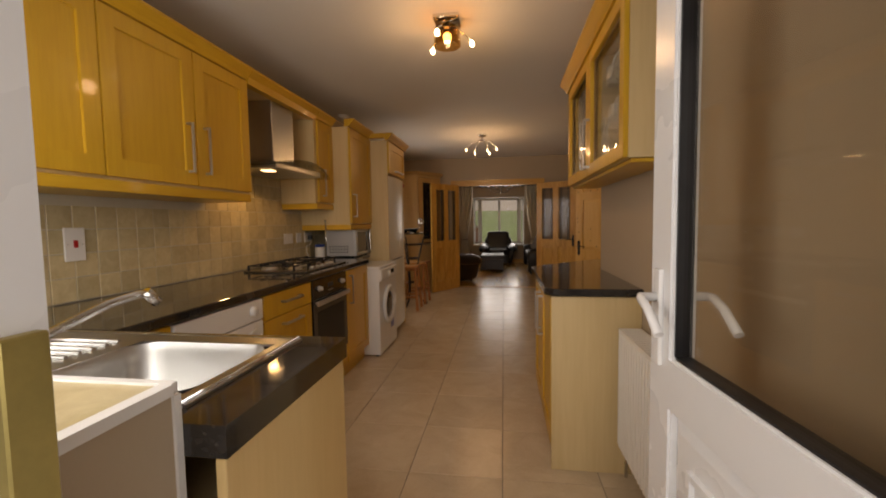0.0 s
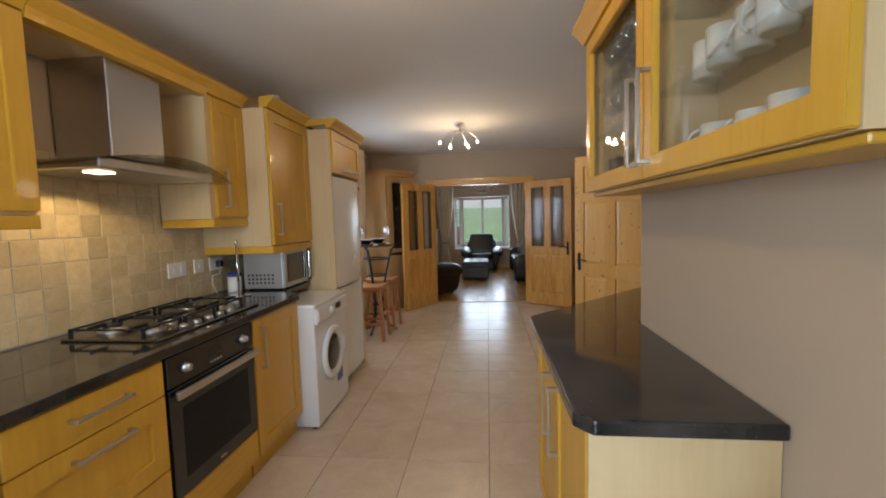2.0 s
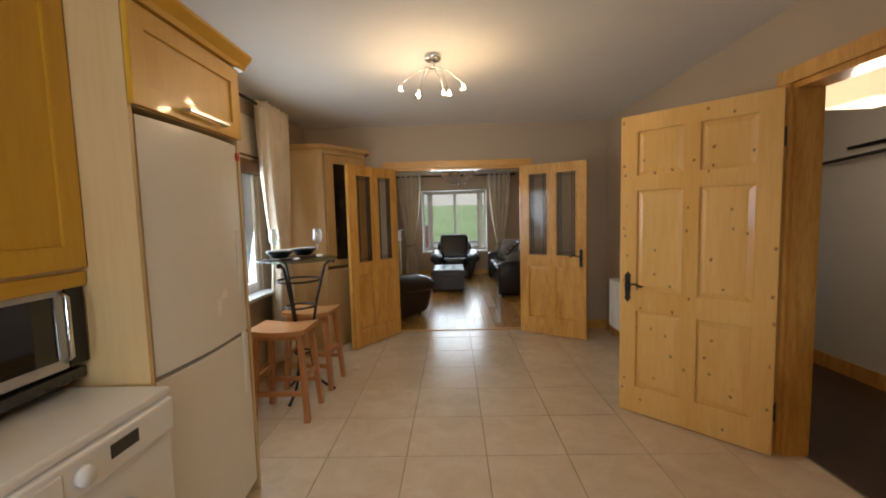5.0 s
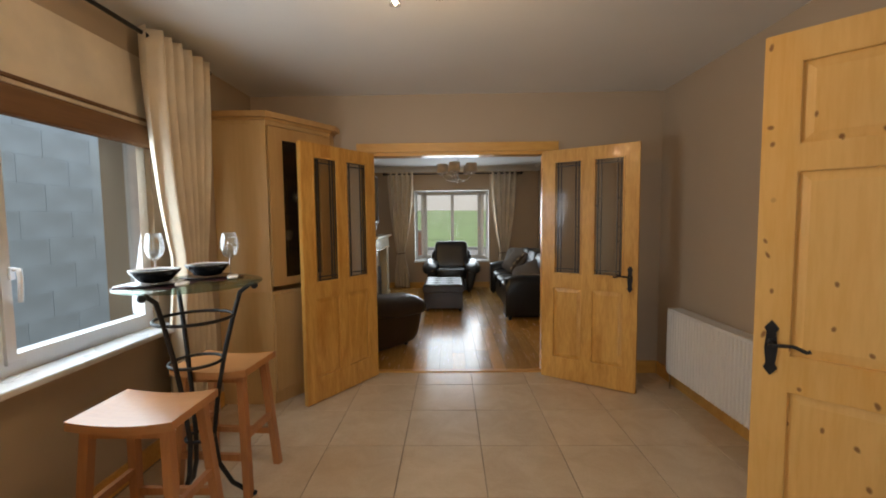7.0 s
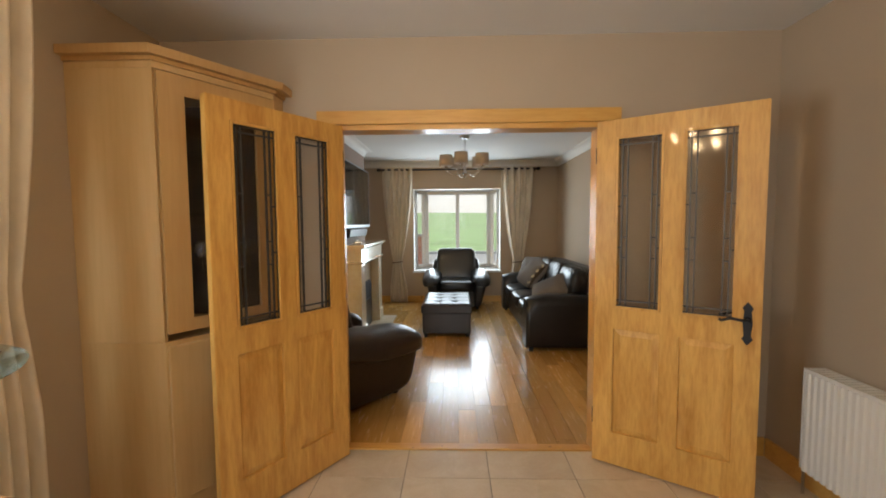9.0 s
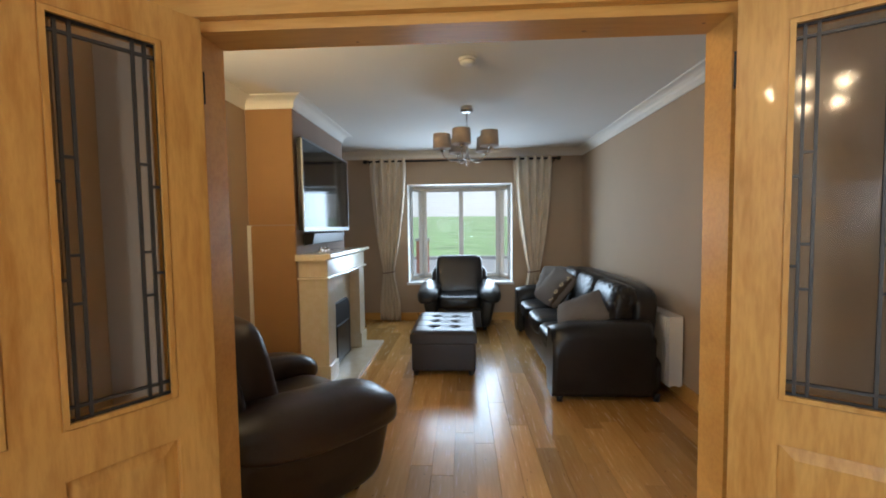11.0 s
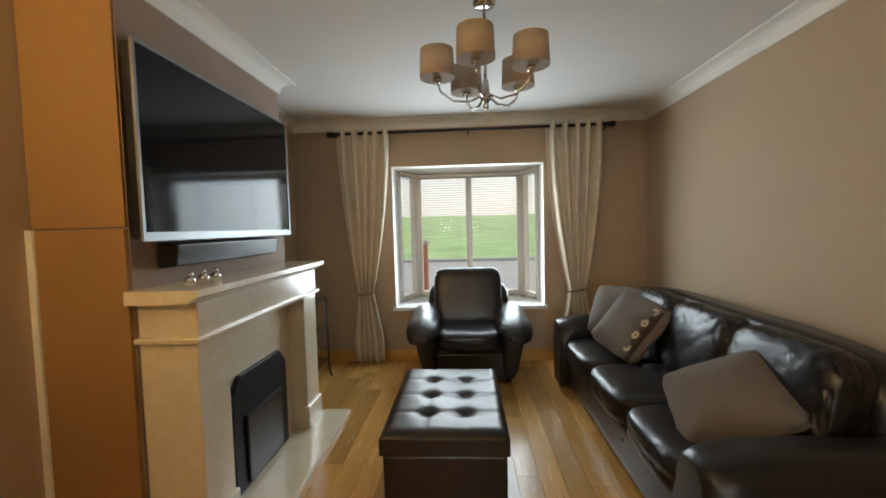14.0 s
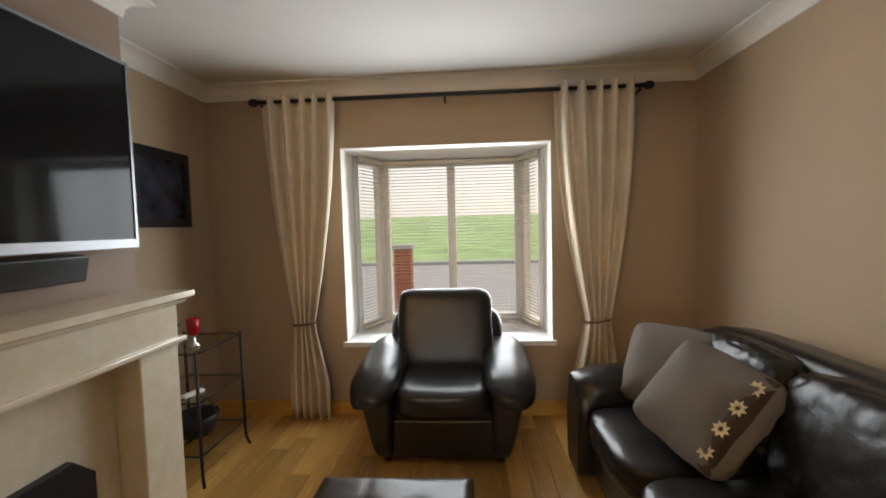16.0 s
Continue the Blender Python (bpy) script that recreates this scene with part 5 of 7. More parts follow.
light_frame(bay[0], bay[1])
light_frame(bay[1], bay[2], True)
light_frame(bay[2], bay[3])

# living room curtain pole and curtains
rod = thing("curtain_pole", "dark wooden curtain pole with round finials over the bay", "curtain pole")
RY, RZ = YW - 0.085, 2.325
part("rod", tube(bmesh.new(), [(-1.43, RY, RZ), (1.27, RY, RZ)], 0.014, 12), IRON, rod)
for x in (-1.46, 1.30):
    part("finial", pad(bmesh.new(), 0.07, 0.055, 0.055, 2.2, 6, pose(x, RY, RZ)), IRON, rod)
for x in (-1.40, -0.085, 1.24):
    part("bracket", tube(bmesh.new(), [(x, YW, RZ - 0.035), (x, RY, RZ - 0.03), (x, RY, RZ - 0.01)], 0.008, 8), IRON, rod)
curtain("cream curtain tied back at the bay window", ((-1.40, RY - 0.005), (-0.87, RY - 0.005)), RZ + 0.035, 0.015, (0.72, 0.32, 0.62, 0.22, 0.80), folds=5, depth=0.05, tie=(0.72, 0.32, 0.62))
curtain("cream curtain tied back at the bay window", ((0.66, RY - 0.005), (1.21, RY - 0.005)), RZ + 0.035, 0.015, (0.72, 0.38, 0.68, 0.20, 0.80), folds=5, depth=0.05, tie=(0.72, 0.38, 0.68))


# ---- lamps of the place ----
def spot_cluster(place, label, heads, energy):
    """Ceiling fitting: a round rose, thin curved arms and small capsule bulbs in glass cups."""
    c = thing("ceiling_light", label, "ceiling light", pose(*place))
    part("rose", lathe(bmesh.new(), [(0.055, 0), (0.055, -0.03), (0.045, -0.035), (0.0, -0.035)], 24), CHROME, c)
    part("stem", tube(bmesh.new(), [(0, 0, -0.03), (0, 0, -0.09)], 0.012, 10), CHROME, c)
    for k, (a, r, z) in enumerate(heads):
        ca, sa = math.cos(radians(a)), math.sin(radians(a))
        arm = part("arm", tube(bmesh.new(), [(0, 0, -0.085), (ca * r * 0.5, sa * r * 0.5, -0.10), (ca * r * 0.9, sa * r * 0.9, z + 0.03), (ca * r, sa * r, z)], 0.0045, 6), CHROME, c)
        part("cup", lathe(bmesh.new(), [(0.010, 0.02), (0.016, 0.0), (0.024, -0.035), (0.022, -0.035), (0.014, 0.0)], 14, (ca * r, sa * r, z)), DRINKGLASS, arm)
        part("bulb", pad(bmesh.new(), 0.024, 0.024, 0.03, 2, 3, pose(ca * r, sa * r, z - 0.015)), BULB, arm, "lit warm bulb")
        lamp("cluster_light", "POINT", (place[0] + ca * r * 1.0, place[1] + sa * r * 1.0, place[2] + z - 0.055), None, energy / len(heads), WARM, 0.02)
    return c


spot_cluster((-0.24, 6.83, CZ), "chrome ceiling fitting with six lit capsule bulbs", [(0, 0.20, -0.20), (65, 0.15, -0.19), (125, 0.2, -0.20), (185, 0.22, -0.20), (240, 0.18, -0.28), (305, 0.18, -0.28)], 22)
k1 = thing("ceiling_light", "square glass ceiling fitting with lit bulbs over the kitchen", "ceiling light", pose(-0.28, 3.56, CZ))
part("plate", boxm(-0.075, 0.075, -0.075, 0.075, -0.025, 0, bevel=0.004), CHROME, k1)
part("shade", lathe(bmesh.new(), [(0.05, -0.05), (0.075, -0.06), (0.08, -0.16), (0.07, -0.16), (0.06, -0.07)], 24), glass("amber_glass", (0.9, 0.72, 0.45), 0.05, 0.8), k1, "amber glass shade")
part("bulb", pad(bmesh.new(), 0.05, 0.05, 0.06, 2, 4, pose(0, 0, -0.11)), BULB, k1, "lit warm bulb")
for a in (0, 120, 240):
    ca, sa = math.cos(radians(a + 15)), math.sin(radians(a + 15))
    arm = part("arm", tube(bmesh.new(), [(0, 0, -0.03), (ca * 0.08, sa * 0.08, -0.07), (ca * 0.15, sa * 0.15, -0.12)], 0.006, 8), CHROME, k1)
    part("bulb", pad(bmesh.new(), 0.03, 0.03, 0.04, 2, 3, pose(ca * 0.15, sa * 0.15, -0.14)), BULB, arm, "lit warm bulb")
lamp("kitchen_light", "POINT", (-0.28, 3.56, CZ - 0.24), None, 15, WARM, 0.05)
# hall pendant
hp = thing("pendant_light", "pale square paper pendant lamp glowing in the hall", "pendant light", pose(2.35, 6.55, 0))
part("shade", boxm(-0.17, 0.17, -0.17, 0.17, 2.0, 2.2, bevel=0.03, seg=3), glow("paper_shade", (1.0, 0.72, 0.40), 1.5), hp)
part("cord", tube(bmesh.new(), [(0, 0, 2.2), (0, 0, CZ)], 0.005, 6), PLASTIC, hp)
lamp("hall_light", "POINT", (2.35, 6.55, 1.9), None, 9, (1, 0.8, 0.6), 0.1)
# unseen wall light inferred from warm-lit walls, living room side of middle wall
wl = thing("wall_light", "unseen small cloth-shaded wall light added beside the double doors", "wall light", pose(-1.50, YE1, 1.80))
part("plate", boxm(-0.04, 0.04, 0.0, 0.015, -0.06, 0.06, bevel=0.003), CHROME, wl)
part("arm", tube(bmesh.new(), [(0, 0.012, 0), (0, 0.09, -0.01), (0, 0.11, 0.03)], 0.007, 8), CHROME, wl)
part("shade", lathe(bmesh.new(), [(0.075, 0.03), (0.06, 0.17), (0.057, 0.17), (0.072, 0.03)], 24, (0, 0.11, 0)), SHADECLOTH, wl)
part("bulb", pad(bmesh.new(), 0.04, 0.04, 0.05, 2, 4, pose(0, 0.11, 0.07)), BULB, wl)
lamp("unseen_wall_light_glow", "POINT", (-1.50, YE1 + 0.11, 1.99), None, 58, (1.0, 0.72, 0.34), 0.04)
# chandelier in the living room
ch = thing("chandelier", "chrome five-arm chandelier with mushroom cloth drum shades, unlit", "chandelier", pose(-0.015, 11.63, 0))
part("rose", lathe(bmesh.new(), [(0.06, CZ), (0.06, CZ - 0.02), (0.045, CZ - 0.035), (0.0, CZ - 0.035)], 24), CHROME, ch)
part("stem", tube(bmesh.new(), [(0, 0, CZ - 0.03), (0, 0, 2.02)], 0.007, 10), CHROME, ch)
part("hub", lathe(bmesh.new(), [(0.0, 1.975), (0.022, 1.985), (0.03, 2.01), (0.018, 2.04), (0.012, 2.09), (0.0, 2.1)], 20), CHROME, ch)
part("finial", pad(bmesh.new(), 0.03, 0.03, 0.04, 2, 4, pose(0, 0, 1.965)), CHROME, ch)
for k in range(5):
    a = radians(72 * k + 113)
    ca, sa = math.cos(a), math.sin(a)
    arm = part("arm", tube(bmesh.new(), [(ca * r, sa * r, z) for r, z in ((0.01, 2.02), (0.08, 1.985), (0.16, 1.99), (0.22, 2.035), (0.235, 2.08))], 0.006, 8), CHROME, ch)
    part("cup", lathe(bmesh.new(), [(0.0, 2.075), (0.02, 2.08), (0.022, 2.10), (0.0, 2.10)], 16, (ca * 0.235, sa * 0.235, 0)), CHROME, arm)
    part("shade", lathe(bmesh.new(), [(0.083, 2.10), (0.086, 2.10), (0.08, 2.235), (0.077, 2.235), (0.083, 2.10)], 28, (ca * 0.235, sa * 0.235, 0)), SHADECLOTH, arm, "mushroom cloth drum shade")


# ---- living room: seating ----
def ottoman():
    o = thing("ottoman", "dark leather storage ottoman with a buttoned top", "ottoman")
    x0, x1, y0, y1 = -0.56, 0.055, 11.43, 12.35
    part("body", boxm(x0 + 0.012, x1 - 0.012, y0 + 0.012, y1 - 0.012, 0.045, 0.30, bevel=0.012, seg=2), BROWNLEATHER, o)
    bm = bmesh.new()
    nx, ny = 36, 54
    bx, by = [(-1 + 2 * (i + 1) / 3) for i in range(2)], [(-1 + 2 * (j + 1) / 4) for j in range(3)]
    sx, sy, cx, cy = (x1 - x0) / 2, (y1 - y0) / 2, (x0 + x1) / 2, (y0 + y1) / 2
    def height(u, v):
        e = max(abs(u), abs(v))
        z = 0.415 - 0.03 * max(0, (e - 0.86) / 0.14) ** 2
        px, py = (u + 1) / 2 * 3, (v + 1) / 2 * 4
        dx, dy = abs(px - round(px)), abs(py - round(py))
        crease = math.exp(-(dx / 0.07) ** 2) if 0 < round(px) < 3 else 0
        crease2 = math.exp(-(dy / 0.07) ** 2) if 0 < round(py) < 4 else 0
        z -= 0.003 * crease + 0.006 * crease2
        for a in bx:
            for b in by:
                z -= 0.026 * math.exp(-(((u - a) * sx) ** 2 + ((v - b) * sy) ** 2) / 0.0018)
        return z
    vs = [[bm.verts.new((cx + sx * u, cy + sy * v, height(u, v))) for v in (-1 + 2 * j / ny for j in range(ny + 1))] for u in (-1 + 2 * i / nx for i in range(nx + 1))]
    for i in range(nx):
        for j in range(ny):
            bm.faces.new((vs[i][j], vs[i + 1][j], vs[i + 1][j + 1], vs[i][j + 1])).smooth = True
    rim = [vs[i][0] for i in range(nx + 1)] + [vs[nx][j] for j in range(1, ny + 1)] + [vs[i][ny] for i in range(nx - 1, -1, -1)] + [vs[0][j] for j in range(ny - 1, 0, -1)]
    low = [bm.verts.new((v.co.x, v.co.y, 0.305)) for v in rim]
    for k in range(len(rim)):
        bm.faces.new((rim[k], rim[(k + 1) % len(rim)], low[(k + 1) % len(rim)], low[k]))
    bm.faces.new(low)
    lid = part("lid", bm, BROWNLEATHER, o, "buttoned leather lid")
    for a in bx:
        for b in by:
            part("button", lathe(bmesh.new(), [(0.011, 0), (0.009, 0.005), (0.0, 0.007)], 12, (cx + sx * a, cy + sy * b, height(a, b) - 0.002)), BROWNLEATHER, lid)
    for fx in (x0 + 0.05, x1 - 0.05):
        for fy in (y0 + 0.05, y1 - 0.05):
            part("leg", lathe(bmesh.new(), [(0.022, 0), (0.03, 0.045), (0.0, 0.045)], 12, (fx, fy, 0)), BLACK, o)


ottoman()


def rolled_arm(bm, y0, y1, x0, x1, z0, z1, roll=0.12, m=None, seed=0.0):
    """An upholstered arm running along y: a slab with a fat rolled top that dips at the front."""
    start = len(bm.verts)
    pts = []
    for k in range(17):
        s = k / 16
        pts.append((s, y0 + (y1 - y0) * s))
    x0, x1 = min(x0, x1), max(x0, x1)
    xm, w = (x0 + x1) / 2, (x1 - x0)
    prof = []
    for a in range(0, 360, 15):
        c, s_ = math.cos(radians(a)), math.sin(radians(a))
        prof.append((c, s_))
    rings = []
    for s, y in pts:
        droop = 0.05 * (1 - min(1, s / 0.35)) ** 2
        puff = 1 + 0.03 * noise.noise(Vector((s * 5 + seed, seed, 0)))
        endcap = 1 - 0.35 * max(0, (0.1 - s) / 0.1) ** 2 - 0.35 * max(0, (s - 0.95) / 0.05) ** 2
        ring = []
        for c, s_ in prof:
            top = s_ > 0
            hx = w / 2 * puff * (1.0 if top else 0.86 + 0.14 * (1 + s_))
            zc = z1 - roll
            zz = zc + (roll * s_ * puff if top else (zc - z0) * s_ * 0.999)
            xx = xm + hx * (abs(c) ** 0.6 if top else abs(c) ** 0.35) * (1 if c >= 0 else -1) * (endcap if top else 1)
            if not top:
                zz = zc + (zc - z0) * max(-1, s_ * 1.3)
            ring.append(bm.verts.new((xx, y, zz - droop * (1 if top else 0.4 * (zz - z0) / max(0.01, zc - z0)))))
        rings.append(ring)
    n = len(prof)
    for a, b in zip(rings, rings[1:]):
        for k in range(n):
            bm.faces.new((a[k], a[(k + 1) % n], b[(k + 1) % n], b[k])).smooth = True
    bm.faces.new(list(reversed(rings[0])))
    bm.faces.new(rings[-1])
    if m:
        bmesh.ops.transform(bm, matrix=m, verts=[v for r in rings for v in r])
    return bm


def flared_side(s, slim):
    """The side under an armchair's arm: full at the top, drawn in towards the floor."""
    bm = pad(bmesh.new(), 0.30, 0.82, 0.47, 6, 10, pose(0.425 * s, -0.01, 0.265))
    for v in bm.verts:
        f = max(0.0, min(1.0, (v.co.z - 0.03) / 0.40))
        if abs(v.co.x) > 0.29:
            v.co.x = s * (0.29 + (abs(v.co.x) - 0.29) * (slim + 0.36 * f ** 0.8))
        v.co.y += 0.03 * (1 - f) * (1 if v.co.y < 0 else -1)
    return bm


def arm_cap(s, width, thick, tilt, seed):
    """The puffed pad over an arm: it rolls outwards over the side and dips at its front end."""
    bm = pad(bmesh.new(), width, 0.90, thick, 3.0, 16, None, 0.02, 0, seed)
    for v in bm.verts:
        u, w = v.co.x * s / (width / 2), v.co.y / 0.45
        v.co.z -= 0.035 * max(0.0, u) ** 2 + 0.05 * max(0.0, -w - 0.45) ** 2 / 0.3
        v.co.z += 0.02 * max(0.0, w)
    bmesh.ops.transform(bm, matrix=pose(0.41 * s, -0.03, 0.50, 4, tilt * s), verts=bm.verts)
    return bm


def armchair(m, mat, label, slim=0.34, width=0.32, thick=0.155, tilt=5, soft=7.0):
    """Built facing -y, its base centred at the origin."""
    a = thing("armchair", label, "armchair", m)
    part("base", pad(bmesh.new(), 0.70, 0.74, 0.30, 9, 8, pose(0, 0.06, 0.19)), mat, a)
    part("front_panel", boxm(-0.31, 0.31, -0.335, -0.30, 0.04, 0.27, bevel=0.012, seg=2), mat, a)
    part("seat_cushion", pad(bmesh.new(), 0.60, 0.70, 0.2, 4.5, 12, pose(0, -0.06, 0.375), 0.012, 0.0, 3.1, 0.012), mat, a, "plump leather seat cushion")
    part("backrest", pad(bmesh.new(), 0.82, 0.26, 0.66, 5.5, 12, pose(0, 0.36, 0.48, -9), 0.01, 0, 5.0), mat, a)
    part("back_cushion", pad(bmesh.new(), 0.66, 0.26, 0.56, soft, 18, pose(0, 0.22, 0.68, -12), 0.014, 0, 1.7, 0.012), mat, a, "plump leather back cushion")
    for s in (-1, 1):
        arm = part("arm", flared_side(s, slim), mat, a)
        part("arm_pad", arm_cap(s, width, thick, tilt, 3.0 + s), mat, arm, "puffed leather arm pad")
    for fx in (-0.34, 0.34):
        for fy in (-0.28, 0.34):
            part("foot", lathe(bmesh.new(), [(0.022, 0), (0.03, 0.055), (0.0, 0.055)], 12, (fx, fy, 0)), BLACK, a)
    return a


armchair(pose(-0.12, 13.42, 0), BLACKLEATHER, "black leather armchair with puffed arms before the bay window")
armchair(pose(-1.09, 9.82, 0, 0, 0, 140), BROWNLEATHER, "dark brown leather armchair with puffed arms by the double doors", 0.44, 0.34, 0.20, 8, 4.5)


def sofa():
    """A three-seater along the east wall, facing -x."""
    s = thing("sofa", "black leather three-seater sofa with plump cushions", "sofa")
    x0, x1, y0, y1 = 0.62, 1.50, 10.86, 13.12
    part("base", pad(bmesh.new(), x1 - x0 - 0.08, y1 - y0 - 0.1, 0.30, 14, 6, pose((x0 + x1) / 2 + 0.03, (y0 + y1) / 2, 0.18)), BLACKLEATHER, s)
    part("backrest", pad(bmesh.new(), 0.24, y1 - y0 - 0.20, 0.80, 6, 16, pose(x1 - 0.12, (y0 + y1) / 2 + 0.09, 0.475, 0, 7), 0.006, 0, 7.7), BLACKLEATHER, s)
    w = (y1 - y0 - 0.44) / 3
    for k in range(3):
        yc = y0 + 0.22 + w * (k + 0.5)
        part("seat_cushion", pad(bmesh.new(), 0.66, w * 1.0, 0.2, 4.5, 20, pose(x0 + 0.34, yc, 0.375), 0.016, 0, 4.0 + k, 0.02), BLACKLEATHER, s, "plump leather seat cushion")
        part("back_cushion", pad(bmesh.new(), 0.23, w * 1.01, 0.47, 4.2, 30, pose(x1 - 0.265, yc, 0.645, 0, 13), 0.02, 0, 9.0 + 2 * k, 0.035), BLACKLEATHER, s, "creased leather back cushion")
    turn = Matrix(((0, 1, 0, 0), (-1, 0, 0, 0), (0, 0, 1, 0), (0, 0, 0, 1)))
    for ya, yb, sd in ((y0 - 0.02, y0 + 0.24, 1.0), (y1 - 0.24, y1 + 0.02, 6.0)):
        bm = rolled_arm(bmesh.new(), x0 - 0.01, x1 - 0.12, -yb, -ya, 0.05, 0.62, 0.12, turn, sd)
        part("arm", bm, BLACKLEATHER, s, "rolled leather arm")
    for fx in (x0 + 0.06, x1 - 0.08):
        for fy in (y0 + 0.06, y1 - 0.06):
            part("foot", lathe(bmesh.new(), [(0.022, 0), (0.03, 0.055), (0.0, 0.055)], 12, (fx, fy, 0)), BLACK, s)


sofa()

# ---- fireplace wall ----
fp = thing("fireplace", "polished cream marble fireplace surround with moulded mantel", "fireplace")
X = CBX + 0.002
part("leg", boxm(X, -1.22, 11.15, 11.36, 0.035, 0.95, bevel=0.004), CREAMSTONE, fp)
part("leg", boxm(X, -1.22, 12.23, 12.44, 0.035, 0.95, bevel=0.004), CREAMSTONE, fp)
for ya, yb in ((11.14, 11.37), (12.22, 12.45)):
    part("block", boxm(X, -1.205, ya, yb, 0.036, 0.19, bevel=0.004), CREAMSTONE, fp)
part("frieze", boxm(X, -1.215, 11.15, 12.44, 0.952, 1.10, bevel=0.004), CREAMSTONE, fp)
part("band", boxm(X, -1.195, 11.12, 12.47, 0.935, 0.958, bevel=0.006, seg=2), CREAMSTONE, fp)
bm = prism(bmesh.new(), [(X, 1.10), (-1.215, 1.10), (-1.20, 1.115), (-1.165, 1.13), (-1.165, 1.155), (X, 1.155)], 11.09, 12.49, Matrix(((1, 0, 0, 0), (0, 0, 1, 0), (0, 1, 0, 0), (0, 0, 0, 1))))
part("mantel_shelf", bm, CREAMSTONE, fp)
bm = plate(bmesh.new(), [11.362, 11.56, 12.04, 12.228], [0.036, 0.62, 0.934], {(1, 0)}, X, -1.33, ON_X)
part("back_panel", bm, CREAMSTONE, fp)
hearth = part("hearth", boxm(X, -1.02, 11.04, 12.53, 0.0, 0.035, bevel=0.004), CREAMSTONE, fp)
fi = thing("fire_insert", "dark metal fire cover in the hearth opening", "fire")
bm = prism(bmesh.new(), [(11.50, 0.037), (12.10, 0.037), (12.10, 0.56), (12.02, 0.64), (11.58, 0.64), (11.50, 0.56)], -1.329, -1.30, Matrix(((0, 0, 1, 0), (1, 0, 0, 0), (0, 1, 0, 0), (0, 0, 0, 1))), 0.004)
part("plate", bm, plain("dark_cast_metal", (0.02, 0.021, 0.025), 0.5, 0.5), fi)
part("grate", boxm(-1.30, -1.285, 11.60, 12.0, 0.06, 0.42, bevel=0.01, seg=2), BLACK, fi)

tv = thing("television", "large flat television on a wall bracket above the mantel", "television")
part("casing", boxm(-1.44, -1.398, 11.12, 12.46, 1.36, 2.13, bevel=0.004), BLACK, tv)
bm = plate(bmesh.new(), [11.115, 11.128, 12.452, 12.465], [1.35, 1.386, 2.125, 2.138], {(1, 1)}, -1.40, -1.388, ON_X)
part("bezel", bm, plain("dark_silver_bezel", (0.30, 0.31, 0.33), 0.38, 0.6, 0.03), tv, "slim dark silver bezel")
part("screen", boxm(-1.398, -1.393, 11.13, 12.45, 1.387, 2.123), SCREEN, tv, "glossy dark screen")
part("bracket", boxm(CBX, -1.44, 11.6, 12.0, 1.55, 1.95), BLACK, tv)
sb = thing("soundbar", "black soundbar fixed under the television", "soundbar")
bm = prism(bmesh.new(), [(-1.46, 1.34), (-1.36, 1.33), (-1.38, 1.235), (-1.46, 1.225)], 11.27, 12.20, Matrix(((1, 0, 0, 0), (0, 0, 1, 0), (0, 1, 0, 0), (0, 0, 0, 1))), 0.006)
part("cabinet", bm, BLACK, sb)
part("bracket", boxm(CBX, -1.455, 11.6, 11.9, 1.26, 1.32), BLACK, sb)
for k, y in enumerate((11.24, 11.33, 11.42)):
    t = thing("ornament", "small round silver ornament on the mantel", "ornament", pose(-1.30, y, 1.155), "ornaments on the mantel")
    part("body", pad(bmesh.new(), 0.045, 0.045, 0.04, 2.2, 5, pose(0, 0, 0.02)), CHROME, t)
    part("top", pad(bmesh.new(), 0.022, 0.022, 0.022, 2, 3, pose(0, 0.004, 0.048)), CHROME, t)


# ---- back door, windows behind the walker ----
d4 = tagged(part("door_4", bmesh.new(), UPVC), "white upvc half-glazed back door, standing open inwards", "door", kind="structure")
W4, H4, T4 = 0.87, 2.04, 0.06
bm = plate(bmesh.new(), [0, 0.11, W4 - 0.11, W4], [0.02, 0.16, 0.80, 0.93, H4 - 0.11, H4], {(1, 1), (1, 3)}, 0, T4, ON_Y)
bmesh.ops.recalc_face_normals(bm, faces=bm.faces)
bmesh.ops.bevel(bm, geom=[e for e in bm.edges if e.calc_face_angle(0) > 1], offset=0.006, segments=2, affect="EDGES")
bm.to_mesh(d4.data)
bm.free()
d4.matrix_basis = pose(0.55, 1.335, 0, 0, 0, math.degrees(math.atan2(2.20 - 1.335, 0.487 - 0.55)))
OBSCURE = glass("back_door_glass", (0.93, 0.90, 0.85), 0.02, 0.95)
g = part("pane", boxm(0.105, W4 - 0.105, 0.026, 0.034, 0.925, H4 - 0.105), OBSCURE, d4, "clear double-glazed pane")
g.visible_shadow = False
part("gasket", plate(bmesh.new(), [0.108, 0.116, W4 - 0.116, W4 - 0.108], [0.928, 0.936, H4 - 0.116, H4 - 0.108], {(1, 1)}, 0.012, 0.05, ON_Y), BLACK, d4, "black rubber gasket")
bm = bmesh.new()
fielded(bm, 0.108, W4 - 0.108, 0.158, 0.802, 0.008, T4 - 0.008)
part("panel", bm, UPVC, d4)
bm = plate(bmesh.new(), [0.20, 0.215, W4 - 0.215, W4 - 0.20], [0.25, 0.265, 0.695, 0.71], {(1, 1)}, T4 - 0.009, T4 + 0.004, ON_Y)
part("moulding", bm, UPVC, d4)
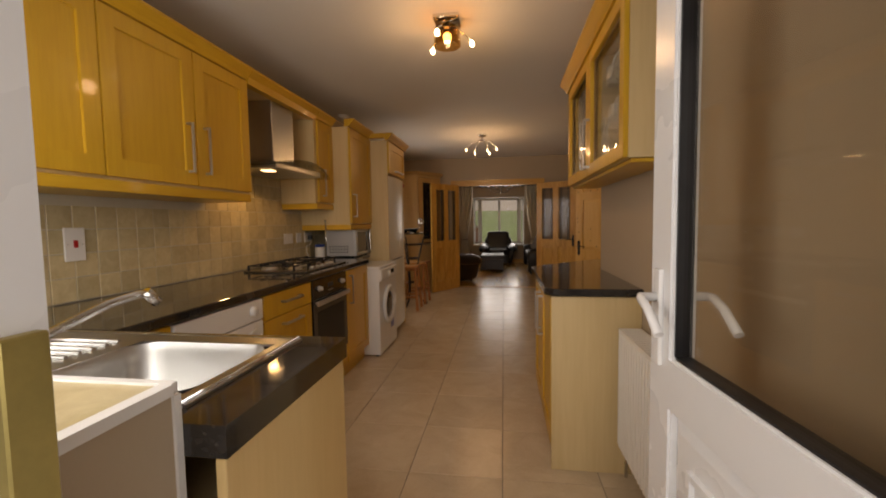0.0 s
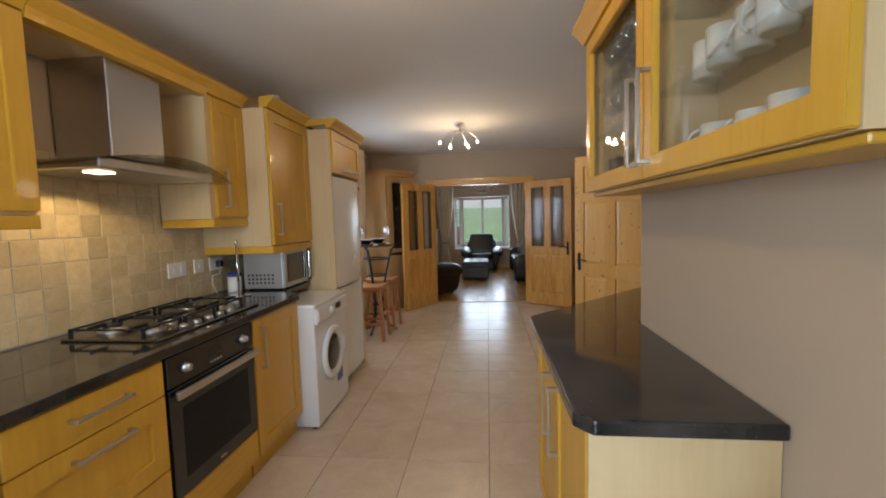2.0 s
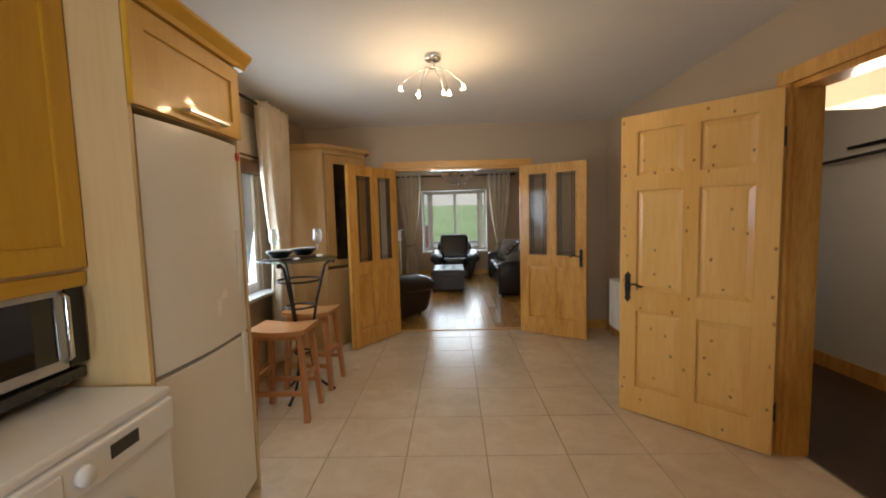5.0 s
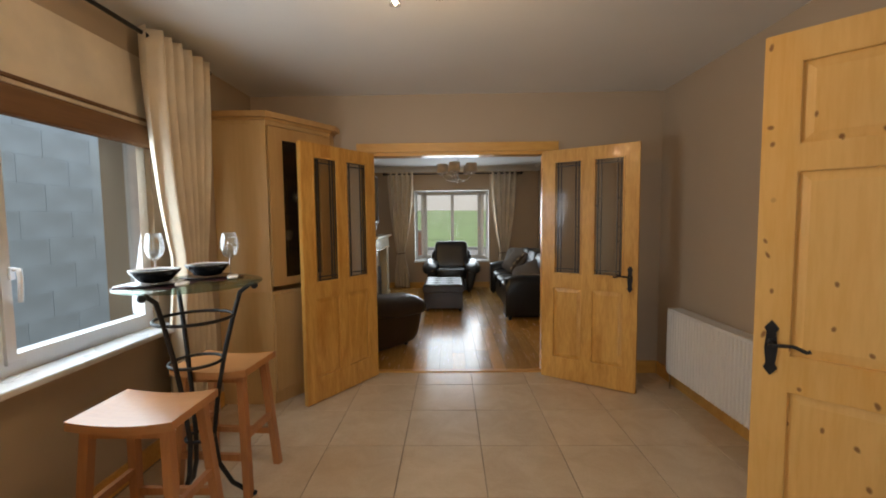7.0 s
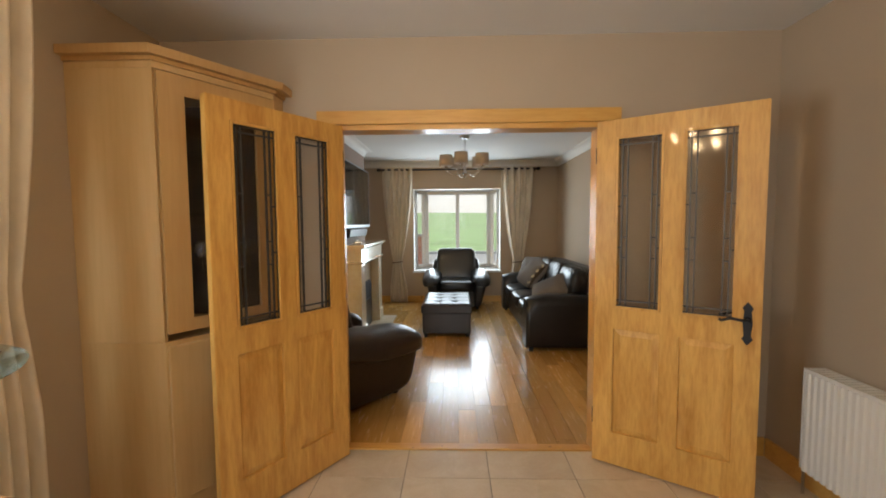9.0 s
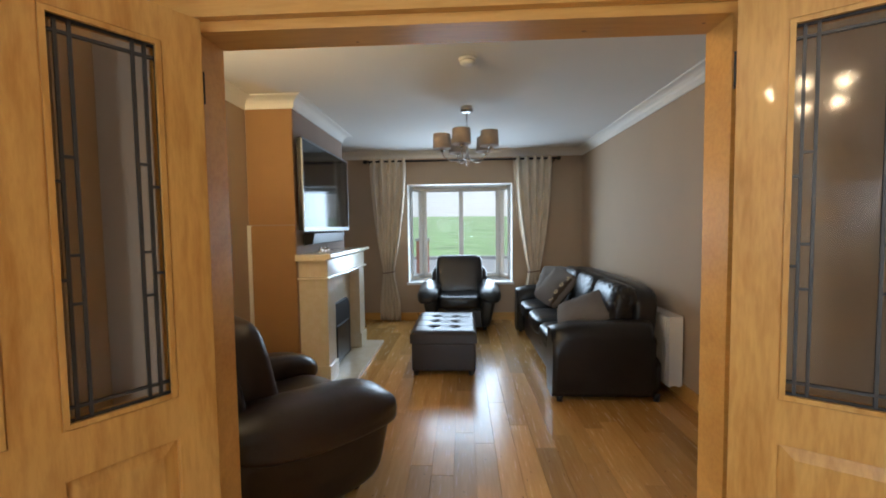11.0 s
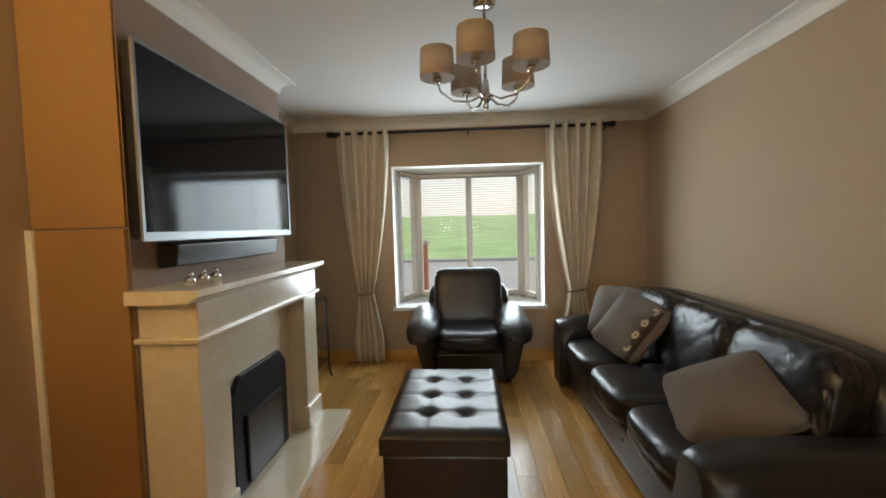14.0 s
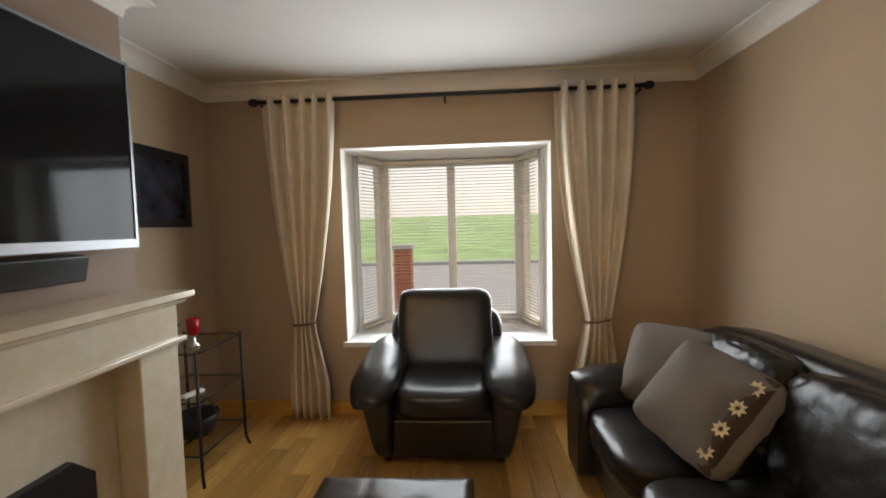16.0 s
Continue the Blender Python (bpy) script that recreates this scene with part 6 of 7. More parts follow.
for yy, sgn in ((T4, 1), (0.0, -1)):
    bm = bmesh.new()
    box(bm, W4 - 0.075, W4 - 0.04, min(yy, yy + sgn * 0.012), max(yy, yy + sgn * 0.012), 0.90, 1.14, 0.004, 2)
    tube(bm, [(W4 - 0.057, yy + sgn * 0.01, 1.07), (W4 - 0.057, yy + sgn * 0.05, 1.07), (W4 - 0.075, yy + sgn * 0.055, 1.07), (W4 - 0.12, yy + sgn * 0.055, 1.05), (W4 - 0.175, yy + sgn * 0.055, 1.005)], 0.011, 10)
    part("handle", bm, ENAMEL, d4, "white lever handle on a long plate")
part("lock_strip", boxm(W4, W4 + 0.002, 0.02, 0.04, 0.4, 1.6), STEEL, d4)
tagged(part("window_3", plate(bmesh.new(), [KL + 0.24, KL + 0.31, -0.95, -0.89, -0.499, -0.385, 0.55], [0.0, 0.992, 1.05, 2.05, 2.118], {(1, 2), (3, 2), (0, 0), (1, 0), (2, 0), (3, 0), (5, 0), (5, 1), (5, 2)}, YB0 + 0.075, YB0 + 0.14, ON_Y), UPVC),
       "white upvc frame joining the back door and kitchen window", "window", kind="structure")
w3 = bpy.data.objects["window_3"]
for a, b in ((KL + 0.305, -0.945), (-0.895, -0.495)):
    g = part("pane", boxm(a, b, YB0 + 0.10, YB0 + 0.108, 1.045, 2.055), GLASS, w3)
    g.visible_shadow = False
part("lock_keep", boxm(-0.3845, -0.37, YB0 + 0.09, YB0 + 0.13, 0.80, 1.17, bevel=0.002), plain("brass_keep", (0.42, 0.33, 0.12), 0.4, 0.8, 0.2), w3, "brass lock keep")
sill = shell("trim_kitchen_sill", boxm(-1.6, -0.52, YB0 + 0.142, YB1 - 0.012, 0.991, 1.0), WALLTILE, "cream tiled kitchen window sill", "sill")
rows_of("trim_sill_edge", [(-1.6, -0.50, YB1 - 0.011, YB1 + 0.004, 0.985, 1.004), (-0.519, -0.494, YB0 + 0.142, YB1 - 0.011, 0.985, 1.004), (-0.51, -0.494, YB1 - 0.010, YB1 + 0.004, 0.0, 0.984)], PLASTIC, "white tile trim on the sill edge", "trim")
rows_of("pavement_back_step", [(-0.9, 1.0, 0.2, YB0, -0.3, -0.13)], ASPHALT, "concrete step outside the back door", "step")
rows_of("trim_back_threshold", [(-0.40, 0.52, YB0, YB1, -0.15, -0.001)], UPVC, "white upvc back door threshold", "threshold")


# ---- radiators, switches, sockets ----
def radiator(m, length, height, label):
    """Built along x, its back to +y, bottom at z 0."""
    r = thing("radiator", label, "radiator", m, "panel radiators")
    n = max(4, int(length / 0.034))
    for yy, s in ((0.0, 1), (0.075, -1)):
        bm = bmesh.new()
        top, bot = [], []
        prof = []
        for k in range(n):
            x0 = length * k / n
            st = length / n
            prof += [(x0 + st * 0.12, 0.0), (x0 + st * 0.28, -0.010 * s), (x0 + st * 0.72, -0.010 * s), (x0 + st * 0.88, 0.0)]
        f = [(x, yy + y) for x, y in prof]
        bk = [(x, yy + 0.012 * s) for x, y in reversed([prof[0], prof[-1]])]
        prism(bm, f + bk, 0.02, height - 0.02)
        part("panel", bm, RADWHITE, r, "ribbed steel panel")
    part("top_grille", plate(bmesh.new(), [0] + [v for k in range(int(length / 0.03)) for v in (0.03 * k + 0.012, 0.03 * k + 0.024)] + [length], [-0.012, 0.0, 0.078, 0.09], {(2 * k + 1, 1) for k in range(int(length / 0.03))}, height - 0.018, height), RADWHITE, r, "slotted top grille")
    for x in (-0.002, length):
        part("side_cover", boxm(x, x + 0.003, -0.012, 0.09, 0.03, height), RADWHITE, r)
    part("valve", lathe(bmesh.new(), [(0.018, 0), (0.018, 0.06), (0.012, 0.065), (0.0, 0.065)], 14, (-0.035, 0.04, 0.03)), PLASTIC, r, "white valve")
    part("pipe", tube(bmesh.new(), [(-0.035, 0.04, -m.translation.z), (-0.035, 0.04, 0.05), (0.01, 0.04, 0.05)], 0.008, 8), CHROME, r)
    part("wall_bracket", boxm(length / 2 - 0.02, length / 2 + 0.02, 0.088, 0.112, 0.1, height - 0.1), RADWHITE, r)
    return r


radiator(pose(0.705 - 0.112, 3.07, 0.16, 0, 0, -90), 0.72, 0.59, "white ribbed panel radiator beside the peninsula")
radiator(pose(KR - 0.112, 8.54, 0.13, 0, 0, -90), 1.4, 0.54, "white ribbed panel radiator on the dining wall")
radiator(pose(LR - 0.112, 11.95, 0.07, 0, 0, -90), 0.98, 0.58, "white ribbed panel radiator behind the sofa")


def wall_plate(m, w, h, label, mat, rockers=1, plug=False, name="light_switch"):
    """A switch or socket plate in the x-z plane, facing -y."""
    t = thing(name, label, name.replace("_", " "), m)
    part("plate", boxm(-w / 2, w / 2, -0.009, 0, -h / 2, h / 2, bevel=0.003, seg=2), mat, t)
    for k in range(rockers):
        x = (k - (rockers - 1) / 2) * w / max(1, rockers) * 0.8
        part("rocker", boxm(x - 0.008, x + 0.008, -0.013, -0.009, -0.013, 0.013, bevel=0.001), mat, t)
    if plug:
        part("plug", boxm(-0.02, 0.02, -0.045, -0.009, -0.025, 0.02, bevel=0.006, seg=2), BLACK, t)
    for x in (-w * 0.36, w * 0.36):
        part("screw", lathe(bmesh.new(), [(0.004, 0), (0.003, 0.0015), (0.0, 0.0015)], 8, (x, -0.009, 0), Matrix.Rotation(radians(90), 4, "X")), STEEL, t)
    return t


wall_plate(pose(0.705, 2.66, 1.165, 0, 0, -90), 0.088, 0.088, "white plastic light switch on the kitchen wall", PLASTIC)
wall_plate(pose(LR, 10.47, 1.05, 0, 0, -90), 0.088, 0.088, "brushed chrome light switch on the living room wall", STEEL, 2)
TW = KL + 0.009
ck = wall_plate(pose(TW, 2.64, 1.19, 0, 0, 90), 0.09, 0.15, "white cooker switch with a red rocker on the tiles", PLASTIC, 0, name="cooker_switch")
part("red_rocker", boxm(-0.009, 0.009, -0.014, -0.009, -0.015, 0.018, bevel=0.001), plain("red_plastic", (0.5, 0.02, 0.02), 0.4), ck, "red rocker")
wall_plate(pose(TW, 4.49, 1.138, 0, 0, 90), 0.15, 0.09, "white double socket on the tiles", PLASTIC, 2, name="wall_socket")
wall_plate(pose(TW, 4.68, 1.14, 0, 0, 90), 0.09, 0.09, "white fused switch on the tiles", PLASTIC, 1, name="wall_socket")
wall_plate(pose(TW, 4.86, 1.138, 0, 0, 90), 0.15, 0.09, "white double socket with a black plug", PLASTIC, 1, True, name="wall_socket")
fl = thing("power_cable", "pale cable looping from the socket to the worktop", "cable")
part("cord", tube(bmesh.new(), [(TW + 0.04, 4.86, 1.12), (TW + 0.05, 4.82, 1.07), (TW + 0.04, 4.76, 1.06), (TW + 0.03, 4.77, 1.0), (TW + 0.04, 4.80, CT + 0.004)], 0.004, 6), PLASTIC, fl)
ph = thing("kitchen_roll_holder", "chrome kitchen roll stand on the granite worktop", "kitchen roll holder", pose(-1.61, 4.715, CT))
part("base", lathe(bmesh.new(), [(0.075, 0), (0.075, 0.006), (0.06, 0.01), (0.0, 0.01)], 24), CHROME, ph)
part("stem", tube(bmesh.new(), [(0, 0, 0.01), (0, 0, 0.36)], 0.007, 10), CHROME, ph)
part("knob", pad(bmesh.new(), 0.022, 0.022, 0.022, 2, 4, pose(0, 0, 0.365)), CHROME, ph)
cn = thing("canister", "white canister with a blue lid beside the microwave", "canister", pose(-1.76, 4.90, CT))
part("pot", lathe(bmesh.new(), [(0.045, 0), (0.047, 0.005), (0.047, 0.11), (0.0, 0.11)], 20), PLASTIC, cn)
part("lid", lathe(bmesh.new(), [(0.049, 0.11), (0.049, 0.13), (0.04, 0.135), (0.0, 0.135)], 20), plain("blue_plastic", (0.02, 0.06, 0.3), 0.4), cn, "blue plastic lid")
for nm, at_, lb in (("smoke_alarm", (-1.72, 5.52, CZ), "white round smoke alarm on the kitchen ceiling"), ("smoke_alarm", (-0.02, 10.49, CZ), "white round smoke alarm on the living room ceiling")):
    t = thing(nm, lb, "smoke alarm", pose(*at_), "smoke alarms")
    part("base", lathe(bmesh.new(), [(0.06, 0), (0.06, -0.012), (0.055, -0.015), (0.0, -0.015)], 24), PLASTIC, t)
    part("dome", lathe(bmesh.new(), [(0.05, -0.015), (0.048, -0.03), (0.03, -0.04), (0.0, -0.04)], 24), PLASTIC, t)
# fruit bowl
fb = thing("fruit_bowl", "wire fruit bowl on the granite breakfast corner", "fruit bowl", pose(1.30, 4.86, CT))
for k in range(6):
    r, z = 0.07 + 0.016 * k, 0.005 + 0.014 * k
    part("wire_ring", tube(bmesh.new(), [(r * math.cos(a), r * math.sin(a), z) for a in [2 * math.pi * i / 24 for i in range(25)]], 0.003, 6, False), CHROME, fb)
part("liner", lathe(bmesh.new(), [(0.0, 0.006), (0.07, 0.008), (0.15, 0.08), (0.145, 0.08), (0.068, 0.014), (0.0, 0.012)], 24), plain("dark_basket", (0.10, 0.03, 0.015), 0.6), fb)
for k, (x, y, c) in enumerate(((-0.05, 0.02, (0.55, 0.16, 0.02)), (0.04, 0.05, (0.45, 0.05, 0.02)), (0.03, -0.05, (0.55, 0.2, 0.03)), (-0.03, -0.06, (0.4, 0.05, 0.02)))):
    t = thing("orange" if c[1] > 0.1 else "apple", "ripe fruit lying in the wire bowl", "fruit", pose(1.30 + x, 4.86 + y, CT + 0.075), "fruit in the bowl")
    part("flesh", pad(bmesh.new(), 0.075, 0.075, 0.07, 2.1, 6), plain("fruit_skin_%s" % "abcd"[k], c, 0.4), t)
bn = thing("banana", "yellow banana lying on the fruit", "banana", pose(1.30, 4.86, CT + 0.12), "fruit in the bowl")
part("skin", tube(bmesh.new(), [(-0.08 + 0.016 * k, 0.03 * math.sin(k / 10 * math.pi), 0.03 * math.sin(k / 10 * math.pi)) for k in range(11)], 0.016, 8), plain("banana_skin", (0.65, 0.45, 0.05), 0.5), bn)


# ---- dining corner ----
def stool(m):
    s = thing("bar_stool", "reddish wooden stool with a dished seat", "stool", m, "stools at the bar table")
    bm = bmesh.new()
    n = 12
    hi, lo = [], []
    for i in range(n + 1):
        u = -1 + 2 * i / n
        z = 0.655 - 0.018 * (1 - u * u)
        hi.append([bm.verts.new((0.20 * u, v, z)) for v in (-0.15, 0.15)])
        lo.append([bm.verts.new((0.20 * u, v, z - 0.034)) for v in (-0.15, 0.15)])
    for i in range(n):
        bm.faces.new((hi[i][0], hi[i + 1][0], hi[i + 1][1], hi[i][1]))
        bm.faces.new((lo[i][0], lo[i][1], lo[i + 1][1], lo[i + 1][0]))
        for e in (0, 1):
            bm.faces.new((hi[i][e], hi[i + 1][e], lo[i + 1][e], lo[i][e]))
    for i in (0, n):
        bm.faces.new((hi[i][0], hi[i][1], lo[i][1], lo[i][0]))
    part("seat", bm, wood("stool_seat_wood", (0.52, 0.24, 0.09), (0.40, 0.16, 0.05), "x", 0.3, 8, 6, coat=0.2), s, "dished wooden seat")
    foot = {}
    for sx in (-1, 1):
        for sy in (-1, 1):
            bm = bmesh.new()
            for (x, y, z) in ((sx * 0.15, sy * 0.105, 0.62), (sx * 0.19, sy * 0.15, 0.0)):
                for dx, dy in ((-0.018, -0.018), (0.018, -0.018), (0.018, 0.018), (-0.018, 0.018)):
                    bm.verts.new((x + dx, y + dy, z))
            bm.verts.ensure_lookup_table()
            v = bm.verts
            bm.faces.new((v[0], v[1], v[2], v[3]))
            bm.faces.new((v[7], v[6], v[5], v[4]))
            for k in range(4):
                bm.faces.new((v[k], v[4 + k], v[4 + (k + 1) % 4], v[(k + 1) % 4]))
            part("leg", bm, STOOLWOOD, s)
    for sy, z in ((-1, 0.20), (1, 0.20)):
        k = (0.62 - z) / 0.62
        x, y = 0.15 + 0.04 * k, 0.105 + 0.045 * k
        part("stretcher", boxm(-x, x, sy * y - 0.011, sy * y + 0.011, z - 0.016, z + 0.016), STOOLWOOD, s)
    for sx, z in ((-1, 0.30), (1, 0.30)):
        k = (0.62 - z) / 0.62
        x, y = 0.15 + 0.04 * k, 0.105 + 0.045 * k
        part("stretcher", boxm(sx * x - 0.011, sx * x + 0.011, -y, y, z - 0.016, z + 0.016), STOOLWOOD, s)
    for sy in (-1, 1):
        part("apron", boxm(-0.14, 0.14, sy * 0.108 - 0.01, sy * 0.108 + 0.01, 0.575, 0.622), STOOLWOOD, s)
    return s


st = stool(pose(-1.365, 6.885, 0))
copy_thing(st, pose(-1.345, 7.42, 0, 0, 0, -4))

TX, TY, TZ = -1.36, 7.20, 1.10
bt = thing("bar_table", "small round glass bar table on a black wrought-iron base", "table", pose(TX, TY, 0))
part("tabletop", lathe(bmesh.new(), [(0.0, TZ - 0.01), (0.30, TZ - 0.01), (0.303, TZ - 0.005), (0.30, TZ), (0.0, TZ)], 48), glass("green_edged_glass", (0.72, 0.82, 0.78), 0.01, 0.85), bt, "round clear glass top with a green edge")
for a in (20, 140, 260):
    ca, sa = math.cos(radians(a)), math.sin(radians(a))
    pts = [(ca * r, sa * r, z) for r, z in ((0.27, TZ - 0.03), (0.25, TZ - 0.02), (0.20, TZ - 0.06), (0.165, 0.92), (0.125, 0.76), (0.085, 0.55), (0.06, 0.35), (0.075, 0.2), (0.13, 0.09), (0.19, 0.035), (0.225, 0.012))]
    leg = part("leg", tube(bmesh.new(), pts, 0.011, 8), IRON, bt, "curved wrought-iron leg")
    part("scroll", pad(bmesh.new(), 0.035, 0.035, 0.035, 2, 4, pose(ca * 0.265, sa * 0.265, TZ - 0.03)), IRON, leg)
    part("foot", pad(bmesh.new(), 0.03, 0.03, 0.024, 2, 4, pose(ca * 0.225, sa * 0.225, 0.012)), IRON, leg)
for r, z in ((0.165, 0.93), (0.112, 0.72), (0.06, 0.35)):
    part("ring", tube(bmesh.new(), [(r * math.cos(a), r * math.sin(a), z) for a in [2 * math.pi * i / 32 for i in range(33)]], 0.008, 8, False), IRON, bt)
for k, (x, y) in enumerate(((-0.10, -0.10), (0.0, 0.13))):
    pm = tagged(part("placemat", boxm(TX + x - 0.13, TX + x + 0.13, TY + y - 0.10, TY + y + 0.10, TZ + 0.0005, TZ + 0.004), plain("burgundy_mat", (0.05, 0.008, 0.012), 0.7)), "dark burgundy placemat on the glass table", "placemat", "place settings")
    b = thing("bowl", "black bowl with a pale inside on a plate", "bowl", pose(TX + x, TY + y, TZ + 0.016), "place settings")
    part("outside", lathe(bmesh.new(), [(0.04, 0), (0.06, 0.006), (0.098, 0.05), (0.10, 0.058), (0.097, 0.058), (0.0, 0.055 - 0.04)], 32), plain("black_glaze", (0.01, 0.012, 0.015), 0.2), b)
    part("inside", lathe(bmesh.new(), [(0.0, 0.0155), (0.055, 0.022), (0.096, 0.0585), (0.092, 0.0585), (0.054, 0.026), (0.0, 0.019)], 32), CHINA, b, "pale glazed inside")
    pt = thing("plate", "dark dinner plate under the bowl", "plate", pose(TX + x, TY + y, TZ + 0.0045), "place settings")
    part("disc", lathe(bmesh.new(), [(0.0, 0), (0.07, 0), (0.115, 0.009), (0.112, 0.011), (0.07, 0.004), (0.0, 0.004)], 32), plain("dark_glaze", (0.02, 0.02, 0.022), 0.2), pt)
    nk = thing("napkin", "folded white napkin on the glass table", "napkin", pose(TX + x + 0.14, TY + y - 0.03, TZ + 0.005, 0, 0, 25), "place settings")
    part("fold", pad(bmesh.new(), 0.05, 0.11, 0.014, 4, 4, pose(0, 0, 0.008), 0.05, 0, 3), PLASTIC, nk)
wine_glass(pose(TX + 0.13, TY + 0.10, TZ + 0.0005), "place settings", 0.23)
wine_glass(pose(TX - 0.20, TY + 0.04, TZ + 0.0005), "place settings", 0.23)

# corner cabinet
CORNERWOOD = wood("aged_beech_frame", (0.60, 0.37, 0.15), (0.48, 0.27, 0.09), "z", 0.4, 14, 4, coat=0.15)
CORNERPALE = wood("warm_beech_panel", (0.67, 0.455, 0.215), (0.57, 0.36, 0.145), "z", 0.4, 16, 4)
cc = thing("corner_cabinet", "pale beech corner display cabinet with a glazed door", "cabinet")
out = [(KL + 0.002, 8.31), (-1.478, 8.31), (-1.155, 8.80), (-1.155, YE0 - 0.002), (KL + 0.002, YE0 - 0.002)]
part("plinth", prism(bmesh.new(), out, 0.0, 0.86), CORNERPALE, cc)
part("top", prism(bmesh.new(), out, 2.09, 2.12), CORNERPALE, cc)
part("side_panel", boxm(KL + 0.002, -1.478, 8.31, 8.33, 0.861, 2.089), CORNERPALE, cc)
part("side_panel", boxm(-1.175, -1.155, 8.80, YE0 - 0.002, 0.861, 2.089), CORNERPALE, cc)
# back boards coloured much darker than the cabinet's panels
part("back", boxm(KL + 0.003, KL + 0.012, 8.331, YE0 - 0.003, 0.861, 2.089), plain("dark_brown_back", (0.05, 0.02, 0.01), 0.5), cc)
part("back", boxm(KL + 0.013, -1.176, YE0 - 0.012, YE0 - 0.003, 0.861, 2.089), plain("dark_brown_back", (0.05, 0.02, 0.01), 0.5), cc)
for z in (1.15, 1.45, 1.75):
    part("shelf", prism(bmesh.new(), [(KL + 0.02, 8.34), (-1.49, 8.34), (-1.18, 8.80), (-1.18, YE0 - 0.02), (KL + 0.02, YE0 - 0.02)], z, z + 0.006), GLASS, cc)
bm = bmesh.new()
big = [(KL + 0.002, 8.27), (-1.46, 8.27), (-1.10, 8.80), (-1.10, YE0 - 0.002), (KL + 0.002, YE0 - 0.002)]
prism(bm, [(KL + 0.002, 8.30), (-1.472, 8.30), (-1.14, 8.80), (-1.14, YE0 - 0.002), (KL + 0.002, YE0 - 0.002)], 2.121, 2.14)
prism(bm, big, 2.1401, 2.18)
part("cornice", bm, CORNERWOOD, cc)
ang = math.atan2(0.49, 0.323)
L = math.hypot(0.323, 0.49)
mm = Matrix.Translation((-1.478, 8.31, 0)) @ Matrix.Rotation(ang, 4, "Z")
dd = part("door", plate(bmesh.new(), [0.01, 0.12, L - 0.12, L - 0.01], [0.90, 0.96, 1.99, 2.08], {(1, 1)}, -0.02, 0.0, ON_Y), CORNERWOOD, cc, m=mm)
part("pane", boxm(0.115, L - 0.115, -0.012, -0.008, 0.955, 1.995), TINTED, dd)
part("lower_door", boxm(0.01, L - 0.01, -0.02, 0.0, 0.10, 0.84, bevel=0.003), CORNERPALE, cc, m=mm)
for k in range(5):
    wine_glass(pose(-1.42 + 0.05 * k, 8.52 + 0.06 * k, (1.156, 1.456, 1.756)[k % 3]), "glasses in the corner cabinet", 0.16)

# ---- living room wall pieces and small things ----
wh = thing("wheel_wall_art", "black cycle wheel with a ruffled red centre on the wall", "wall art", pose(LL + 0.002, 10.205, 1.79))
ring = lambda r, t, x: tube(bmesh.new(), [(x, r * math.cos(a), r * math.sin(a)) for a in [2 * math.pi * i / 64 for i in range(65)]], t, 8, False)
part("tyre", ring(0.338, 0.016, 0.018), BLACK, wh, "black tyre")
part("rim", ring(0.318, 0.008, 0.018), STEEL, wh, "steel rim")
for k in range(28):
    a = 2 * math.pi * k / 28
    part("spoke", tube(bmesh.new(), [(0.02, 0.03 * math.cos(a + 0.5), 0.03 * math.sin(a + 0.5)), (0.018, 0.316 * math.cos(a), 0.316 * math.sin(a))], 0.0014, 4), STEEL, wh)
bm = bmesh.new()
rings = []
for j in range(11):
    r = 0.195 * j / 10
    rings.append([bm.verts.new((0.028 + 0.05 * (1 - (j / 10) ** 2) + (0.022 * (j / 10) ** 4) * math.sin(22 * a) + 0.006 * noise.noise(Vector((r * 20, a * 3, 0))), r * (1 + 0.03 * math.sin(11 * a)) * math.cos(a), r * (1 + 0.03 * math.sin(11 * a)) * math.sin(a))) for a in [2 * math.pi * i / 88 for i in range(88)]])
for a, b in zip(rings, rings[1:]):
    for i in range(88):
        bm.faces.new((a[i], a[(i + 1) % 88], b[(i + 1) % 88], b[i])).smooth = True
bmesh.ops.remove_doubles(bm, verts=bm.verts, dist=1e-5)
part("rosette", bm, RED, wh, "ruffled red cloth rosette")
pf = thing("picture_frame", "dark framed night photograph on the wall", "picture", pose(LL, 13.24, 1.69))
part("frame", plate(bmesh.new(), [-0.245, -0.19, 0.19, 0.245], [-0.245, -0.19, 0.19, 0.245], {(1, 1)}, 0.002, 0.03, ON_X), BLACK, pf)
part("print", boxm(0.002, 0.012, -0.192, 0.192, -0.192, 0.192), plain("dark_blue_print", (0.03, 0.035, 0.055), 0.2, 0, 0.8, 8, 40, 0), pf, "dark blue-grey photograph")
sd = thing("side_table", "black metal side table with glass shelves", "side table", pose(-1.63, 13.08, 0))
for sx in (-0.19, 0.19):
    for sy in (-0.22, 0.22):
        part("leg", tube(bmesh.new(), [(sx, sy, 0.76), (sx, sy, 0.12), (sx * 1.02, sy * 1.02, 0.05), (sx * 1.1, sy * 1.08, 0.0)], 0.009, 8), IRON, sd)
for z in (0.18, 0.48, 0.755):
    for sy in (-0.22, 0.22):
        part("rail", tube(bmesh.new(), [(-0.19, sy, z - 0.012), (0.19, sy, z - 0.012)], 0.006, 6), IRON, sd)
    for sx in (-0.19, 0.19):
        part("rail", tube(bmesh.new(), [(sx, -0.22, z - 0.012), (sx, 0.22, z - 0.012)], 0.006, 6), IRON, sd)
    part("shelf", boxm(-0.2, 0.2, -0.23, 0.23, z - 0.005, z + 0.001), TINTED, sd, "smoked glass shelf")
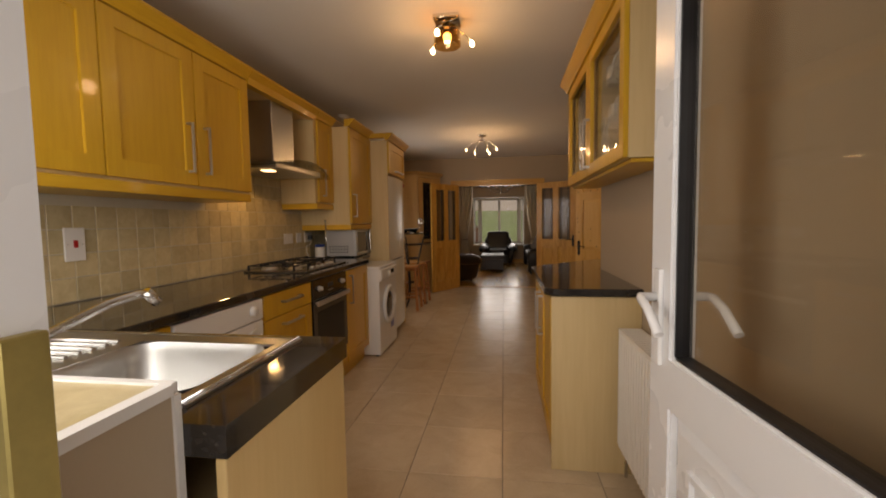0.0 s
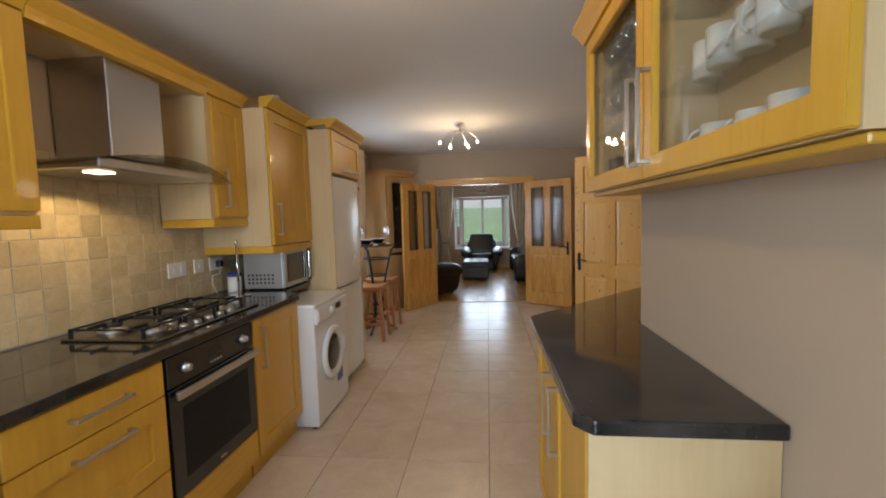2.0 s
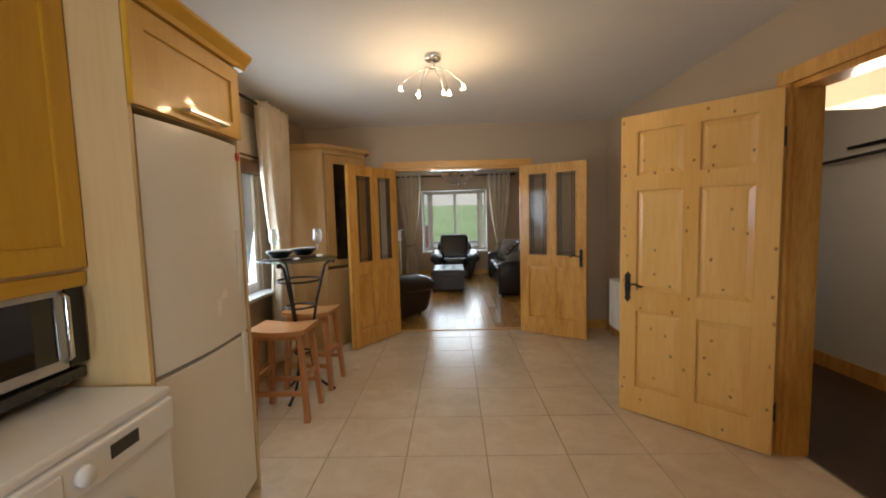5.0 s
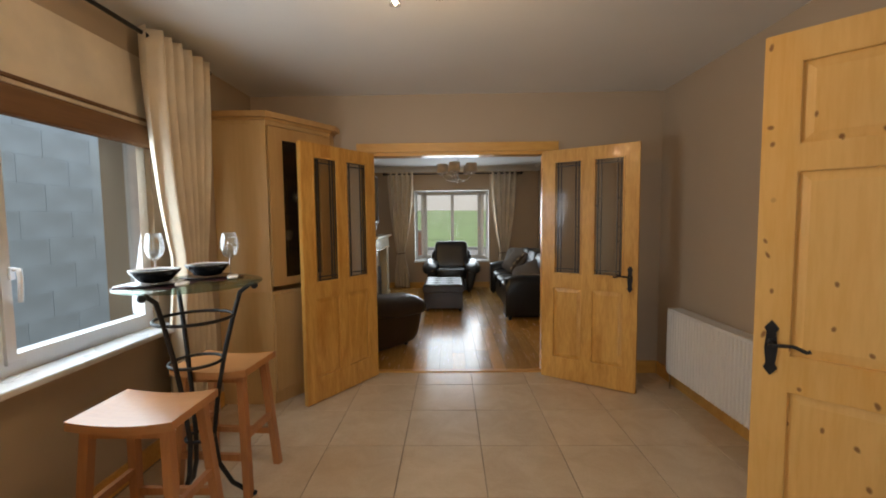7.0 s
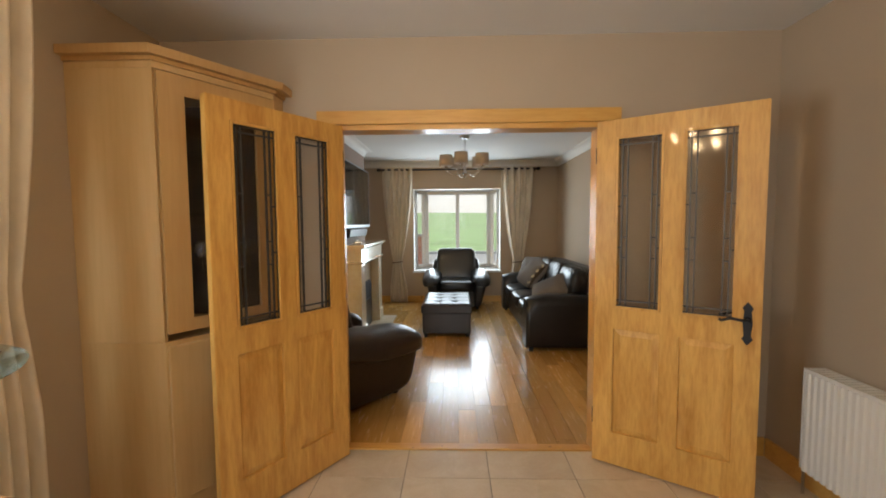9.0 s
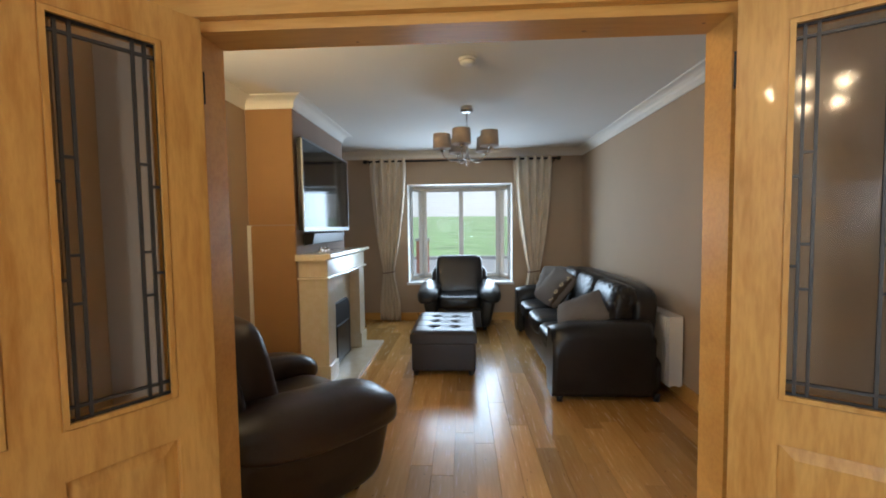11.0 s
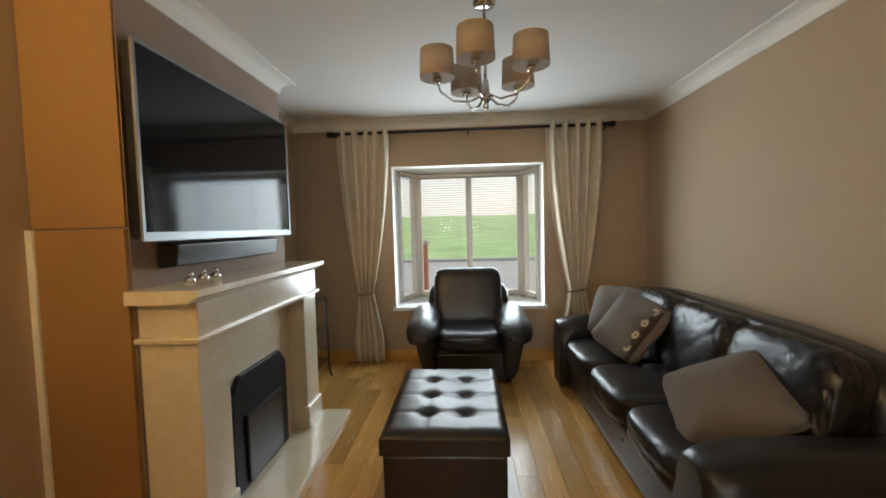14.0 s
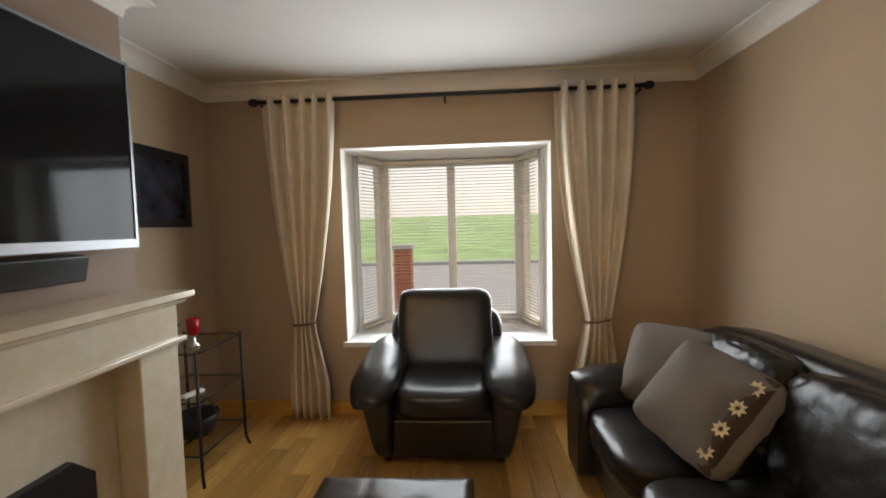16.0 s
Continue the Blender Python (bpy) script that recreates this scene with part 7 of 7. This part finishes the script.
rc = thing("candle_holder", "red glass goblet candle holder on the side table", "candle holder", pose(-1.53, 12.98, 0.756))
part("base", lathe(bmesh.new(), [(0.035, 0), (0.03, 0.01), (0.01, 0.03), (0.012, 0.06), (0.0, 0.06)], 20), CHROME, rc)
part("bowl", lathe(bmesh.new(), [(0.012, 0.06), (0.03, 0.08), (0.035, 0.16), (0.031, 0.16), (0.0, 0.075)], 20), plain("red_glass", (0.4, 0.005, 0.01), 0.1), rc, "red glass bowl")
op = thing("potted_ornament", "small leafy ornament in a pale pot", "ornament", pose(-1.62, 12.92, 0.756))
part("pot", lathe(bmesh.new(), [(0.03, 0), (0.04, 0.05), (0.036, 0.05), (0.0, 0.04)], 16), CHINA, op)
bm = bmesh.new()
lr = random.Random(3)
for k in range(40):
    a, r, z = lr.random() * 6.28, lr.random() * 0.05, 0.05 + lr.random() * 0.1
    c = Vector((r * math.cos(a), r * math.sin(a), z))
    d1, d2 = Vector((lr.uniform(-1, 1), lr.uniform(-1, 1), lr.uniform(-0.3, 1))).normalized() * 0.03, Vector((lr.uniform(-1, 1), lr.uniform(-1, 1), 0)).normalized() * 0.01
    bm.faces.new([bm.verts.new(p) for p in (c - d1, c + d2, c + d1, c - d2)])
part("leaves", bm, plain("dark_leaves", (0.03, 0.05, 0.02), 0.6), op)
dv = thing("remote_control", "white remote lying on the middle shelf", "remote control", pose(-1.53, 12.95, 0.4815, 0, 0, 70))
part("case", boxm(-0.06, 0.06, -0.02, 0.02, 0, 0.02, bevel=0.005, seg=2), PLASTIC, dv)
bk = thing("basket", "dark metal basket on the lowest shelf", "basket", pose(-1.63, 13.1, 0.181))
part("body", lathe(bmesh.new(), [(0.0, 0), (0.09, 0), (0.13, 0.12), (0.125, 0.12), (0.085, 0.006), (0.0, 0.006)], 20), IRON, bk)
part("handle", tube(bmesh.new(), [(0.127 * math.cos(a), 0, 0.12 + 0.12 * math.sin(a)) for a in [math.pi * k / 12 for k in range(13)]], 0.005, 6), IRON, bk)


def scatter_cushion(m, size, label, flowers=False, h=0.16, seed=1.0):
    c = thing("cushion", label, "cushion", m, "cushions on the sofa")
    part("cover", pad(bmesh.new(), size[0], size[1], h, 6, 18, None, 0.03, 0.85, seed), GREYCLOTH, c)
    if flowers:
        fbm = bmesh.new()
        w = size[0] / 2
        strip = part("band", pad(bmesh.new(), 0.095, size[1] * 0.97, h * 0.82, 5, 10, pose(w - 0.075, 0, 0), 0, 0.6), plain("dark_band", (0.06, 0.04, 0.025), 0.9), c, "dark woven border")
        for k in range(4):
            for s in (1,):
                bm = bmesh.new()
                cy = (-1.5 + k) * size[1] * 0.22
                zz = h * 0.41 * (1 - 0.6 * (abs(cy) / (size[1] / 2)) ** 3) + 0.004
                for q in range(8):
                    a = q * math.pi / 4
                    p0 = Vector((w - 0.075 + 0.034 * math.cos(a), cy + 0.034 * math.sin(a), zz))
                    n_ = Vector((-math.sin(a), math.cos(a), 0)) * 0.008
                    cmid = Vector((w - 0.075 + 0.018 * math.cos(a), cy + 0.018 * math.sin(a), zz + 0.002))
                    c0 = Vector((w - 0.075 + 0.006 * math.cos(a), cy + 0.006 * math.sin(a), zz))
                    bm.faces.new([bm.verts.new(v) for v in (c0, cmid + n_, p0, cmid - n_)])
                part("flower", bm, plain("cream_stitching", (0.6, 0.48, 0.3), 0.9), strip, "cream embroidered flower")
    return c


scatter_cushion(pose(1.03, 12.80, 0.68, 62, 0, -52), (0.44, 0.42), "plain grey scatter cushion leaning on the sofa arm", False, 0.15, 4)
scatter_cushion(pose(0.98, 12.42, 0.67, 52, 0, -62) @ pose(0, 0, 0, 0, 0, -14), (0.46, 0.44), "grey scatter cushion with a cream flower border", True, 0.17, 2)
scatter_cushion(pose(0.98, 11.37, 0.61, 36, 0, -62) @ pose(0, 0, 0, 0, 0, 45), (0.46, 0.44), "plain grey scatter cushion lying on the near seat", False, 0.15, 8)
# hall pieces
cr = thing("coat_rack", "dark iron coat rack on the hall wall", "coat rack", pose(3.1, 0, 0))
part("bar", tube(bmesh.new(), [(-0.10, 7.05, 1.80), (-0.10, 7.85, 1.74)], 0.014, 8), IRON, cr)
part("bar", tube(bmesh.new(), [(-0.04, 7.05, 1.88), (-0.04, 7.45, 1.86)], 0.014, 8), IRON, cr)
for y in (7.08, 7.8):
    part("bracket", tube(bmesh.new(), [(0, y, 1.92), (-0.10, y, 1.90), (-0.10, y, 1.74)], 0.012, 8), IRON, cr)
hk = thing("wall_box", "black box fixed to the hall wall", "wall box", pose(3.1, 8.05, 0.72))
part("case", boxm(-0.12, 0, -0.16, 0.16, -0.17, 0.17, bevel=0.02, seg=2), BLACK, hk)


# ---- floors and tiled wall, piece by piece ----
def piece(name, mesh, parent, place):
    ob = new(name, mesh)
    ob.parent = parent
    ob.matrix_basis = place
    return ob


def block_mesh(name, sx, sy, sz, mat, bev):
    me = bpy.data.meshes.new(name)
    bm = bmesh.new()
    x, y = sx / 2, sy / 2
    lo = [bm.verts.new(p) for p in ((-x, -y, 0), (x, -y, 0), (x, y, 0), (-x, y, 0))]
    md = [bm.verts.new(p) for p in ((-x, -y, sz - bev), (x, -y, sz - bev), (x, y, sz - bev), (-x, y, sz - bev))]
    hi = [bm.verts.new(p) for p in ((-x + bev, -y + bev, sz), (x - bev, -y + bev, sz), (x - bev, y - bev, sz), (-x + bev, y - bev, sz))]
    for a, b in ((lo, md), (md, hi)):
        for k in range(4):
            bm.faces.new((a[k], a[(k + 1) % 4], b[(k + 1) % 4], b[k]))
    bm.faces.new(hi)
    bm.to_mesh(me)
    bm.free()
    me.materials.append(mat)
    return me


floor = bpy.data.objects["floor"]
P, J = 0.471, 0.004
cache = {}


def slab(sx, sy, mat, kind, sz=0.008, bev=0.0012):
    key = (round(sx, 3), round(sy, 3), kind)
    if key not in cache:
        cache[key] = block_mesh(kind, sx, sy, sz, mat, bev)
    return cache[key]


xs = [0.033 + P * k for k in range(-5, 5)]
ys = [3.02 + P * k for k in range(-4, 14)]
for x in xs:
    for y in ys:
        x0, x1, y0, y1 = max(x, KL), min(x + P, KR + 0.12), max(y, YB1 - 0.3), min(y + P, YE0 + 0.02)
        if x1 - x0 < 0.03 or y1 - y0 < 0.03:
            continue
        piece("tile", slab(x1 - x0 - J, y1 - y0 - J, FLOORTILE, "floor_tile"), floor, pose((x0 + x1) / 2, (y0 + y1) / 2, -0.008))

living = bpy.data.objects["floor_living"]
rng = random.Random(5)
x = LL
while x < LR - 0.01:
    w = 0.125
    y = YE0 + 0.085 - rng.random() * 0.9
    while y < YW:
        ln = rng.choice((0.7, 0.9, 1.1, 1.3))
        y0, y1 = max(y, YE0 + 0.085), min(y + ln, YW + 0.02)
        x1 = min(x + w, LR)
        if y1 - y0 > 0.05:
            piece("plank", slab(x1 - x - 0.0012, y1 - y0 - 0.0012, OAK, "oak_plank", 0.008, 0.0008), living, pose((x + x1) / 2, (y0 + y1) / 2, -0.008))
        y += ln
    x += w

splash = rows_of("wall_splashback", [(KL, KL + 0.004, 1.665, 5.36, CT + 0.001, 1.41), (KL, KL + 0.004, 3.48, 4.40, 1.4101, 1.75)], PALEGROUT, "cream tiled splashback behind the worktop", "splashback")
p = 0.108
rot = pose(0, 0, 0, 0, 90, 0)
for r in range(8):
    z0, z1 = CT + 0.003 + p * r, CT + 0.003 + p * (r + 1)
    z1 = min(z1, 1.75)
    k0, k1 = (1.67, 5.355) if z1 < 1.46 else (3.48, 4.40)
    y = k0
    while y < k1 - 0.02:
        y1 = min(y + p, k1)
        piece("tile", slab(z1 - z0 - 0.005, y1 - y - 0.005, WALLTILE, "wall_tile", 0.004, 0.0015), splash, pose(KL + 0.004, (y + y1) / 2, (z0 + z1) / 2) @ rot)
        y = y1

# ---- outside ----
bm = bmesh.new()
for b in ((-400, 400, -400, 1.0, -0.4, -0.3), (-400, 400, 14.6, 18.2, -0.4, -0.3), (-400, KL - T, 1.0, 14.6, -0.4, -0.3), (LR + 2, 400, 1.0, 14.6, -0.4, -0.3), (-2.2, 3.7, 14.5, 14.62, -0.4, -0.3)):
    box(bm, *b)
box(bm, -400, 400, 18.2, 400, -0.4, -0.3)
shell("ground", bm, ASPHALT, "pale concrete drive and road outside", "ground")
bm = bmesh.new()
n = 24
vs = [[bm.verts.new((-120 + 240 * i / n, 29.5 + 90 * (j / 12) ** 1.5, -0.28 + 4.4 * (j / 12) ** 1.1 + 0.3 * noise.noise(Vector((i * 0.4, j * 0.4, 0))))) for j in range(13)] for i in range(n + 1)]
for i in range(n):
    for j in range(12):
        bm.faces.new((vs[i][j], vs[i + 1][j], vs[i + 1][j + 1], vs[i][j + 1])).smooth = True
shell("ground_field", bm, GRASS, "green grassy bank rising beyond the road", "grass")
shell("pavement_kerb", boxm(-60, 60, 29.0, 29.5, -0.3, -0.16), plain("kerb_stone", (0.4, 0.4, 0.39), 0.9), "pale stone kerb along the grass", "kerb")
gp = thing("gate_pillar", "red brick gate pillar with a pale cap", "pillar", pose(-1.02, 17.5, -0.3))
brick = block_mesh("brick", 0.138, 0.138, 0.068, BRICKRED, 0.004)
for r in range(18):
    for k in (-1, 1):
        for q in (-1, 1):
            piece("brick", brick, gp, pose(0.071 * k, 0.071 * q, 0.075 * r))
part("core", boxm(-0.13, 0.13, -0.13, 0.13, 0.0, 1.34), PALEGROUT, gp)
part("cap", boxm(-0.17, 0.17, -0.17, 0.17, 1.35, 1.42, bevel=0.01), plain("cap_stone", (0.45, 0.44, 0.42), 0.9), gp)
# block wall outside the dining window
bw = shell("wall_boundary", boxm(-3.75, -3.55, 3.2, 12.5, -0.3, 2.3), BLOCKWALL, "weathered concrete block boundary wall, blue window glare put into its colour", "wall")
blk = block_mesh("concrete_block", 0.447, 0.222, 0.002, BLOCKWALL, 0.001)
for r in range(12):
    for k in range(14):
        y = 4.0 + 0.45 * k + (0.225 if r % 2 else 0)
        piece("block", blk, bw, pose(-3.55, y, -0.2 + 0.225 * r) @ pose(0, 0, 0, 0, 90, 0) @ pose(0, 0, 0, 0, 0, 90))
